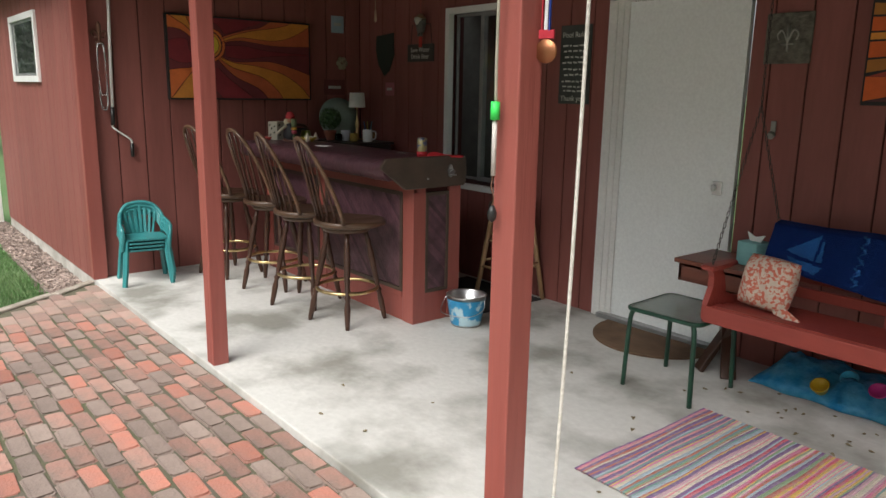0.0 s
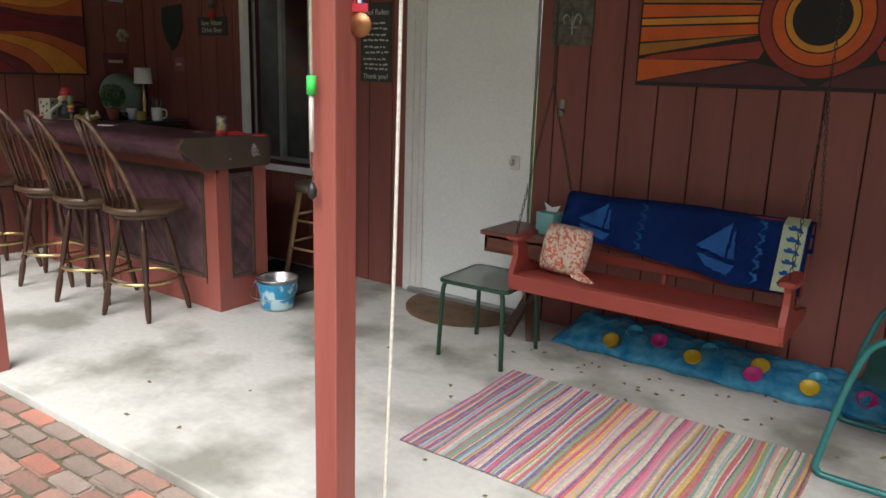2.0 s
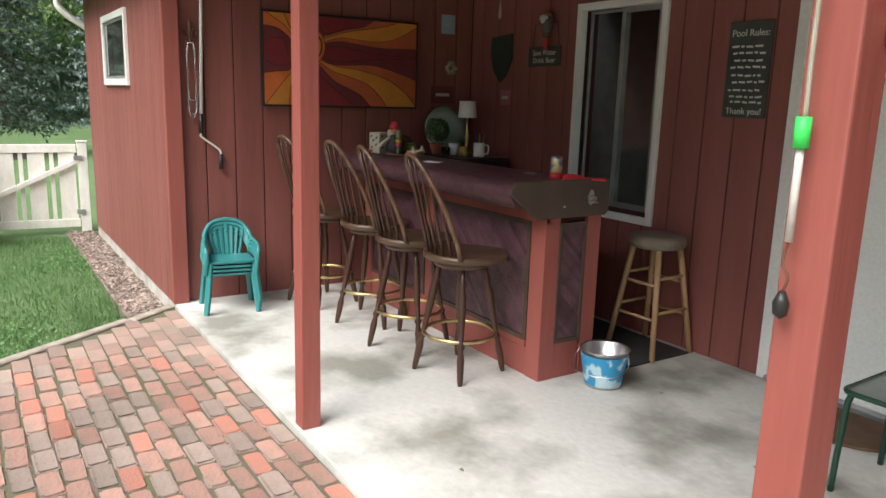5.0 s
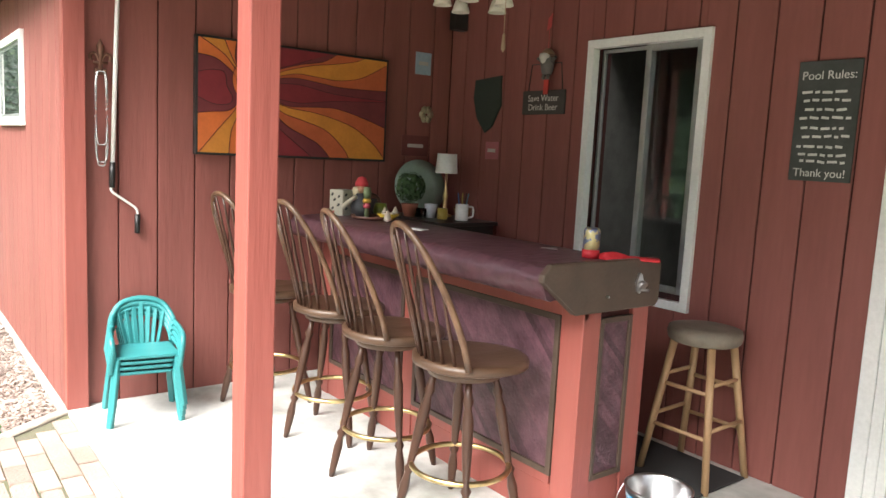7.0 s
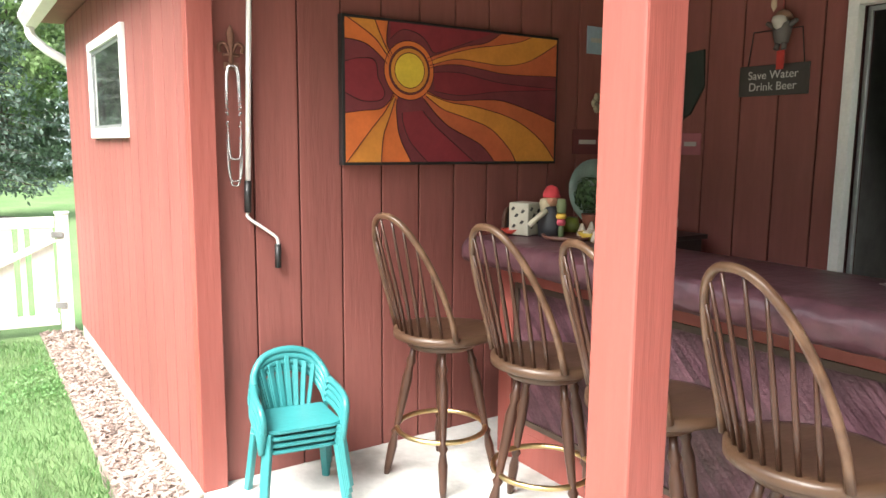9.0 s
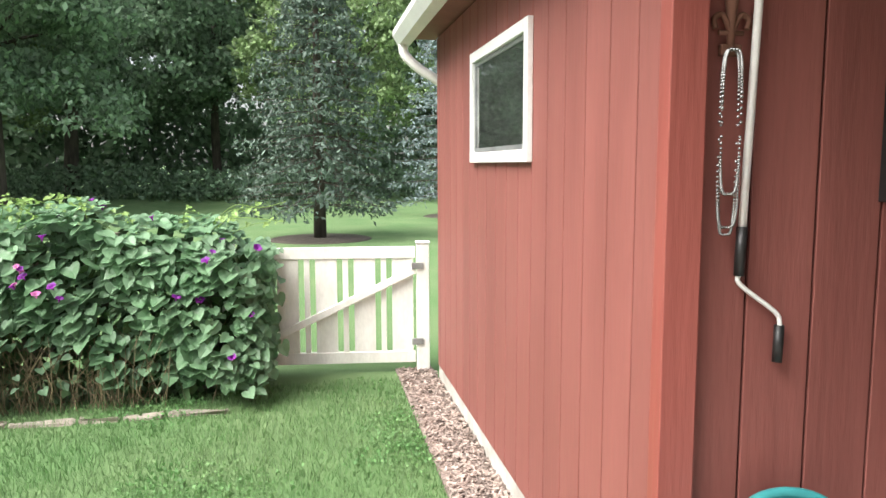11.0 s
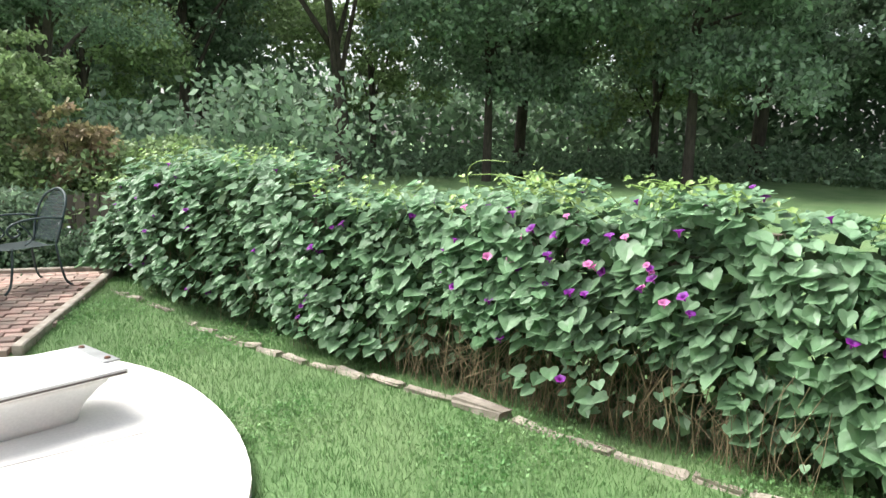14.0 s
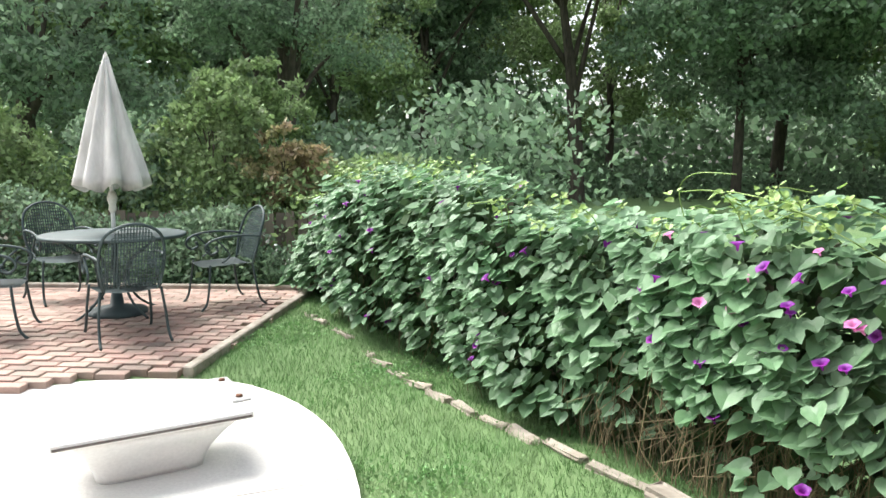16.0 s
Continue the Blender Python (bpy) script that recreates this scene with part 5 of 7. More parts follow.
pine_stool()
bm = B()
box(bm, -4.3, -3.47, 3.45, 4.05, 0.003, 0.012, 0.003)
solo("rubber_mat", bm, colour(0.035, 0.035, 0.035, 0.9), "dark rubber floor mat behind the bar", "floor mat")
bk = thing("bucket", (-3.37, 3.225, 0), 20, "galvanised bucket with a blue printed wrap", "bucket")
bm = B()
lathe(bm, [(0.09, 0.0), (0.095, 0.003), (0.128, 0.20), (0.134, 0.206), (0.128, 0.21), (0.122, 0.2), (0.09, 0.008), (0.0, 0.008)], 32)
part("pail", bm, M["steel"], bk, "galvanised steel pail")
bm = B()
lathe(bm, [(0.099, 0.015), (0.1285, 0.185)], 32)
bmesh.ops.delete(bm, geom=[f for f in bm.faces if len(f.verts) > 4], context="FACES")
part("wrap", bm, mat("blue_print", (0.03, 0.27, 0.50), (0.45, 0.62, 0.68), scale=14, rough=0.4, contrast=(0.5, 0.56)), bk, "blue and white printed wrap")
bm = B()
tube(bm, curve_pts([(-0.136, 0, 0.19), (-0.15, -0.05, 0.13), (-0.09, -0.15, 0.10), (0.09, -0.15, 0.10), (0.15, -0.05, 0.13), (0.136, 0, 0.19)], 5), 0.003, 6)
part("handle", bm, M["steel"], bk, "wire handle")


# ---- green stacking chairs ----
def child_chair(z, dy):
    t = thing("plastic_chair", (-5.70, 1.915 + dy, z), -99, "green plastic child-size stacking chair with slatted fan back", "chair", "stacked green chairs")
    t.scale = (0.94, 0.94, 0.94)
    g = M["green_plastic"]
    bm = B()
    plate(bm, [(-0.15, -0.13), (0.15, -0.13), (0.17, 0.14), (0.12, 0.165), (-0.12, 0.165), (-0.17, 0.14)], 0.016, "z", 0.28)
    bmesh.ops.bevel(bm, geom=bm.edges[:], offset=0.006, segments=2, affect="EDGES")
    part("seat", bm, g, t)
    arch = curve_pts([(-0.17, -0.06, 0.40), (-0.165, -0.14, 0.45), (-0.11, -0.19, 0.52), (0, -0.205, 0.545), (0.11, -0.19, 0.52), (0.165, -0.14, 0.45), (0.17, -0.06, 0.40)], 5)
    bm = B()
    tube(bm, [(0.98 * v.x, v.y, v.z) for v in arch], 0.017, 8)
    part("top_rail", bm, g, t)
    for i in range(7):
        x = (i - 3) * 0.04
        bm = B()
        obox(bm, (x * 0.7, -0.13, 0.29), (x, -0.19 + abs(x) * 0.2, 0.515 - abs(x) * 0.35), 0.022, 0.008, 0.002)
        part("slat", bm, g, t)
    for s in (-1, 1):
        bm = B()
        tube(bm, curve_pts([(s * 0.17, -0.08, 0.42), (s * 0.185, 0.02, 0.405), (s * 0.185, 0.12, 0.39), (s * 0.18, 0.155, 0.35), (s * 0.175, 0.15, 0.29)], 4), 0.016, 8)
        part("arm", bm, g, t)
        for y, dy2 in ((0.145, 0.035), (-0.12, -0.04)):
            bm = B()
            obox(bm, (s * 0.155, y, 0.285), (s * 0.185, y + dy2, 0.0), 0.035, 0.028, 0.004)
            part("leg", bm, g, t)


for i in range(4):
    child_chair(0.027 * i, 0.004 * i)


# ---- rag rug, door mat ----
def rug():
    t = thing("rag_rug", (0, 0, 0), label="colourful striped woven rag rug on the concrete", category="rug")
    cols = [(0.55, 0.12, 0.16), (0.62, 0.30, 0.30), (0.55, 0.50, 0.40), (0.16, 0.30, 0.28), (0.62, 0.42, 0.12), (0.20, 0.12, 0.25), (0.60, 0.20, 0.32), (0.35, 0.45, 0.5), (0.62, 0.56, 0.46), (0.45, 0.16, 0.12), (0.24, 0.35, 0.20), (0.55, 0.35, 0.4)]
    mats = [mat("rag_stripe", tuple(min(0.8, v * 1.3) for v in c), tuple(min(0.8, v * 0.85 + 0.14) for v in c), scale=45, rough=0.95, bump=0.9, fine=140, contrast=(0.45, 0.6)) for c in cols]
    x = -1.66
    prev = -1
    while x < -0.24:
        w = R.choice((0.006, 0.009, 0.012, 0.017))
        k = R.choice([i for i in range(len(cols)) if i != prev])
        prev = k
        bm = B()
        n = 24
        a = []
        for j in range(n + 1):
            y = 2.33 + 0.95 * j / n
            wob = 0.004 * math.sin(y * 9 + x * 30)
            zz = 0.011 + R.uniform(-0.0015, 0.0015)
            a.append([bm.verts.new((x + wob, y, 0.003)), bm.verts.new((x + wob + 0.001, y, zz)), bm.verts.new((x + wob + w - 0.001, y, zz)), bm.verts.new((x + wob + w, y, 0.003))])
        for p, q in zip(a, a[1:]):
            for i in range(3):
                bm.faces.new((p[i], p[i + 1], q[i + 1], q[i])).smooth = True
        part("stripe", bm, mats[k], t)
        x += w


rug()
bm = B()
pts = [(-2.45 + 0.40 * math.cos(a) , 4.04 - 0.42 * math.sin(a)) for a in [math.pi * i / 24 for i in range(25)]]
plate(bm, pts, 0.012, "z", 0.002)
solo("door_mat", bm, mat("coir", (0.20, 0.12, 0.07), (0.14, 0.085, 0.05), scale=8, rough=1, bump=1, fine=150), "half-round brown coir door mat", "door mat")


# ---- porch swing and what lies on it ----
def swing():
    t = thing("porch_swing", (0, 0, 0), label="red painted slatted porch swing hanging on chains", category="porch swing")
    X0, X1 = -1.71, -0.42
    iron = colour(0.06, 0.055, 0.05, 0.5, 0.6)
    br = M["bench_red"]
    for k in range(6):
        bm = B()
        y = 3.32 + k * 0.082
        obox(bm, (X0 + 0.03, y, 0.515 - 0.010 * k), (X1 - 0.03, y, 0.515 - 0.010 * k), 0.07, 0.02, 0.004)
        part("seat_slat", bm, br, t)
    bm = B()
    box(bm, X0 + 0.01, X1 - 0.01, 3.255, 3.275, 0.445, 0.525, 0.005)
    part("apron", bm, br, t, "front apron board")
    for k, z in enumerate((0.545, 0.62, 0.695, 0.77, 0.835)):
        y = 3.78 + (z - 0.45) * 0.32
        bm = B()
        obox(bm, (X0 + 0.03, y, z), (X1 - 0.03, y, z), 0.018, 0.055, 0.004)
        part("back_slat", bm, br, t)
    for x in (X0 + 0.08, -1.1, X1 - 0.1):
        bm = B()
        obox(bm, (x, 3.80, 0.40), (x, 3.925, 0.85), 0.045, 0.02, 0.003, up=(1, 0, 0))
        part("back_batten", bm, br, t)
    for x in (X0 + 0.01, X1 - 0.01):
        bm = B()
        out = [(3.28, 0.44), (3.262, 0.46), (3.262, 0.53), (3.30, 0.61), (3.30, 0.66), (3.285, 0.695), (3.37, 0.695), (3.40, 0.65), (3.42, 0.57), (3.50, 0.54), (3.78, 0.49), (3.78, 0.45), (3.45, 0.44)]
        plate(bm, out, 0.028, "x", x - 0.014)
        part("end_panel", bm, br, t, "shaped end panel")
        bm = B()
        plate(bm, [(x - 0.028, 3.25), (x - 0.042, 3.275), (x - 0.04, 3.36), (x - 0.02, 3.50), (x + 0.02, 3.50), (x + 0.04, 3.36), (x + 0.042, 3.275), (x + 0.028, 3.25)], 0.022, "z", 0.696)
        bmesh.ops.bevel(bm, geom=bm.edges[:], offset=0.005, segments=2, affect="EDGES")
        part("armrest", bm, br, t)
        for y in (3.3, 3.82, 0):
            ch = B()
            a, b = (Vector((x, y + (0.1 if y > 3.5 else 0), 0.84 if y > 3.5 else 0.718)), Vector((x, 3.6, 1.45))) if y else (Vector((x, 3.6, 1.45)), Vector((x, 3.6, CEIL)))
            n_links = int((b - a).length / 0.026)
            for k in range(n_links):
                c = a.lerp(b, (k + 0.5) / n_links)
                tube(ch, [c + Vector(((0.006 if k % 2 else 0) * math.cos(q), (0 if k % 2 else 0.006) * math.cos(q), 0.016 * math.sin(q))) for q in [2 * math.pi * w / 8 for w in range(8)]], 0.0019, 4, closed=True)
            part("chain", ch, iron, t, "dark iron hanging chain", "stuff")


swing()


def towel():
    blue = mat("blue_towel", (0.006, 0.035, 0.20), (0.008, 0.05, 0.27), scale=3, rough=0.95, bump=0.9, fine=180)
    light = mat("blue_motif", (0.02, 0.13, 0.42), rough=0.95, bump=0.8, fine=180)
    t = thing("beach_towel", (0, 0, 0), label="blue beach towel with sailboats hung over the swing back", category="towel")
    def surf(u, v):
        x = -1.70 + 1.25 * u
        drop = 0.21 + 0.12 * min(1.0, u * 1.3)
        fold = 0.010 * math.sin(u * 24) + 0.006 * math.sin(u * 55 + v * 6)
        if v < 0:
            return Vector((x, 3.965 - v * 0.02 + fold * 0.3, 0.878 + v * 0.5))
        return Vector((x, 3.945 - 0.075 * min(1, v * 14) - v * drop * 0.42 + fold * 0.6, 0.878 - v * drop - 0.004 * math.sin(u * 9)))
    bm = B()
    n, m = 80, 22
    g = [[bm.verts.new(surf(i / n, -0.35 + 1.35 * j / m)) for i in range(n + 1)] for j in range(m + 1)]
    for j in range(m):
        for i in range(n):
            bm.faces.new((g[j][i], g[j][i + 1], g[j + 1][i + 1], g[j + 1][i])).smooth = True
    bmesh.ops.solidify(bm, geom=bm.faces[:], thickness=0.008)
    part("cloth", bm, blue, t)
    def patch(name, poly, m_, off=0.0025):
        """A printed shape: small quads that follow the cloth."""
        bm = B()
        us, vs_ = [p[0] for p in poly], [p[1] for p in poly]
        nu, nv = max(2, int((max(us) - min(us)) / 0.004)), max(2, int((max(vs_) - min(vs_)) / 0.02))
        for a in range(nu):
            for b in range(nv):
                u0, v0 = min(us) + (max(us) - min(us)) * a / nu, min(vs_) + (max(vs_) - min(vs_)) * b / nv
                du, dv = (max(us) - min(us)) / nu, (max(vs_) - min(vs_)) / nv
                if inside((u0 + du / 2, v0 + dv / 2), poly):
                    bm.faces.new([bm.verts.new(surf(x_, y_) + Vector((0, -off - 0.0085, 0.001))) for x_, y_ in ((u0, v0), (u0 + du, v0), (u0 + du, v0 + dv), (u0, v0 + dv))])
        part(name, bm, m_, t)

    for u in (0.16, 0.68):
        patch("sail", [(u - 0.085, 0.60), (u + 0.045, 0.14), (u + 0.035, 0.66)], light)
        patch("sail", [(u + 0.055, 0.16), (u + 0.07, 0.66), (u + 0.046, 0.66)], light)
        patch("hull", [(u - 0.075, 0.70), (u + 0.078, 0.74), (u + 0.055, 0.90), (u - 0.035, 0.85)], light)
    for u in (0.36, 0.83):
        for k in range(5):
            v = 0.06 + k * 0.18
            patch("wave", [(u - 0.02, v), (u + 0.012, v + 0.02), (u + 0.018, v + 0.10), (u - 0.008, v + 0.16), (u + 0.006, v + 0.08)], light)
    cream = colour(0.50, 0.58, 0.40, 0.95)
    patch("border", [(0.90, 0.0), (0.95, 0.0), (0.985, 0.0), (0.985, 0.5), (0.985, 0.97), (0.93, 0.97), (0.90, 0.97), (0.90, 0.5)], cream)
    for k in range(6):
        v = 0.08 + 0.15 * k
        patch("fish_motif", [(0.91, v + 0.05), (0.935, v), (0.965, v + 0.03), (0.975, v + 0.09), (0.945, v + 0.07)], light, 0.0045)


towel()


def pillow():
    cloth = mat("floral_cloth", (0.62, 0.52, 0.42), (0.55, 0.14, 0.09), scale=62, rough=0.9, bump=0.4, contrast=(0.47, 0.56))
    bm = B()
    n = 26
    rows = []
    for j in range(n + 1):
        v = j / n * 2 - 1
        row = []
        for i in range(n + 1):
            u = i / n * 2 - 1
            th = 0.075 * max(0.0, (1 - abs(u) ** 3.2) * (1 - abs(v) ** 3.2)) ** 0.5
            th *= 1 + 0.12 * math.sin(u * 7 + v * 4)
            row.append((u, v, th))
        rows.append(row)
    for s in (1, -1):
        g = [[bm.verts.new((u * 0.125 * (1 - 0.05 * v * v), -s * th, 0.125 * v * (1 - 0.05 * u * u))) for u, v, th in row] for row in rows]
        for j in range(n):
            for i in range(n):
                q = (g[j][i], g[j][i + 1], g[j + 1][i + 1], g[j + 1][i])
                bm.faces.new(q if s > 0 else q[::-1]).smooth = True
    bmesh.ops.remove_doubles(bm, verts=bm.verts, dist=0.0005)
    t = thing("cushion", (-1.50, 3.46, 0.645), 0, "small cream cushion with a red floral print on the swing", "cushion", rx=-18, ry=4)
    part("cover", bm, cloth, t)
    bm = B()
    plate(bm, [(0.06, -0.10), (0.12, -0.09), (0.20, -0.125), (0.19, -0.145), (0.08, -0.13)], 0.01, "y", -0.03)
    part("tie", bm, cloth, t)


pillow()
st2 = thing("side_table", (0, 0, 0), label="red-brown wooden side table with crossed legs beside the swing", category="side table")
tw = mat("side_table_wood", (0.20, 0.055, 0.03), (0.13, 0.04, 0.025), scale=6, rough=0.4, stretch=(0.2, 1, 1))
bm = B()
box(bm, -2.14, -1.66, 3.66, 4.05, 0.60, 0.625, 0.004)
part("tabletop", bm, tw, st2)
bm = B()
frame_box(bm, -2.12, -1.68, 0.50, 0.60, 0.02, 3.68, 3.70)
box(bm, -2.12, -1.68, 3.68, 3.70, 0.51, 0.60, 0.003)
box(bm, -2.12, -2.10, 3.70, 4.03, 0.51, 0.60, 0.003)
part("skirt", bm, tw, st2)
for a, b in (((-1.98, 3.74, 0.0), (-1.80, 3.98, 0.5)), ((-1.80, 3.74, 0.0), (-1.98, 3.98, 0.5))):
    bm = B()
    obox(bm, a, b, 0.08, 0.03, 0.004)
    part("leg", bm, M["darkwood"], st2)
tb2 = thing("tissue_box", (-1.79, 3.85, 0.626), -10, "pale turquoise tissue box with a white tissue", "tissue box")
bm = B()
box(bm, -0.06, 0.06, -0.06, 0.06, 0, 0.125, 0.004)
part("carton", bm, colour(0.22, 0.48, 0.48), tb2)
bm = B()
plate(bm, [(-0.03, 0.12), (0.03, 0.12), (0.06, 0.165), (0.0, 0.15), (-0.05, 0.172)], 0.004, "y", 0)
part("tissue", bm, M["white"], tb2, "white tissue")


def glass_table():
    t = thing("glass_table", (-1.92, 3.44, 0), 2, "small dark green metal side table with a frosted glass top", "side table")
    gm = M["green_metal"]
    bm = B()
    c = [(-0.2, -0.2), (0.2, -0.2), (0.2, 0.2), (-0.2, 0.2)]
    pts = []
    for cx, cy in c:
        for i in range(5):
            a = math.atan2(cy, cx) + (i - 2) * math.pi / 8
            pts.append((cx * 0.8 + 0.045 * math.cos(a), cy * 0.8 + 0.045 * math.sin(a), 0.42))
    tube(bm, pts, 0.011, 8, closed=True)
    part("frame", bm, gm, t)
    bm = B()
    plate(bm, [(x * 0.985, y * 0.985) for x, y, z in pts], 0.005, "z", 0.424)
    part("tabletop", bm, M["frost"], t, "frosted wavy glass top")
    for cx, cy in c:
        bm = B()
        tube(bm, curve_pts([(cx * 0.8, cy * 0.93, 0.42), (cx * 0.9, cy * 0.97, 0.38), (cx * 0.94, cy * 1.0, 0.2), (cx * 0.97, cy * 1.02, 0.0)], 3), 0.0125, 8)
        part("leg", bm, gm, t)


glass_table()


# ---- folded pool toy under the swing ----
def pool_toy():
    t = thing("pool_float", (0, 0, 0), label="folded blue vinyl pool float with coloured cup holders under the swing", category="pool float")
    bm = B()
    n, m = 120, 26
    rg = np.random.default_rng(2)
    g = []
    for j in range(m + 1):
        row = []
        for i in range(n + 1):
            u, v = i / n, j / m
            x = -1.72 + 1.74 * u
            y = 3.80 + 0.27 * v + 0.012 * math.sin(u * 40)
            z = 0.015 + 0.15 * math.sin(math.pi * min(1, v * 0.62)) ** 0.7 * (1 - 0.35 * u) + 0.022 * noise.noise(Vector((x * 9, y * 14, 0))) + 0.010 * noise.noise(Vector((x * 25, y * 30, 2)))
            z *= min(1, 12 * u + 0.15) * min(1, 12 * (1 - u) + 0.15)
            row.append(bm.verts.new((x, y, max(0.004, z if j else 0.004))))
        g.append(row)
    for j in range(m):
        for i in range(n):
            bm.faces.new((g[j][i], g[j][i + 1], g[j + 1][i + 1], g[j + 1][i])).smooth = True
    bmesh.ops.solidify(bm, geom=bm.faces[:], thickness=0.003)
    part("vinyl_sheet", bm, M["pvc"], t, "crumpled glossy blue vinyl")
    cup = [colour(0.62, 0.42, 0.03, 0.3), colour(0.62, 0.05, 0.28, 0.3), colour(0.05, 0.40, 0.62, 0.3)]
    for i, (x, y, z) in enumerate([(-1.36, 3.84, 0.07), (-1.12, 3.92, 0.10), (-1.27, 3.95, 0.11), (-0.92, 3.86, 0.075), (-0.86, 3.95, 0.10), (-0.62, 3.86, 0.06), (-0.60, 3.92, 0.09), (-0.36, 3.86, 0.06), (-0.34, 3.94, 0.08), (-0.12, 3.88, 0.06)]):
        bm = B()
        lathe(bm, [(0.028, -0.03), (0.04, 0.03), (0.046, 0.034), (0.041, 0.037), (0.034, 0.026), (0.0, 0.023)], 20)
        k = (0, 1, 2, 0, 2, 1, 0, 0, 2, 1)[i]
        o = part("cup_holder", bm, cup[k], t, ("yellow", "magenta", "light blue")[k] + " cup holder")
        o.matrix_basis = pose(x, y, z, 38, 0, 0)


pool_toy()
# metal garden chair at the end of the rug
gch = thing("shell_chair", (0.12, 3.42, 0), 0, "teal painted tubular metal shell-back lawn chair", "chair")
teal = mat("teal_paint", (0.02, 0.17, 0.17), (0.02, 0.14, 0.14), rough=0.3)
for s in (-1, 1):
    bm = B()
    tube(bm, curve_pts([(0.5, s * 0.28, 0.62), (0.1, s * 0.3, 0.63), (-0.17, s * 0.3, 0.60), (-0.26, s * 0.3, 0.45), (-0.33, s * 0.3, 0.10), (-0.33, s * 0.3, 0.03), (-0.27, s * 0.3, 0.015), (0.0, s * 0.3, 0.012), (0.42, s * 0.3, 0.012)], 6), 0.0135, 10)
    part("side_tube", bm, teal, gch)
bm = B()
rows = [[bm.verts.new((-0.24 + 0.05 * i, y * 0.27, 0.40 - 0.012 * i + 0.02 * y * y)) for y in (-1, -0.6, -0.2, 0.2, 0.6, 1)] for i in range(11)]
for a, b in zip(rows, rows[1:]):
    for i in range(5):
        bm.faces.new((a[i], a[i + 1], b[i + 1], b[i])).smooth = True
bmesh.ops.solidify(bm, geom=bm.faces[:], thickness=0.004)
part("seat", bm, teal, gch)
bm = B()
plate(bm, [(-0.24 + 0.48 * i / 12, 0.38 + 0.48 * math.sin(math.pi * i / 12) ** 0.5) for i in range(13)], 0.004, "x", 0.3)
part("backrest", bm, teal, gch)


# ---- pictures and small things on the walls ----
def ray_painting():
    """Sun picture on the west wall: painted fields fan out from the sun as thin layers with dark outlines."""
    t = thing("painting", (WALL_W + 0.012, 0, 0), label="abstract canvas of a yellow sun with curving orange and crimson rays", category="painting")
    Y0, Y1, Z0, Z1 = 2.285, 3.538, 1.405, 2.046
    bm = B()
    box(bm, 0, 0.042, Y0 - 0.014, Y1 + 0.014, Z0 - 0.014, Z1 + 0.014, 0.003)
    part("frame", bm, M["black"], t, "thin black frame")
    dark = colour(0.055, 0.012, 0.012, 0.8)
    org, gold, deep, crim, mauve = (colour(*c, 0.75) for c in ((0.66, 0.16, 0.035), (0.62, 0.24, 0.035), (0.52, 0.115, 0.04), (0.22, 0.022, 0.03), (0.17, 0.03, 0.035)))
    sun_at = (0.266, 0.665)
    depth = [0.0424]

    def smooth(keys):
        return [(p.x, p.y) for p in curve_pts([(u, v, 0) for u, v in keys], 6)]

    def put(u, v, d):
        return (d, Y0 + (Y1 - Y0) * min(1, max(0, u)), Z0 + (Z1 - Z0) * min(1, max(0, v)))

    def field(c, outline):
        bm = B()
        pts = []
        for q in outline:
            if not pts or (Vector(put(*q, 0)) - Vector(put(*pts[-1], 0))).length > 1e-4:
                pts.append(q)
        places = [Vector(put(u, v, depth[0])) for u, v in pts]
        vs = [bm.verts.new(p) for p in places]
        for tri in mathutils.geometry.tessellate_polygon([places]):
            a, b, c_ = (places[k] for k in tri)
            if (b - a).cross(c_ - a).x < 0:
                tri = tri[::-1]
            bm.faces.new([vs[k] for k in tri])
        part("field", bm, c, t)
        depth[0] += 0.00012

    def line(keys, closed=False):
        bm = B()
        tube(bm, [put(u, v, 0.0452) for u, v in keys], 0.0022, 4, closed=closed)
        part("outline", bm, dark, t)

    c1 = smooth([(0.2, 0.75), (0.172, 0.83), (0.17, 0.91), (0.176, 1.0)])
    c3 = smooth([(0.17, 0.70), (0.145, 0.75), (0.08, 0.834), (0, 0.856)])
    c5 = smooth([(0.197, 0.50), (0.18, 0.44), (0.141, 0.382), (0.068, 0.365), (0, 0.345)])
    c6 = smooth([(0.212, 0.45), (0.21, 0.36), (0.224, 0.185), (0.275, 0)])
    c7 = smooth([(0.33, 0.47), (0.38, 0.37), (0.453, 0.262), (0.6, 0.134), (0.673, 0)])
    c8 = smooth([(0.345, 0.53), (0.40, 0.485), (0.472, 0.465), (0.62, 0.482), (0.72, 0.477), (0.868, 0.407), (1, 0.325)])
    c9 = smooth([(0.35, 0.69), (0.42, 0.725), (0.502, 0.734), (0.6, 0.715), (0.74, 0.69), (1, 0.70)])
    c10 = smooth([(0.345, 0.765), (0.44, 0.83), (0.523, 0.876), (0.626, 0.92), (0.697, 1.0)])
    for a, corner, b, c in ((c3, [(0, 1)], c1, org), (c5, [], c3, mauve), (c6, [(0, 0)], c5, org), (c7, [], c6, mauve), (c8, [(1, 0)], c7, deep), (c9, [], c8, mauve), (c10, [(1, 1)], c9, deep), (c1, [], c10, mauve)):
        field(c, [sun_at] + a + corner + b[::-1])
    l1 = smooth([(0.18, 0.74), (0.159, 0.79), (0.113, 0.885), (0.011, 1.0)])
    l2 = smooth([(0.19, 0.75), (0.168, 0.81), (0.14, 0.917), (0.121, 1.0)])
    l3 = smooth([(0.2, 0.48), (0.16, 0.36), (0.105, 0.238), (0.004, 0)])
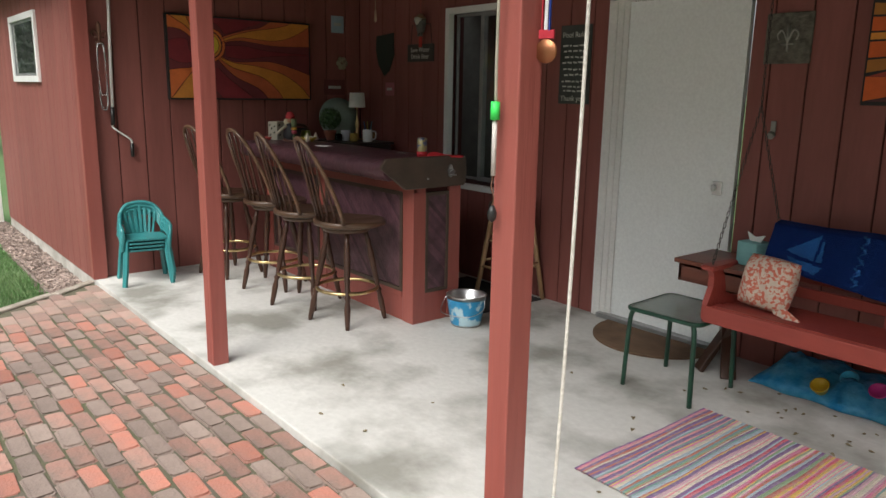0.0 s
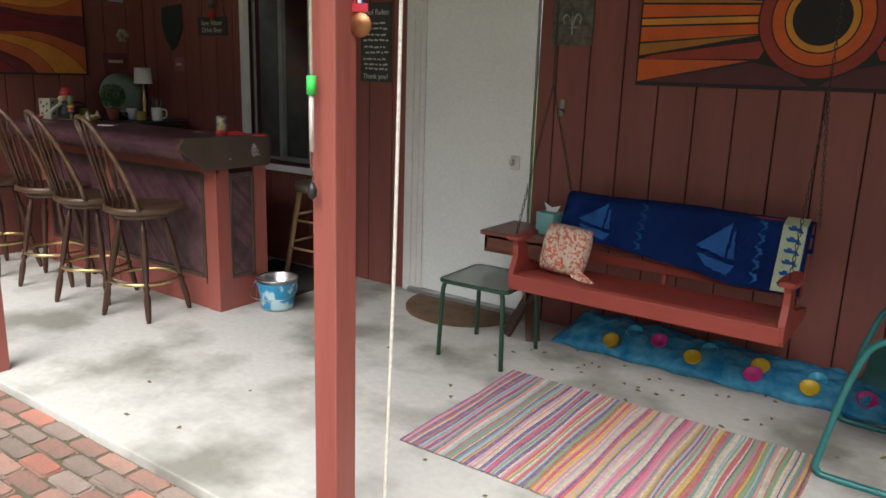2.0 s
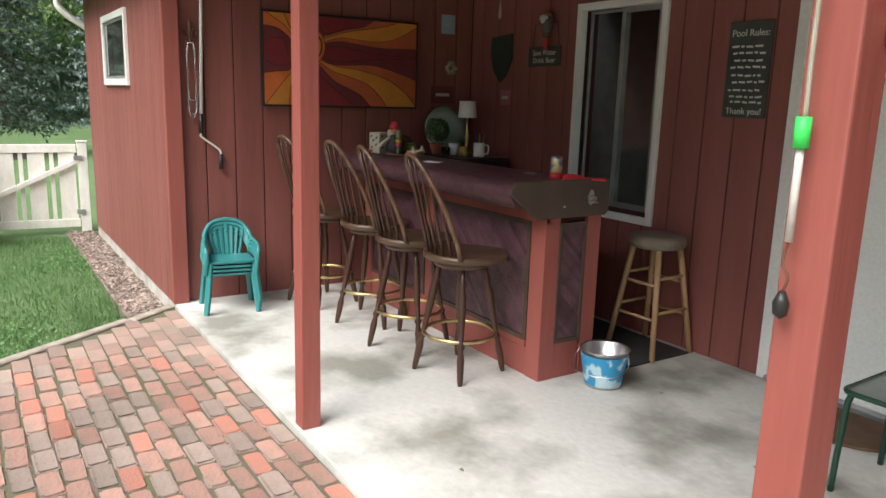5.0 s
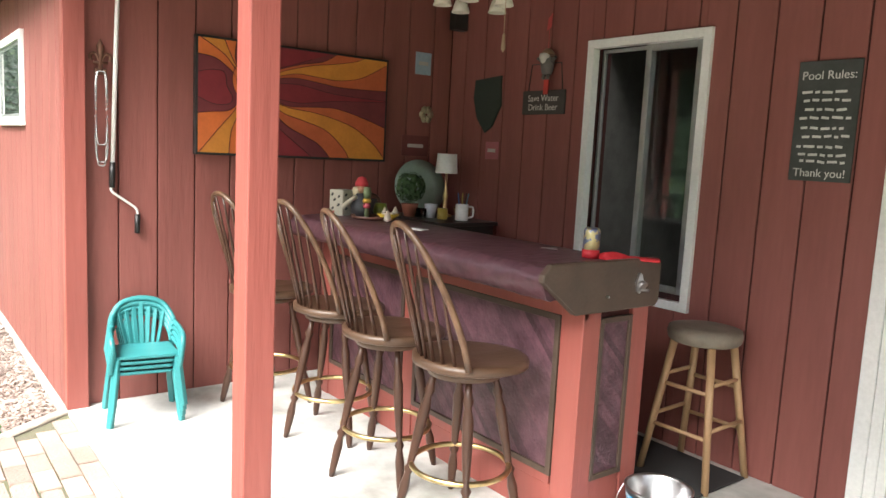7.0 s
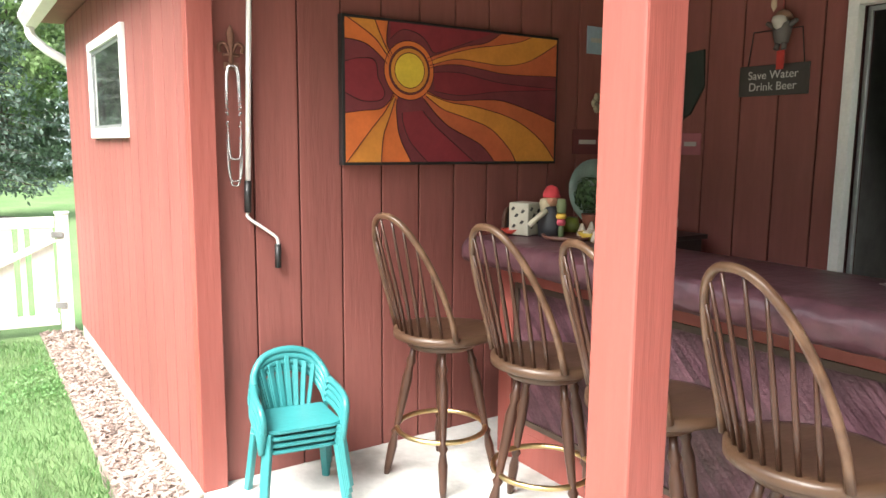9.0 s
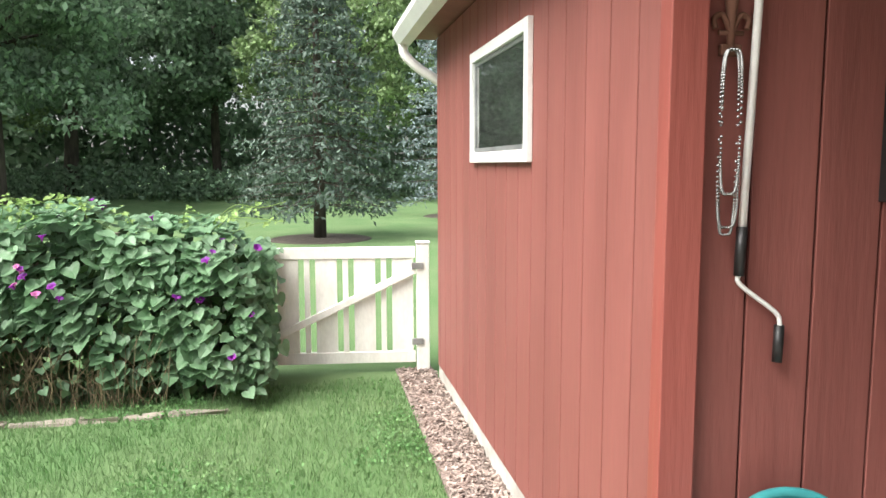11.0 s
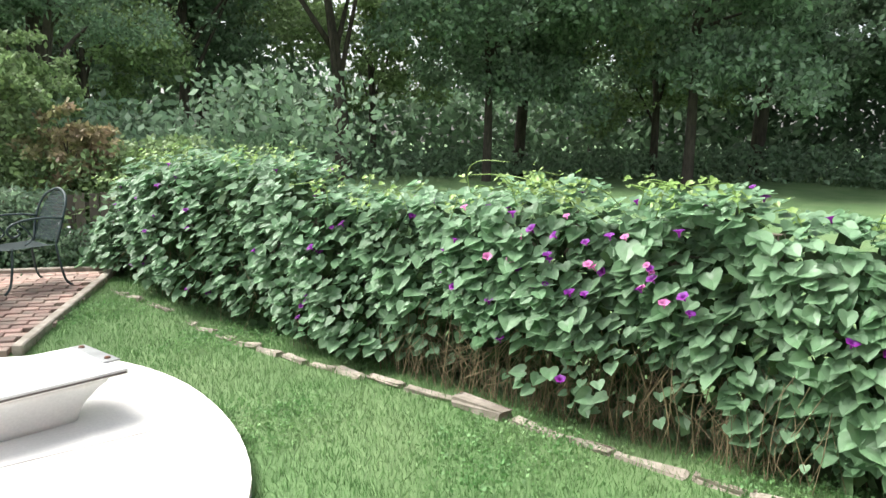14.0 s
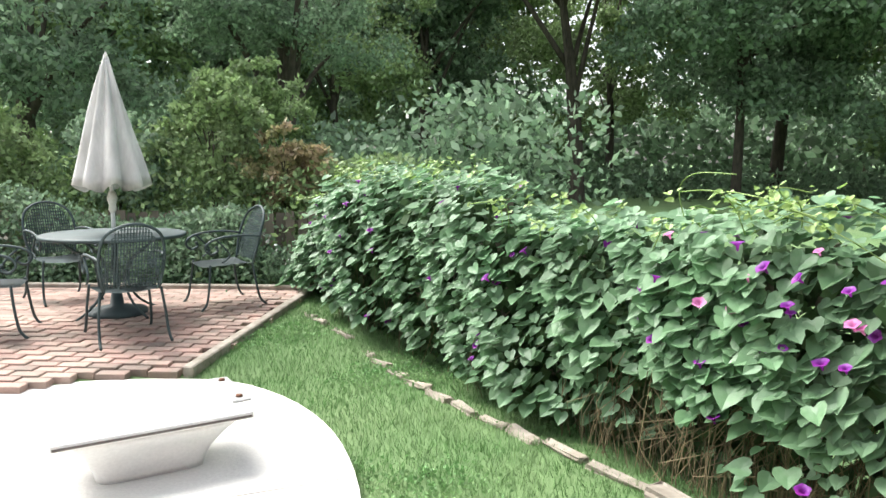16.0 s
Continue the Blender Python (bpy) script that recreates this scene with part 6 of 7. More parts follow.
    l4 = smooth([(0.206, 0.46), (0.18, 0.32), (0.155, 0.19), (0.145, 0)])
    l5 = smooth([(0.235, 0.36), (0.24, 0.28), (0.271, 0.147), (0.348, 0)])
    l55 = smooth([(0.325, 0.38), (0.39, 0.26), (0.48, 0.13), (0.57, 0.0)])
    l6 = smooth([(0.34, 0.49), (0.42, 0.395), (0.514, 0.345), (0.65, 0.26), (0.75, 0.1), (0.785, 0)])
    l7 = smooth([(0.345, 0.51), (0.45, 0.45), (0.591, 0.421), (0.785, 0.328), (0.921, 0.173), (1, 0.01)])
    l8 = smooth([(0.382, 0.525), (0.509, 0.506), (0.694, 0.551), (1, 0.588)])
    l85 = smooth([(0.37, 0.665), (0.5, 0.675), (0.70, 0.62), (1, 0.60)])
    l9 = smooth([(0.352, 0.71), (0.475, 0.775), (0.6, 0.765), (0.72, 0.757), (0.851, 0.81), (1, 0.965)])
    l10 = smooth([(0.35, 0.74), (0.45, 0.81), (0.575, 0.873), (0.69, 0.91), (0.80, 0.955), (0.86, 1)])
    heart = smooth([(0, 0.70), (0.049, 0.727), (0.107, 0.73), (0.127, 0.69), (0.133, 0.60), (0.16, 0.503), (0.14, 0.442), (0.067, 0.434), (0, 0.485)])
    inner = smooth([(0.37, 0.64), (0.40, 0.665), (0.5, 0.665), (0.5, 0.52), (0.40, 0.535), (0.37, 0.56)])
    field(gold, l1 + l2[::-1])
    field(gold, l3 + l4[::-1])
    field(gold, l6 + [(1, 0)] + l7[::-1])
    field(gold, l9 + [(1, 1)] + l10[::-1])
    field(crim, l5 + l55[::-1])
    field(crim, heart)
    field(crim, l8 + l85[::-1])
    arc = smooth([(0.186, 0.88), (0.215, 0.93), (0.249, 0.955), (0.31, 0.93), (0.345, 0.875), (0.374, 0.81), (0.43, 0.835), (0.56, 0.925)])
    field(crim, arc + [(0.66, 1), (0.186, 1)])
    for keys in (c1, c3, c5, c6, c7, c8, c9, c10, l1, l2, l3, l4, l5, l55, l6, l7, l8, l85, l9, l10, heart, arc):
        line(keys)
    cy, cz = Y0 + (Y1 - Y0) * sun_at[0], Z0 + (Z1 - Z0) * sun_at[1]
    for r, c, x in ((0.138, org, 0.0456), (0.113, mauve, 0.0466), (0.105, gold, 0.0476), (0.083, colour(0.72, 0.52, 0.05, 0.7), 0.0486)):
        ring = lambda q: [(cy + q * math.cos(2 * math.pi * i / 40), cz + q * math.sin(2 * math.pi * i / 40)) for i in range(40)]
        bm = B()
        plate(bm, ring(r), 0.0004, "x", x)
        part("ring", bm, dark, t)
        bm = B()
        plate(bm, ring(r - 0.004), 0.0004, "x", x + 0.0004)
        part("disc", bm, c, t)


ray_painting()


def eclipse_painting():
    t = thing("painting", (0, WALL_N - 0.012, 0), label="abstract painting of a black sun with banded orange and yellow rays", category="painting")
    X0, X1, Z0, Z1 = -1.44, 0.30, 1.475, 2.12
    k = colour(0.012, 0.010, 0.010, 0.6)
    org, yel, red, mar, och = colour(0.62, 0.11, 0.015, 0.6), colour(0.66, 0.27, 0.03, 0.6), colour(0.30, 0.035, 0.02, 0.6), colour(0.09, 0.02, 0.025, 0.6), colour(0.38, 0.15, 0.02, 0.6)
    bm = B()
    box(bm, X0 - 0.01, X1 + 0.01, -0.035, 0, Z0 - 0.01, Z1 + 0.01, 0.003)
    part("frame", bm, k, t, "black frame")
    cx, cz = -0.57, 1.80
    def field(poly, c, y=-0.0362):
        bm = B()
        plate(bm, poly, 0.0005, "y", y)
        part("field", bm, c, t)
    for s in (-1, 1):
        e = X0 if s < 0 else X1
        q = lambda pts: [(cx + s * a * (abs(e - cx)), z) for a, z in pts]
        field(q([(0.2, 1.775), (1, 1.765), (1, 1.69), (0.2, 1.735)]), org)
        field(q([(0.2, 1.812), (1, 1.806), (1, 1.775), (0.2, 1.785)]), yel)
        field(q([(0.2, 1.86), (1, 1.88), (1, 1.815), (0.2, 1.82)]), org)
        field(q([(0.3, 1.725), (1, 1.68), (1, 1.62)]), och)
        field(q([(0.25, 1.70), (0.9, 1.625), (1, 1.60), (0.3, 1.61)]), red)
        field(q([(0.35, 1.60), (1, 1.60), (1, 1.485)]), org)
        field(q([(0.98, 1.484), (0.33, 1.592), (0.15, 1.56), (0.02, 1.484)]), mar)
        field(q([(0.25, 1.90), (0.9, 1.955), (1, 1.98), (0.3, 1.99)]), red)
        field(q([(0.2, 1.87), (1, 1.89), (1, 1.945)]), och)
        field(q([(0.35, 2.0), (1, 2.0), (1, 2.11)]), org)
    for r, c, y in ((0.285, k, -0.0375), (0.277, red, -0.0385), (0.225, k, -0.0395), (0.218, org, -0.0405), (0.165, k, -0.0415), (0.158, yel, -0.0425), (0.128, k, -0.0435)):
        field([(cx + r * math.cos(2 * math.pi * i / 40), cz + r * math.sin(2 * math.pi * i / 40)) for i in range(40)], c, y)


eclipse_painting()


def text_on(name, txt, size, at, rot, material, parent, extrude=0.0008):
    cu = bpy.data.curves.new(name, "FONT")
    cu.body, cu.size, cu.extrude, cu.align_x = txt, size, extrude, "CENTER"
    cu.materials.append(material)
    ob = new(name, cu)
    ob.matrix_basis = pose(*at, *rot)
    ob.parent = parent
    return ob


cb = thing("chalkboard", (0, 0, 0), label="narrow chalkboard with handwritten pool rules in white chalk", category="chalkboard")
bm = B()
box(bm, -3.445, -3.175, WALL_N - 0.024, WALL_N - 0.013, 1.425, 1.945, 0.003)
part("slate", bm, M["slate"], cb)
text_on("heading", "Pool Rules:", 0.052, (-3.31, WALL_N - 0.025, 1.865), (90, 0, 0), M["chalk"], cb)
text_on("closing", "Thank you!", 0.05, (-3.31, WALL_N - 0.025, 1.445), (90, 0, 0), M["chalk"], cb)
for i, z in enumerate((1.81, 1.775, 1.735, 1.70, 1.655, 1.62, 1.575, 1.54, 1.51)):
    bm = B()
    x = -3.42 + 0.01 * (i % 3)
    while x < -3.22:
        w = R.uniform(0.015, 0.05)
        obox(bm, (x, WALL_N - 0.0245, z + R.uniform(-0.003, 0.003)), (x + w, WALL_N - 0.0245, z + R.uniform(-0.003, 0.003)), 0.001, 0.011)
        x += w + 0.012
    part("chalk_line", bm, M["chalk"], cb)
sg = thing("hanging_sign", (0, 0, 0), label="small grey sign lettered Save Water Drink Beer on a wire", category="sign")
bm = B()
box(bm, -5.21, -4.85, WALL_N - 0.028, WALL_N - 0.015, 1.735, 1.88, 0.003)
part("panel", bm, colour(0.05, 0.045, 0.04), sg)
text_on("lettering", "Save Water\nDrink Beer", 0.055, (-5.03, WALL_N - 0.029, 1.815), (90, 0, 0), colour(0.55, 0.55, 0.5), sg)
bm = B()
tube(bm, [(-5.17, WALL_N - 0.02, 1.88), (-5.15, WALL_N - 0.02, 2.04), (-4.9, WALL_N - 0.02, 2.04), (-4.88, WALL_N - 0.02, 1.88)], 0.003, 5)
part("wire", bm, M["black"], sg)


def flat(name, axis, cx, z0, z1, w, c, label, cat, d=0.008, text=None):
    t = thing(name, (0, 0, 0), label=label, category=cat)
    bm = B()
    if axis == "y":
        box(bm, cx - w / 2, cx + w / 2, WALL_N - 0.012 - d, WALL_N - 0.013, z0, z1, 0.002)
    else:
        box(bm, WALL_W + 0.013, WALL_W + 0.013 + d, cx - w / 2, cx + w / 2, z0, z1, 0.002)
    part("panel", bm, c, t)
    bm = B()
    zz, ww = (z0 + z1) / 2, w * 0.6
    if axis == "y":
        box(bm, cx - ww / 2, cx + ww / 2, WALL_N - 0.0125 - d - 0.002, WALL_N - 0.012 - d, zz - 0.012, zz + 0.012)
    else:
        box(bm, WALL_W + 0.013 + d, WALL_W + 0.0145 + d, cx - ww / 2, cx + ww / 2, zz - 0.012, zz + 0.012)
    part("print", bm, colour(0.5, 0.48, 0.45), t)


flat("small_sign", "y", -5.49, 1.445, 1.56, 0.13, colour(0.40, 0.12, 0.14), "small pink square sign on the red wall", "sign")
flat("card", "x", 3.86, 2.0, 2.15, 0.13, colour(0.35, 0.45, 0.55), "blue and white printed card on the wall", "card")
flat("red_sign", "x", 3.82, 1.44, 1.58, 0.22, colour(0.15, 0.035, 0.035), "small red sign with pale lettering", "sign")
sh = thing("shield", (0, WALL_N - 0.014, 0), label="dark green shield plaque on the wall", category="plaque")
bm = B()
plate(bm, [(-5.69, 1.97), (-5.43, 1.99), (-5.42, 1.80), (-5.50, 1.66), (-5.57, 1.62), (-5.66, 1.72), (-5.70, 1.85)], 0.012, "y", -0.012)
part("panel", bm, colour(0.022, 0.034, 0.027), sh)
fw = thing("metal_flower", (WALL_W + 0.02, 3.90, 1.73), label="cream tin flower ornament", category="ornament")
for i in range(6):
    a = i * math.pi / 3
    bm = B()
    lathe(bm, [(0.0, 0), (0.028, 0.004), (0.0, 0.012)], 10)
    o = part("petal", bm, colour(0.42, 0.36, 0.24), fw)
    o.matrix_basis = pose(0, 0.035 * math.cos(a), 0.035 * math.sin(a), 0, 90, 0)
gn = thing("hanging_gnome", (-4.97, WALL_N - 0.07, 2.055), label="small hanging bearded gnome ornament with red ribbon", category="ornament")
bm = B()
lathe(bm, [(0.0, -0.09), (0.03, -0.085), (0.04, -0.04), (0.045, 0.0), (0.03, 0.015), (0.0, 0.02)], 14)
for q in (-1, 1):
    tube(bm, [(q * 0.015, 0, -0.08), (q * 0.02, -0.01, -0.115)], 0.012, 7)
    tube(bm, [(q * 0.035, 0, -0.01), (q * 0.075, -0.01, 0.01)], [0.014, 0.01], 7)
part("figure", bm, colour(0.12, 0.11, 0.10), gn)
bm = B()
lathe(bm, [(0.0, -0.05), (0.02, -0.03), (0.034, 0.0), (0.03, 0.02), (0.0, 0.03)], 12, (0, -0.028, 0.01))
part("beard", bm, colour(0.55, 0.52, 0.46, 0.9), gn, "cream beard")
bm = B()
lathe(bm, [(0.045, 0.025), (0.04, 0.04), (0.02, 0.06), (0.0, 0.068)], 12)
part("cap", bm, colour(0.28, 0.16, 0.10), gn, "brown cap")
bm = B()
box(bm, -0.018, 0.018, -0.003, 0.003, -0.205, -0.12)
part("ribbon", bm, colour(0.5, 0.04, 0.03), gn, "red ribbon tail")
bm = B()
tube(bm, [(0, 0, 0.06), (0.0, 0, 0.22)], 0.0015, 4)
plate(bm, [(-0.02, 0.17), (0.015, 0.19), (0.02, 0.27), (-0.012, 0.24)], 0.003, "y", -0.002)
part("tag", bm, colour(0.5, 0.06, 0.06), gn, "red tag on its string")
pl = thing("wall_plaque", (0, 0, 0), label="grey embossed metal plaque with a fleur-de-lis", category="plaque")
bm = B()
box(bm, -1.98, -1.73, WALL_N - 0.026, WALL_N - 0.013, 1.67, 1.93, 0.004)
part("panel", bm, mat("pewter", (0.16, 0.15, 0.12), (0.08, 0.075, 0.06), scale=30, rough=0.6, metal=0.4, bump=0.8), pl)
bm = B()
tube(bm, [(-1.855, WALL_N - 0.028, 1.73), (-1.855, WALL_N - 0.03, 1.87)], [0.005, 0.011], 8)
for s in (-1, 1):
    tube(bm, curve_pts([(-1.855, WALL_N - 0.03, 1.78), (-1.855 + s * 0.03, WALL_N - 0.03, 1.84), (-1.855 + s * 0.055, WALL_N - 0.03, 1.82), (-1.855 + s * 0.045, WALL_N - 0.03, 1.79)], 4), 0.006, 6)
tube(bm, [(-1.89, WALL_N - 0.03, 1.77), (-1.82, WALL_N - 0.03, 1.77)], 0.005, 6)
part("emblem", bm, colour(0.35, 0.34, 0.30, 0.4, 0.6), pl)
op = thing("wall_opener", (-1.885, WALL_N - 0.02, 1.30), label="small cast metal bottle opener screwed to the wall", category="bottle opener")
bm = B()
box(bm, -0.014, 0.014, -0.006, 0.004, 0.0, 0.07, 0.003)
tube(bm, [(0, -0.008, 0.0), (0, -0.028, -0.012)], 0.02, 10)
part("body", bm, colour(0.3, 0.3, 0.28, 0.4, 0.8), op)

# fleur-de-lis hook with beads, awning crank
fl = thing("bead_hook", (WALL_W + 0.02, 1.78, 0), label="rusty fleur-de-lis hook hung with strings of silvery beads", category="hook")
rust = colour(0.14, 0.06, 0.035, 0.8)
bm = B()
tube(bm, [(0.01, 0, 1.80), (0.012, 0, 1.86), (0.01, 0, 1.93), (0.01, 0, 1.965)], [0.012, 0.010, 0.018, 0.002], 8)
for s in (-1, 1):
    tube(bm, curve_pts([(0.012, 0, 1.84), (0.012, s * 0.025, 1.89), (0.012, s * 0.05, 1.88), (0.012, s * 0.045, 1.855)], 4), 0.008, 6)
tube(bm, [(0.012, -0.035, 1.845), (0.012, 0.035, 1.845)], 0.007, 6)
box(bm, 0, 0.02, -0.03, 0.03, 1.785, 1.815, 0.004)
part("hook", bm, rust, fl)
silver = colour(0.42, 0.42, 0.40, 0.25, 0.7)
for k, (dy, bot) in enumerate(((0.024, 1.31), (0.031, 1.33), (0.027, 1.42))):
    bm = B()
    n = 120
    for i in range(n):
        a = i / n * 2 * math.pi
        y = dy * math.copysign(abs(math.sin(a)) ** 0.4, math.sin(a))
        z = (1.80 + bot) / 2 + (1.80 - bot) / 2 * (abs(math.cos(a)) ** 0.55) * (1 if math.cos(a) > 0 else -1)
        c = Vector((0.022 + 0.004 * k, y, z))
        bmesh.ops.create_icosphere(bm, subdivisions=1, radius=0.0048, matrix=Matrix.Translation(c))
    part("bead_string", bm, silver, fl, "string of silvery beads", "stuff")
ck = thing("awning_crank", (WALL_W + 0.035, 0, 0), label="long white awning crank rod with black grips", category="awning crank")
bm = B()
tube(bm, [(0, 1.80 + 0.08, 2.66), (0, 1.835, 1.33)], 0.0115, 10)
tube(bm, curve_pts([(0, 1.833, 1.20), (0, 1.835, 1.17), (0, 1.945, 1.09), (0, 1.962, 1.06), (0, 1.962, 1.04)], 4), 0.007, 8)
part("rod", bm, M["white"], ck)
for a, b, r in (((0, 1.835, 1.33), (0, 1.831, 1.195), 0.015), ((0, 1.962, 1.05), (0, 1.96, 0.945), 0.014)):
    bm = B()
    tube(bm, [a, b], r, 10)
    part("grip", bm, M["black"], ck)

# ---- bar-top and corner things ----
cn = thing("cabinet", (-5.62, 3.78, 0), 0, "black shelf cabinet in the corner behind the bar", "cabinet")
bm = B()
box(bm, -0.34, 0.33, -0.22, 0.2, 0, 1.02, 0.004)
part("body", bm, colour(0.02, 0.018, 0.018, 0.4), cn)
bm = B()
box(bm, -0.36, 0.35, -0.24, 0.22, 1.021, 1.045, 0.004)
part("top", bm, colour(0.025, 0.02, 0.02, 0.35), cn)
TOP = 1.046
lp = thing("table_lamp", (-5.66, 3.86, TOP), 0, "small brass table lamp with a white drum shade, switched off", "lamp")
bm = B()
lathe(bm, [(0.05, 0), (0.05, 0.012), (0.012, 0.02), (0.014, 0.1), (0.02, 0.14), (0.008, 0.2), (0.008, 0.31)], 18)
part("stem", bm, M["brass"], lp)
bm = B()
lathe(bm, [(0.075, 0.29), (0.066, 0.42), (0.064, 0.42), (0.073, 0.29)], 28)
bmesh.ops.delete(bm, geom=[f for f in bm.faces if len(f.verts) > 4], context="FACES")
part("shade", bm, M["white"], lp, "white fabric shade")
dp = thing("display_plate", (-5.86, 3.78, TOP), 60, "large pale green round plate standing on edge", "plate")
bm = B()
lathe(bm, [(0.0, 0.0), (0.12, 0.0), (0.185, 0.02), (0.19, 0.024), (0.12, 0.008), (0.0, 0.008)], 44)
o = part("dish", bm, colour(0.28, 0.36, 0.30, 0.3), dp)
o.matrix_basis = pose(0, 0, 0.18, 78, 0, 20)


def pot(name, x, y, z, prof, c, label, cat, extra=()):
    t = thing(name, (x, y, z), R.uniform(0, 90), label, cat)
    bm = B()
    lathe(bm, prof, 20)
    part("body", bm, c, t)
    for nm, fn, cc in extra:
        bm = B()
        fn(bm)
        part(nm, bm, cc, t)
    return t


BT = 1.077
pot("mug", -5.40, 3.80, TOP, [(0.038, 0), (0.042, 0.004), (0.042, 0.105), (0.038, 0.105), (0.037, 0.01), (0, 0.01)], M["white"], "white mug full of pens", "mug",
    [("handle", lambda b: tube(b, curve_pts([(0.04, 0, 0.09), (0.07, 0, 0.085), (0.07, 0, 0.03), (0.04, 0, 0.02)], 4), 0.006, 6), M["white"])] +
    [("pen", (lambda q: lambda b: tube(b, [(q * 0.3, 0.01, 0.02), (q, q * 0.5, 0.175)], 0.0035, 5))(q), colour(*c)) for q, c in ((-0.03, (0.05, 0.2, 0.5)), (0.0, (0.5, 0.4, 0.1)), (0.025, (0.03, 0.03, 0.03)), (0.04, (0.1, 0.3, 0.4)))])
pot("candle_jar", -5.50, 3.72, TOP, [(0.03, 0), (0.035, 0.005), (0.035, 0.07), (0.0, 0.07)], colour(0.35, 0.25, 0.05, 0.3), "small amber candle jar", "candle")
for i in range(4):
    pot("shot_glass", -5.60 - 0.05 * i, 3.64, TOP, [(0.017, 0), (0.021, 0.06), (0.018, 0.06), (0.015, 0.01), (0, 0.01)], M["clear"], "small clear shot glass", "glass")
tp = pot("terracotta_pot", -5.70, 3.60, TOP, [(0.035, 0), (0.055, 0.07), (0.058, 0.085), (0.05, 0.085), (0, 0.07)], colour(0.30, 0.10, 0.06, 0.7), "terracotta pot with a clipped round dark green plant", "potted plant")
rgp = np.random.default_rng(21)
v, f = [], []
for k in range(420):
    d = Vector(rgp.normal(size=3)).normalized()
    c = Vector((0, 0, 0.19)) + Vector((d.x * 0.1, d.y * 0.1, d.z * 0.105)) * rgp.uniform(0.75, 1.0)
    heart_mesh(v, f, c, d, Vector((0, 0, -1)).cross(d).cross(d) + Vector((0.01, 0, 0)), d.cross(Vector((0.1, 0, 1))).normalized(), 0.024, 0.2)
polymesh("foliage", v, f, M["vine_dark"], tp, "small dense dark leaves", kind="stuff")
pot("bottle", -5.50, 3.12, BT, [(0.03, 0), (0.032, 0.12), (0.013, 0.17), (0.013, 0.22), (0.0, 0.22)], M["clear"], "clear glass bottle with a red label", "bottle", [("label_band", lambda b: lathe(b, [(0.0325, 0.03), (0.0325, 0.09)], 20), colour(0.45, 0.06, 0.03))])
pot("green_jar", -5.46, 3.22, BT, [(0.035, 0), (0.045, 0.03), (0.035, 0.075), (0, 0.075)], colour(0.20, 0.25, 0.04, 0.3), "small yellow-green glass jar", "jar")
pot("yellow_bowl", -5.22, 3.12, BT, [(0.03, 0), (0.065, 0.035), (0.06, 0.035), (0.028, 0.006), (0, 0.006)], colour(0.55, 0.38, 0.04, 0.4), "yellow bowl of shells", "bowl",
    [("shell", (lambda k: lambda b: bmesh.ops.create_icosphere(b, subdivisions=1, radius=0.022, matrix=Matrix.Translation((0.025 * math.cos(k * 2), 0.025 * math.sin(k * 2), 0.035)) @ Matrix.Diagonal((1, 0.6, 0.5, 1))))(k), colour(0.5, 0.42, 0.32)) for k in range(4)])
ln = thing("lantern", (-5.53, 3.0, BT), 15, "cream ceramic lantern with dark leaf cut-outs", "lantern")
bm = B()
box(bm, -0.055, 0.055, -0.055, 0.055, 0, 0.15, 0.006)
part("body", bm, colour(0.42, 0.40, 0.32, 0.6), ln)
for i, (u, v) in enumerate(((-0.025, 0.04), (0.02, 0.06), (-0.01, 0.09), (0.025, 0.11), (-0.03, 0.12))):
    bm = B()
    plate(bm, [(u - 0.012, v - 0.004), (u, v + 0.012), (u + 0.013, v + 0.006), (u, v - 0.008)], 0.002, "x", 0.0545)
    part("cut_out", bm, M["black"], ln)
    bm = B()
    plate(bm, [(u - 0.012, v - 0.004), (u, v + 0.012), (u + 0.013, v + 0.006), (u, v - 0.008)], 0.002, "y", -0.0565)
    part("cut_out", bm, M["black"], ln)
fg = thing("figurine", (-5.42, 3.06, BT), 200, "painted ceramic gnome figurine", "figurine")
bm = B()
lathe(bm, [(0.055, 0), (0.06, 0.05), (0.05, 0.10), (0.035, 0.135), (0.0, 0.14)], 16)
part("body", bm, colour(0.03, 0.03, 0.035, 0.6), fg, "dark coat")
bm = B()
bmesh.ops.create_icosphere(bm, subdivisions=2, radius=0.034, matrix=Matrix.Translation((0, 0, 0.165)))
part("head", bm, colour(0.42, 0.22, 0.13, 0.6), fg)
bm = B()
lathe(bm, [(0.0, 0.09), (0.022, 0.115), (0.03, 0.15), (0.024, 0.17), (0.0, 0.175)], 12, (0.022, 0.012, 0))
part("beard", bm, colour(0.5, 0.42, 0.28, 0.9), fg, "straw-coloured beard")
bm = B()
lathe(bm, [(0.04, 0.178), (0.037, 0.20), (0.025, 0.225), (0.0, 0.235)], 14)
part("cap", bm, colour(0.5, 0.04, 0.05, 0.7), fg, "red cap")
for s_ in (-1, 1):
    bm = B()
    tube(bm, [(0.0, s_ * 0.045, 0.12), (0.02, s_ * 0.085, 0.09), (0.05, s_ * 0.11, 0.055)], [0.013, 0.012, 0.014], 8)
    part("arm", bm, colour(0.55, 0.50, 0.38, 0.7), fg, "pale sleeve")
pa = thing("parrot", (-5.34, 3.05, BT), 0, "small painted wooden parrot in green, yellow and red", "figurine")
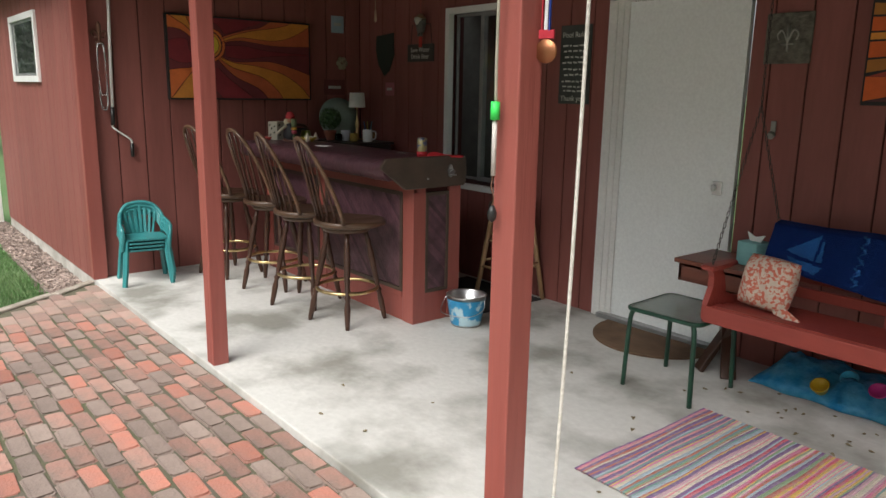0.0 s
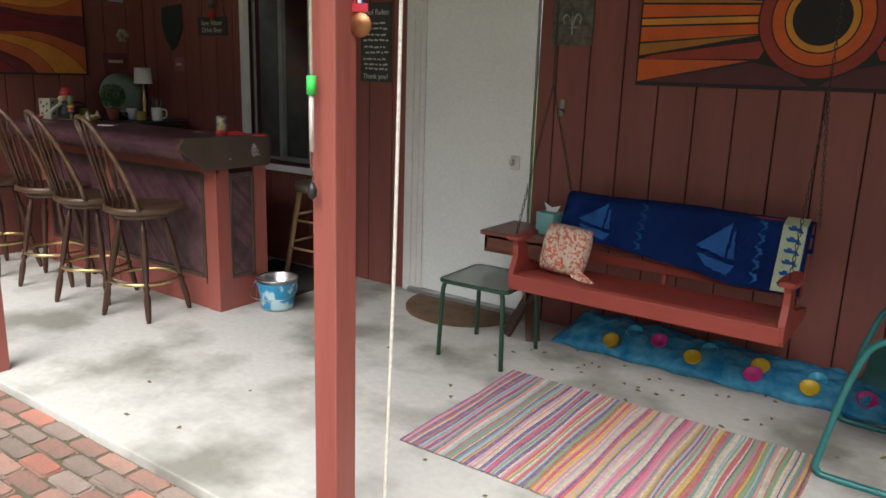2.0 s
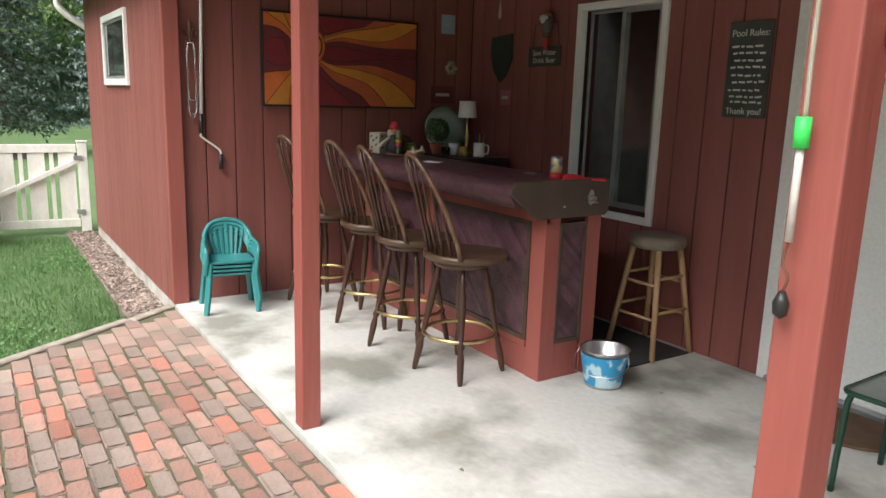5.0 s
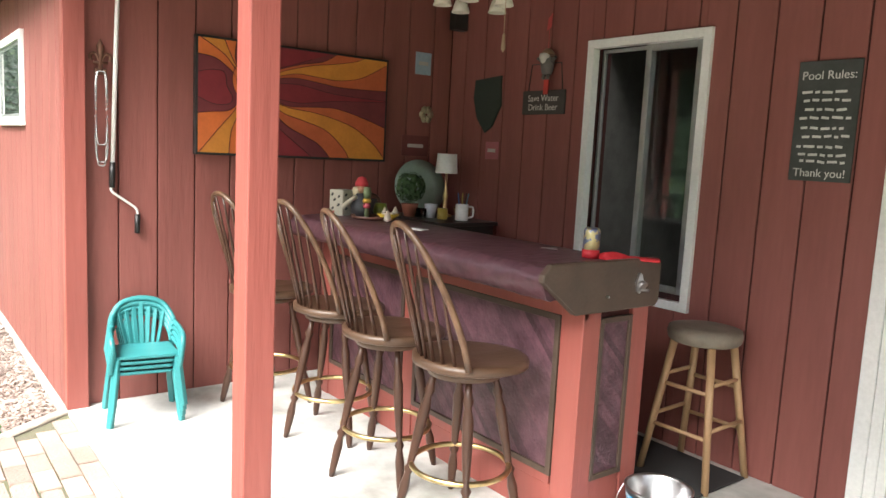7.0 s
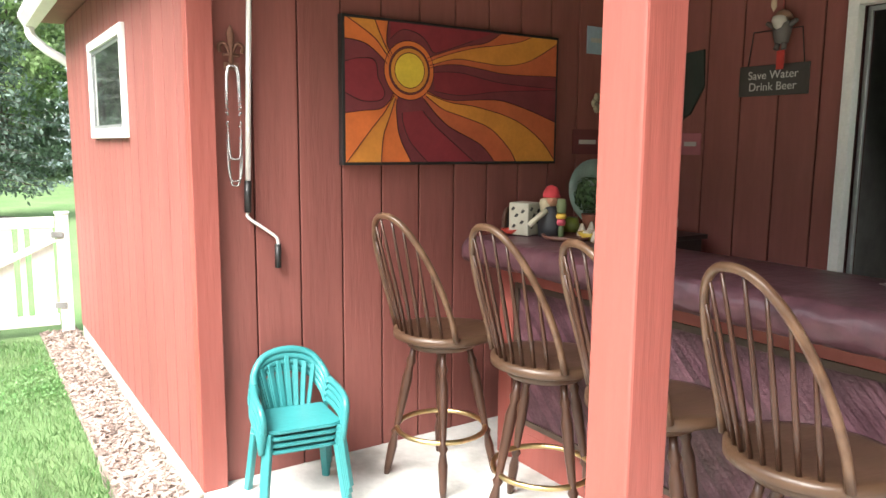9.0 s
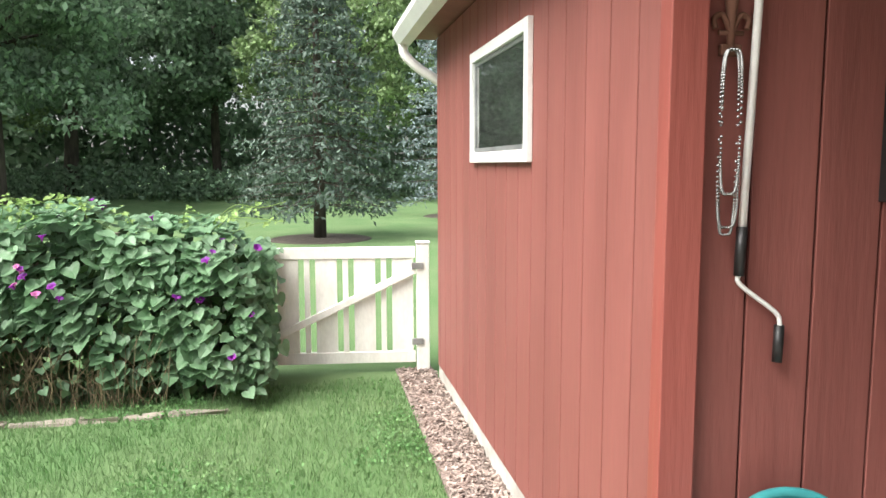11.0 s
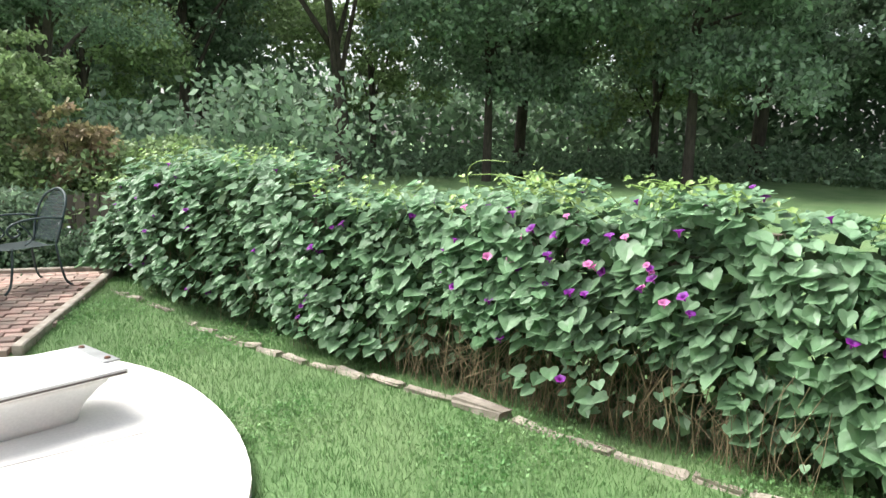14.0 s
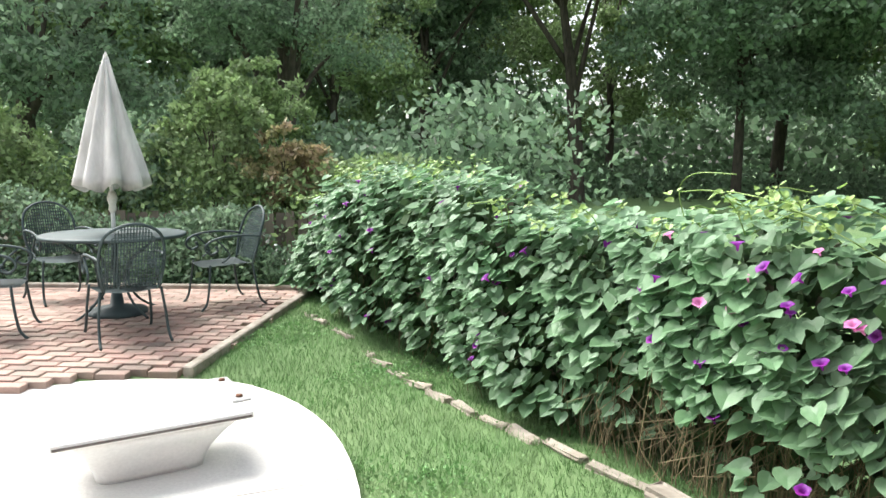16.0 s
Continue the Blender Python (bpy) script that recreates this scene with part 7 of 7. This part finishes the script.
for z0, z1, r0, c in ((0.0, 0.055, 0.014, (0.10, 0.14, 0.06)), (0.055, 0.085, 0.022, (0.5, 0.08, 0.12)), (0.085, 0.11, 0.026, (0.6, 0.36, 0.05)), (0.11, 0.175, 0.024, (0.16, 0.20, 0.10))):
    bm = B()
    lathe(bm, [(0.0, z0), (r0 * 0.8, z0 + 0.002), (r0, (z0 + z1) / 2), (r0 * 0.75, z1), (0.0, z1 + 0.002)], 12)
    part("body_band", bm, colour(*c, 0.5), pa)
can = pot("beer_can", -3.70, 3.10, BT, [(0.026, 0), (0.033, 0.008), (0.033, 0.11), (0.027, 0.122), (0.0, 0.121)], mat("printed_can", (0.50, 0.42, 0.22), (0.15, 0.18, 0.30), scale=28, rough=0.3, metal=0.5, contrast=(0.5, 0.54)), "printed drinks can in a red foam sleeve", "drinks can", [("sleeve", lambda b: lathe(b, [(0.0345, 0.0), (0.0345, 0.035)], 20), colour(0.5, 0.02, 0.03))])
cp = thing("hat", (-3.62, 3.16, BT), 30, "crumpled bright red cloth hat with a brim", "hat")
bm = B()
bmesh.ops.create_icosphere(bm, subdivisions=3, radius=0.07, matrix=Matrix.Diagonal((1, 0.7, 0.45, 1)))
for v in bm.verts:
    v.co *= 1 + 0.25 * noise.noise(v.co * 30)
    v.co.z = max(v.co.z, -0.0) * 1.0
    v.co += Vector((0, 0, 0.001))
part("crown", bm, colour(0.55, 0.02, 0.03, 0.8), cp)
bm = B()
obox(bm, (0.04, 0.01, 0.012), (0.17, 0.03, 0.010), 0.06, 0.012, 0.005)
part("brim", bm, colour(0.5, 0.02, 0.03, 0.8), cp)
ks = thing("keys", (-3.98, 3.12, BT), 10, "small bunch of metal keys", "keys")
bm = B()
tube(bm, [(0.015 * math.cos(i), 0.015 * math.sin(i), 0.004) for i in [k * math.pi / 6 for k in range(12)]], 0.0015, 5, closed=True)
obox(bm, (0.015, 0, 0.004), (0.06, 0.01, 0.004), 0.012, 0.003)
obox(bm, (0.012, 0.01, 0.006), (0.03, 0.05, 0.005), 0.012, 0.003)
part("key", bm, M["steel"], ks)
nb = thing("notebook", (-4.75, 2.98, BT), 20, "small white folded paper", "paper")
bm = B()
box(bm, -0.06, 0.06, -0.03, 0.03, 0, 0.006)
part("sheet", bm, M["white"], nb)
tr = thing("serving_tray", (-5.3, 3.05, BT + 0.0), 0, "shallow wooden tray on the bar", "tray")
bm = B()
lathe(bm, [(0.0, 0.0), (0.10, 0.0), (0.115, 0.018), (0.11, 0.018), (0.098, 0.006), (0, 0.006)], 28)
part("dish", bm, colour(0.16, 0.07, 0.05, 0.4), tr)

pot("cup", -5.60, 3.70, TOP, [(0.0, 0.0), (0.03, 0.0), (0.045, 0.09), (0.04, 0.09), (0.0, 0.02)], colour(0.55, 0.58, 0.66, 0.4), "small pale blue china cup", "cup")
pot("wicker_basket", -5.47, 3.86, TOP, [(0.04, 0), (0.06, 0.075), (0.055, 0.075), (0.0, 0.02)], colour(0.30, 0.18, 0.07, 0.9), "small woven wicker basket", "basket")
cd = thing("black_chair", (-5.86, 3.30, 0), 90, "dark bentwood chair back showing behind the bar", "chair")
bm = B()
tube(bm, curve_pts([(-0.16, 0, 0.9), (-0.165, 0, 1.08), (-0.12, 0, 1.17), (0.12, 0, 1.17), (0.165, 0, 1.08), (0.16, 0, 0.9)], 6), 0.013, 8)
for x in (-0.16, 0.16):
    tube(bm, [(x, 0, 0.0), (x, 0, 0.9)], 0.014, 8)
part("frame", bm, M["darkwood"], cd)
bm = B()
box(bm, -0.15, 0.15, -0.008, 0.008, 0.85, 1.15, 0.005)
part("backrest", bm, colour(0.03, 0.028, 0.025, 0.6), cd, "dark padded backrest")
pot("salsa_bowl", -5.57, 2.95, BT, [(0.02, 0), (0.05, 0.025), (0.045, 0.025), (0.0, 0.018)], colour(0.5, 0.05, 0.03, 0.4), "small shallow red bowl", "bowl")
for i, (x, y) in enumerate(((-5.32, 3.16), (-5.12, 3.05), (-5.36, 3.26))):
    pot("seashell", x, y, BT, [(0.0, 0), (0.024, 0.008), (0.018, 0.03), (0.006, 0.06), (0.0, 0.065)], colour(0.55, 0.48, 0.38, 0.5), "small pale spiral seashell on the bar", "seashell")

sk = thing("speaker", (-5.85, WALL_N - 0.075, 2.31), label="small black loudspeaker box high in the corner", category="speaker")
bm = B()
box(bm, -0.035, 0.035, -0.05, 0.06, 0, 0.13, 0.006)
part("box", bm, M["black"], sk)

# fan lights and pull cord
fn_ = thing("ceiling_fan", (-4.83, 3.35, CEIL), 0, "ceiling fan with frosted glass light shades, off", "ceiling fan")
bm = B()
lathe(bm, [(0.0, -0.32), (0.06, -0.31), (0.09, -0.26), (0.09, -0.18), (0.03, -0.16), (0.015, -0.15), (0.015, -0.01), (0.07, 0.0)], 20)
part("motor", bm, colour(0.35, 0.32, 0.26, 0.4), fn_)
for k in range(5):
    a = k * 2 * math.pi / 5
    bm = B()
    obox(bm, (0.09 * math.cos(a), 0.09 * math.sin(a), -0.2), (0.55 * math.cos(a), 0.55 * math.sin(a), -0.2), 0.12, 0.008, 0.003)
    part("blade", bm, M["darkwood"], fn_)
for k in range(5):
    a = k * math.tau / 5 + 0.4
    bm = B()
    lathe(bm, [(0.02, 0.0), (0.035, -0.03), (0.05, -0.08), (0.047, -0.08), (0.03, -0.03)], 16, (0.17 * math.cos(a), 0.17 * math.sin(a), -0.37))
    tube(bm, [(0.05 * math.cos(a), 0.05 * math.sin(a), -0.31), (0.17 * math.cos(a), 0.17 * math.sin(a), -0.365)], 0.012, 7)
    part("shade", bm, colour(0.6, 0.58, 0.48, 0.3), fn_)
bm = B()
tube(bm, [(0.06, -0.05, -0.26), (0.3, -0.05, -0.3), (0.3, -0.05, -0.62)], 0.0025, 5)
lathe(bm, [(0.0, -0.71), (0.011, -0.69), (0.006, -0.62)], 8, (0.3, -0.05, 0))
part("pull_cord", bm, colour(0.4, 0.3, 0.2), fn_)

# ---- things hung on and by the near post ----
fm = thing("pole_line", (-1.402, 1.585, 0), label="cord with green float and black clip on the post", category="hanging cord")
bm = B()
tube(bm, curve_pts([(0, 0, 2.2), (0.004, -0.002, 1.9), (0.0, 0, 1.6), (0.002, 0, 1.47)], 4), 0.0045, 7)
part("cord", bm, colour(0.35, 0.33, 0.26, 0.9), fm)
bm = B()
tube(bm, [(0, 0, 1.475), (0, 0, 1.425)], 0.013, 10)
part("float", bm, colour(0.05, 0.75, 0.12, 0.5), fm, "bright green float")
bm = B()
tube(bm, [(0, 0, 1.425), (0, 0, 1.27)], 0.007, 8)
part("sleeve", bm, colour(0.55, 0.52, 0.48, 0.5), fm)
bm = B()
tube(bm, curve_pts([(0, 0, 1.27), (-0.006, 0, 1.235), (0.006, 0, 1.21), (0, 0, 1.185)], 4), 0.0025, 5)
part("loop", bm, rust, fm)
bm = B()
lathe(bm, [(0.0, -0.03), (0.012, -0.02), (0.014, 0.0), (0.006, 0.02), (0, 0.02)], 10, (0, 0, 1.165))
part("clip", bm, M["black"], fm)
md = thing("medal", (-1.322, 1.69, 0), 20, "bronze medal on a striped ribbon hung on the post", "medal")
for i, c in enumerate(((0.5, 0.02, 0.04), (0.7, 0.7, 0.7), (0.02, 0.06, 0.35))):
    bm = B()
    obox(bm, (-0.003 + i * 0.008 - 0.006, 0, 2.2), (-0.006 + i * 0.011 - 0.006, 0, 1.665), 0.0095, 0.003)
    part("ribbon", bm, colour(*c, 0.7), md)
bm = B()
box(bm, -0.02, 0.024, -0.004, 0.004, 1.645, 1.668)
part("ribbon_end", bm, colour(0.5, 0.02, 0.04, 0.7), md)
bm = B()
lathe(bm, [(0.0, -0.003), (0.031, -0.003), (0.033, 0.0), (0.031, 0.003), (0.0, 0.003)], 28)
o = part("disc", bm, colour(0.32, 0.13, 0.06, 0.35, 0.8), md, "bronze disc")
o.matrix_basis = pose(0.002, 0, 1.612, 90, 0, 0)
rp = thing("rope", (0, 0, 0), label="thin white cotton rope hanging to the slab", category="rope")
bm = B()
tube(bm, curve_pts([(-1.20, 1.72, 2.3), (-1.205, 1.72, 1.6), (-1.215, 1.72, 0.9), (-1.235, 1.72, 0.25), (-1.24, 1.72, 0.02), (-1.18, 1.70, 0.007), (-1.10, 1.76, 0.007), (-1.16, 1.82, 0.007), (-1.05, 1.72, 0.007)], 8), 0.0055, 8)
part("cord", bm, M["rope"], rp)

# fallen leaves
rg = np.random.default_rng(8)
for i in range(60):
    x, y = rg.uniform(-3.4, 0.3), rg.uniform(1.7, 3.9)
    if i % 2:
        x, y = rg.uniform(-1.9, 0.0), rg.uniform(3.3, 3.8)
    v, f = [], []
    heart_mesh(v, f, Vector((0, 0, 0.004)), Vector((0, 0, 1)), Vector((0, 1, 0)), Vector((1, 0, 0)), 0.03, 0.25)
    o = polymesh("fallen_leaf", v, f, M["straw"], label="small dry fallen leaf on the concrete", category="leaf")
    tagged(o, group="fallen leaves")
    o.matrix_basis = pose(x, y, 0.002, 0, 0, rg.uniform(0, 360)) @ Matrix.Diagonal((0.6, rg.uniform(0.5, 1), 1, 1))


# ---- boards of the walls, bricks of the paving ----
boards(wall_n, "x", WALL_N, -5.99, 3.2, 0.0, 2.68, 0.204, 0.17, -1, holes=[(-4.68, -3.94, 0.75, 2.14), (-3.0, -2.06, -0.1, 2.1)])
boards(wall_w, "y", WALL_W, 1.66, WALL_N - 0.013, 0.0, 2.68, 0.208, 0.21, 1)
boards(wall_s, "x", WALL_S, -9.5, -6.0, 0.0, 2.40, 0.204, 0.1, -1)


def near_bricks():
    paving = thing("brick_paving", (0, 0, 0), label="uneven old red and grey brick paving with mossy joints beside the slab", category="brick paving", kind="structure")
    protos = []
    for key in ("brick", "brick", "brick_grey", "brick_red", "brick_grey", "brick_red", "brick"):
        bm = B()
        box(bm, -0.1015, 0.1015, -0.0457, 0.0457, -0.03, 0.03)
        bmesh.ops.bevel(bm, geom=[e for e in bm.edges if abs(e.verts[0].co.x - e.verts[1].co.x) < 0.01 and abs(e.verts[0].co.y - e.verts[1].co.y) < 0.01], offset=0.009, segments=2, affect="EDGES")
        bmesh.ops.bevel(bm, geom=[e for e in bm.edges if e.verts[0].co.z > 0.02 and e.verts[1].co.z > 0.02 and len(e.link_faces) == 2 and any(len(f.verts) > 8 for f in e.link_faces)], offset=0.008, segments=2, affect="EDGES")
        for v in bm.verts:
            v.co += Vector((R.uniform(-1, 1), R.uniform(-1, 1), R.uniform(-0.6, 0.6))) * 0.0022
        protos.append(mesh_of("brick", bm, M[key]))
    wedge = [(-5.95, 1.59), (3.2, 1.59), (3.2, -1.5), (-4.0, -1.5), (-5.15, 0.40), (-5.72, 1.28)]
    spots = []
    for j in range(33):
        for i in range(46):
            x, y = -6.0 + i * 0.2085 + (0.104 if j % 2 else 0) + 0.02 * math.sin(j * 1.7), 1.552 - j * 0.0945 + 0.006 * math.sin(i * 0.5 + j * 0.2)
            if inside((x, y), wedge):
                spots.append((x, y))
    near = sorted(spots, key=lambda s: (s[0] + 3.2) ** 2 * 0.35 + (s[1] - 1.0) ** 2)
    part_set = near[:300]
    rest = near[300:]
    for x, y in part_set:
        o = new("brick", protos[R.choice((0, 1, 6, 0, 1, 2, 4, 2, 4, 3, 5))])
        o.parent = paving
        o.matrix_basis = pose(x + R.uniform(-0.004, 0.004), y + R.uniform(-0.003, 0.003), -0.062 + R.uniform(-0.005, 0.005), R.uniform(-1.5, 1.5), R.uniform(-1.2, 1.2), R.uniform(-2.4, 2.4))
    vs, fs = [], []
    for x, y in rest:
        z = -0.030 + R.uniform(-0.003, 0.003)
        k = len(vs)
        for zz, sh in ((z - 0.05, 1.0), (z - 0.005, 1.0), (z, 0.93)):
            for a, b in ((-1, -1), (1, -1), (1, 1), (-1, 1)):
                vs.append((x + a * 0.1 * sh, y + b * 0.0445 * sh, zz))
        fs.append((k + 8, k + 9, k + 10, k + 11))
        for u in range(4):
            v = (u + 1) % 4
            fs += [(k + u, k + v, k + 4 + v, k + 4 + u), (k + 4 + u, k + 4 + v, k + 8 + v, k + 8 + u)]
    polymesh("outer_bricks", vs, fs, M["brick_far"], paving, "more bricks further out", kind="stuff")


near_bricks()
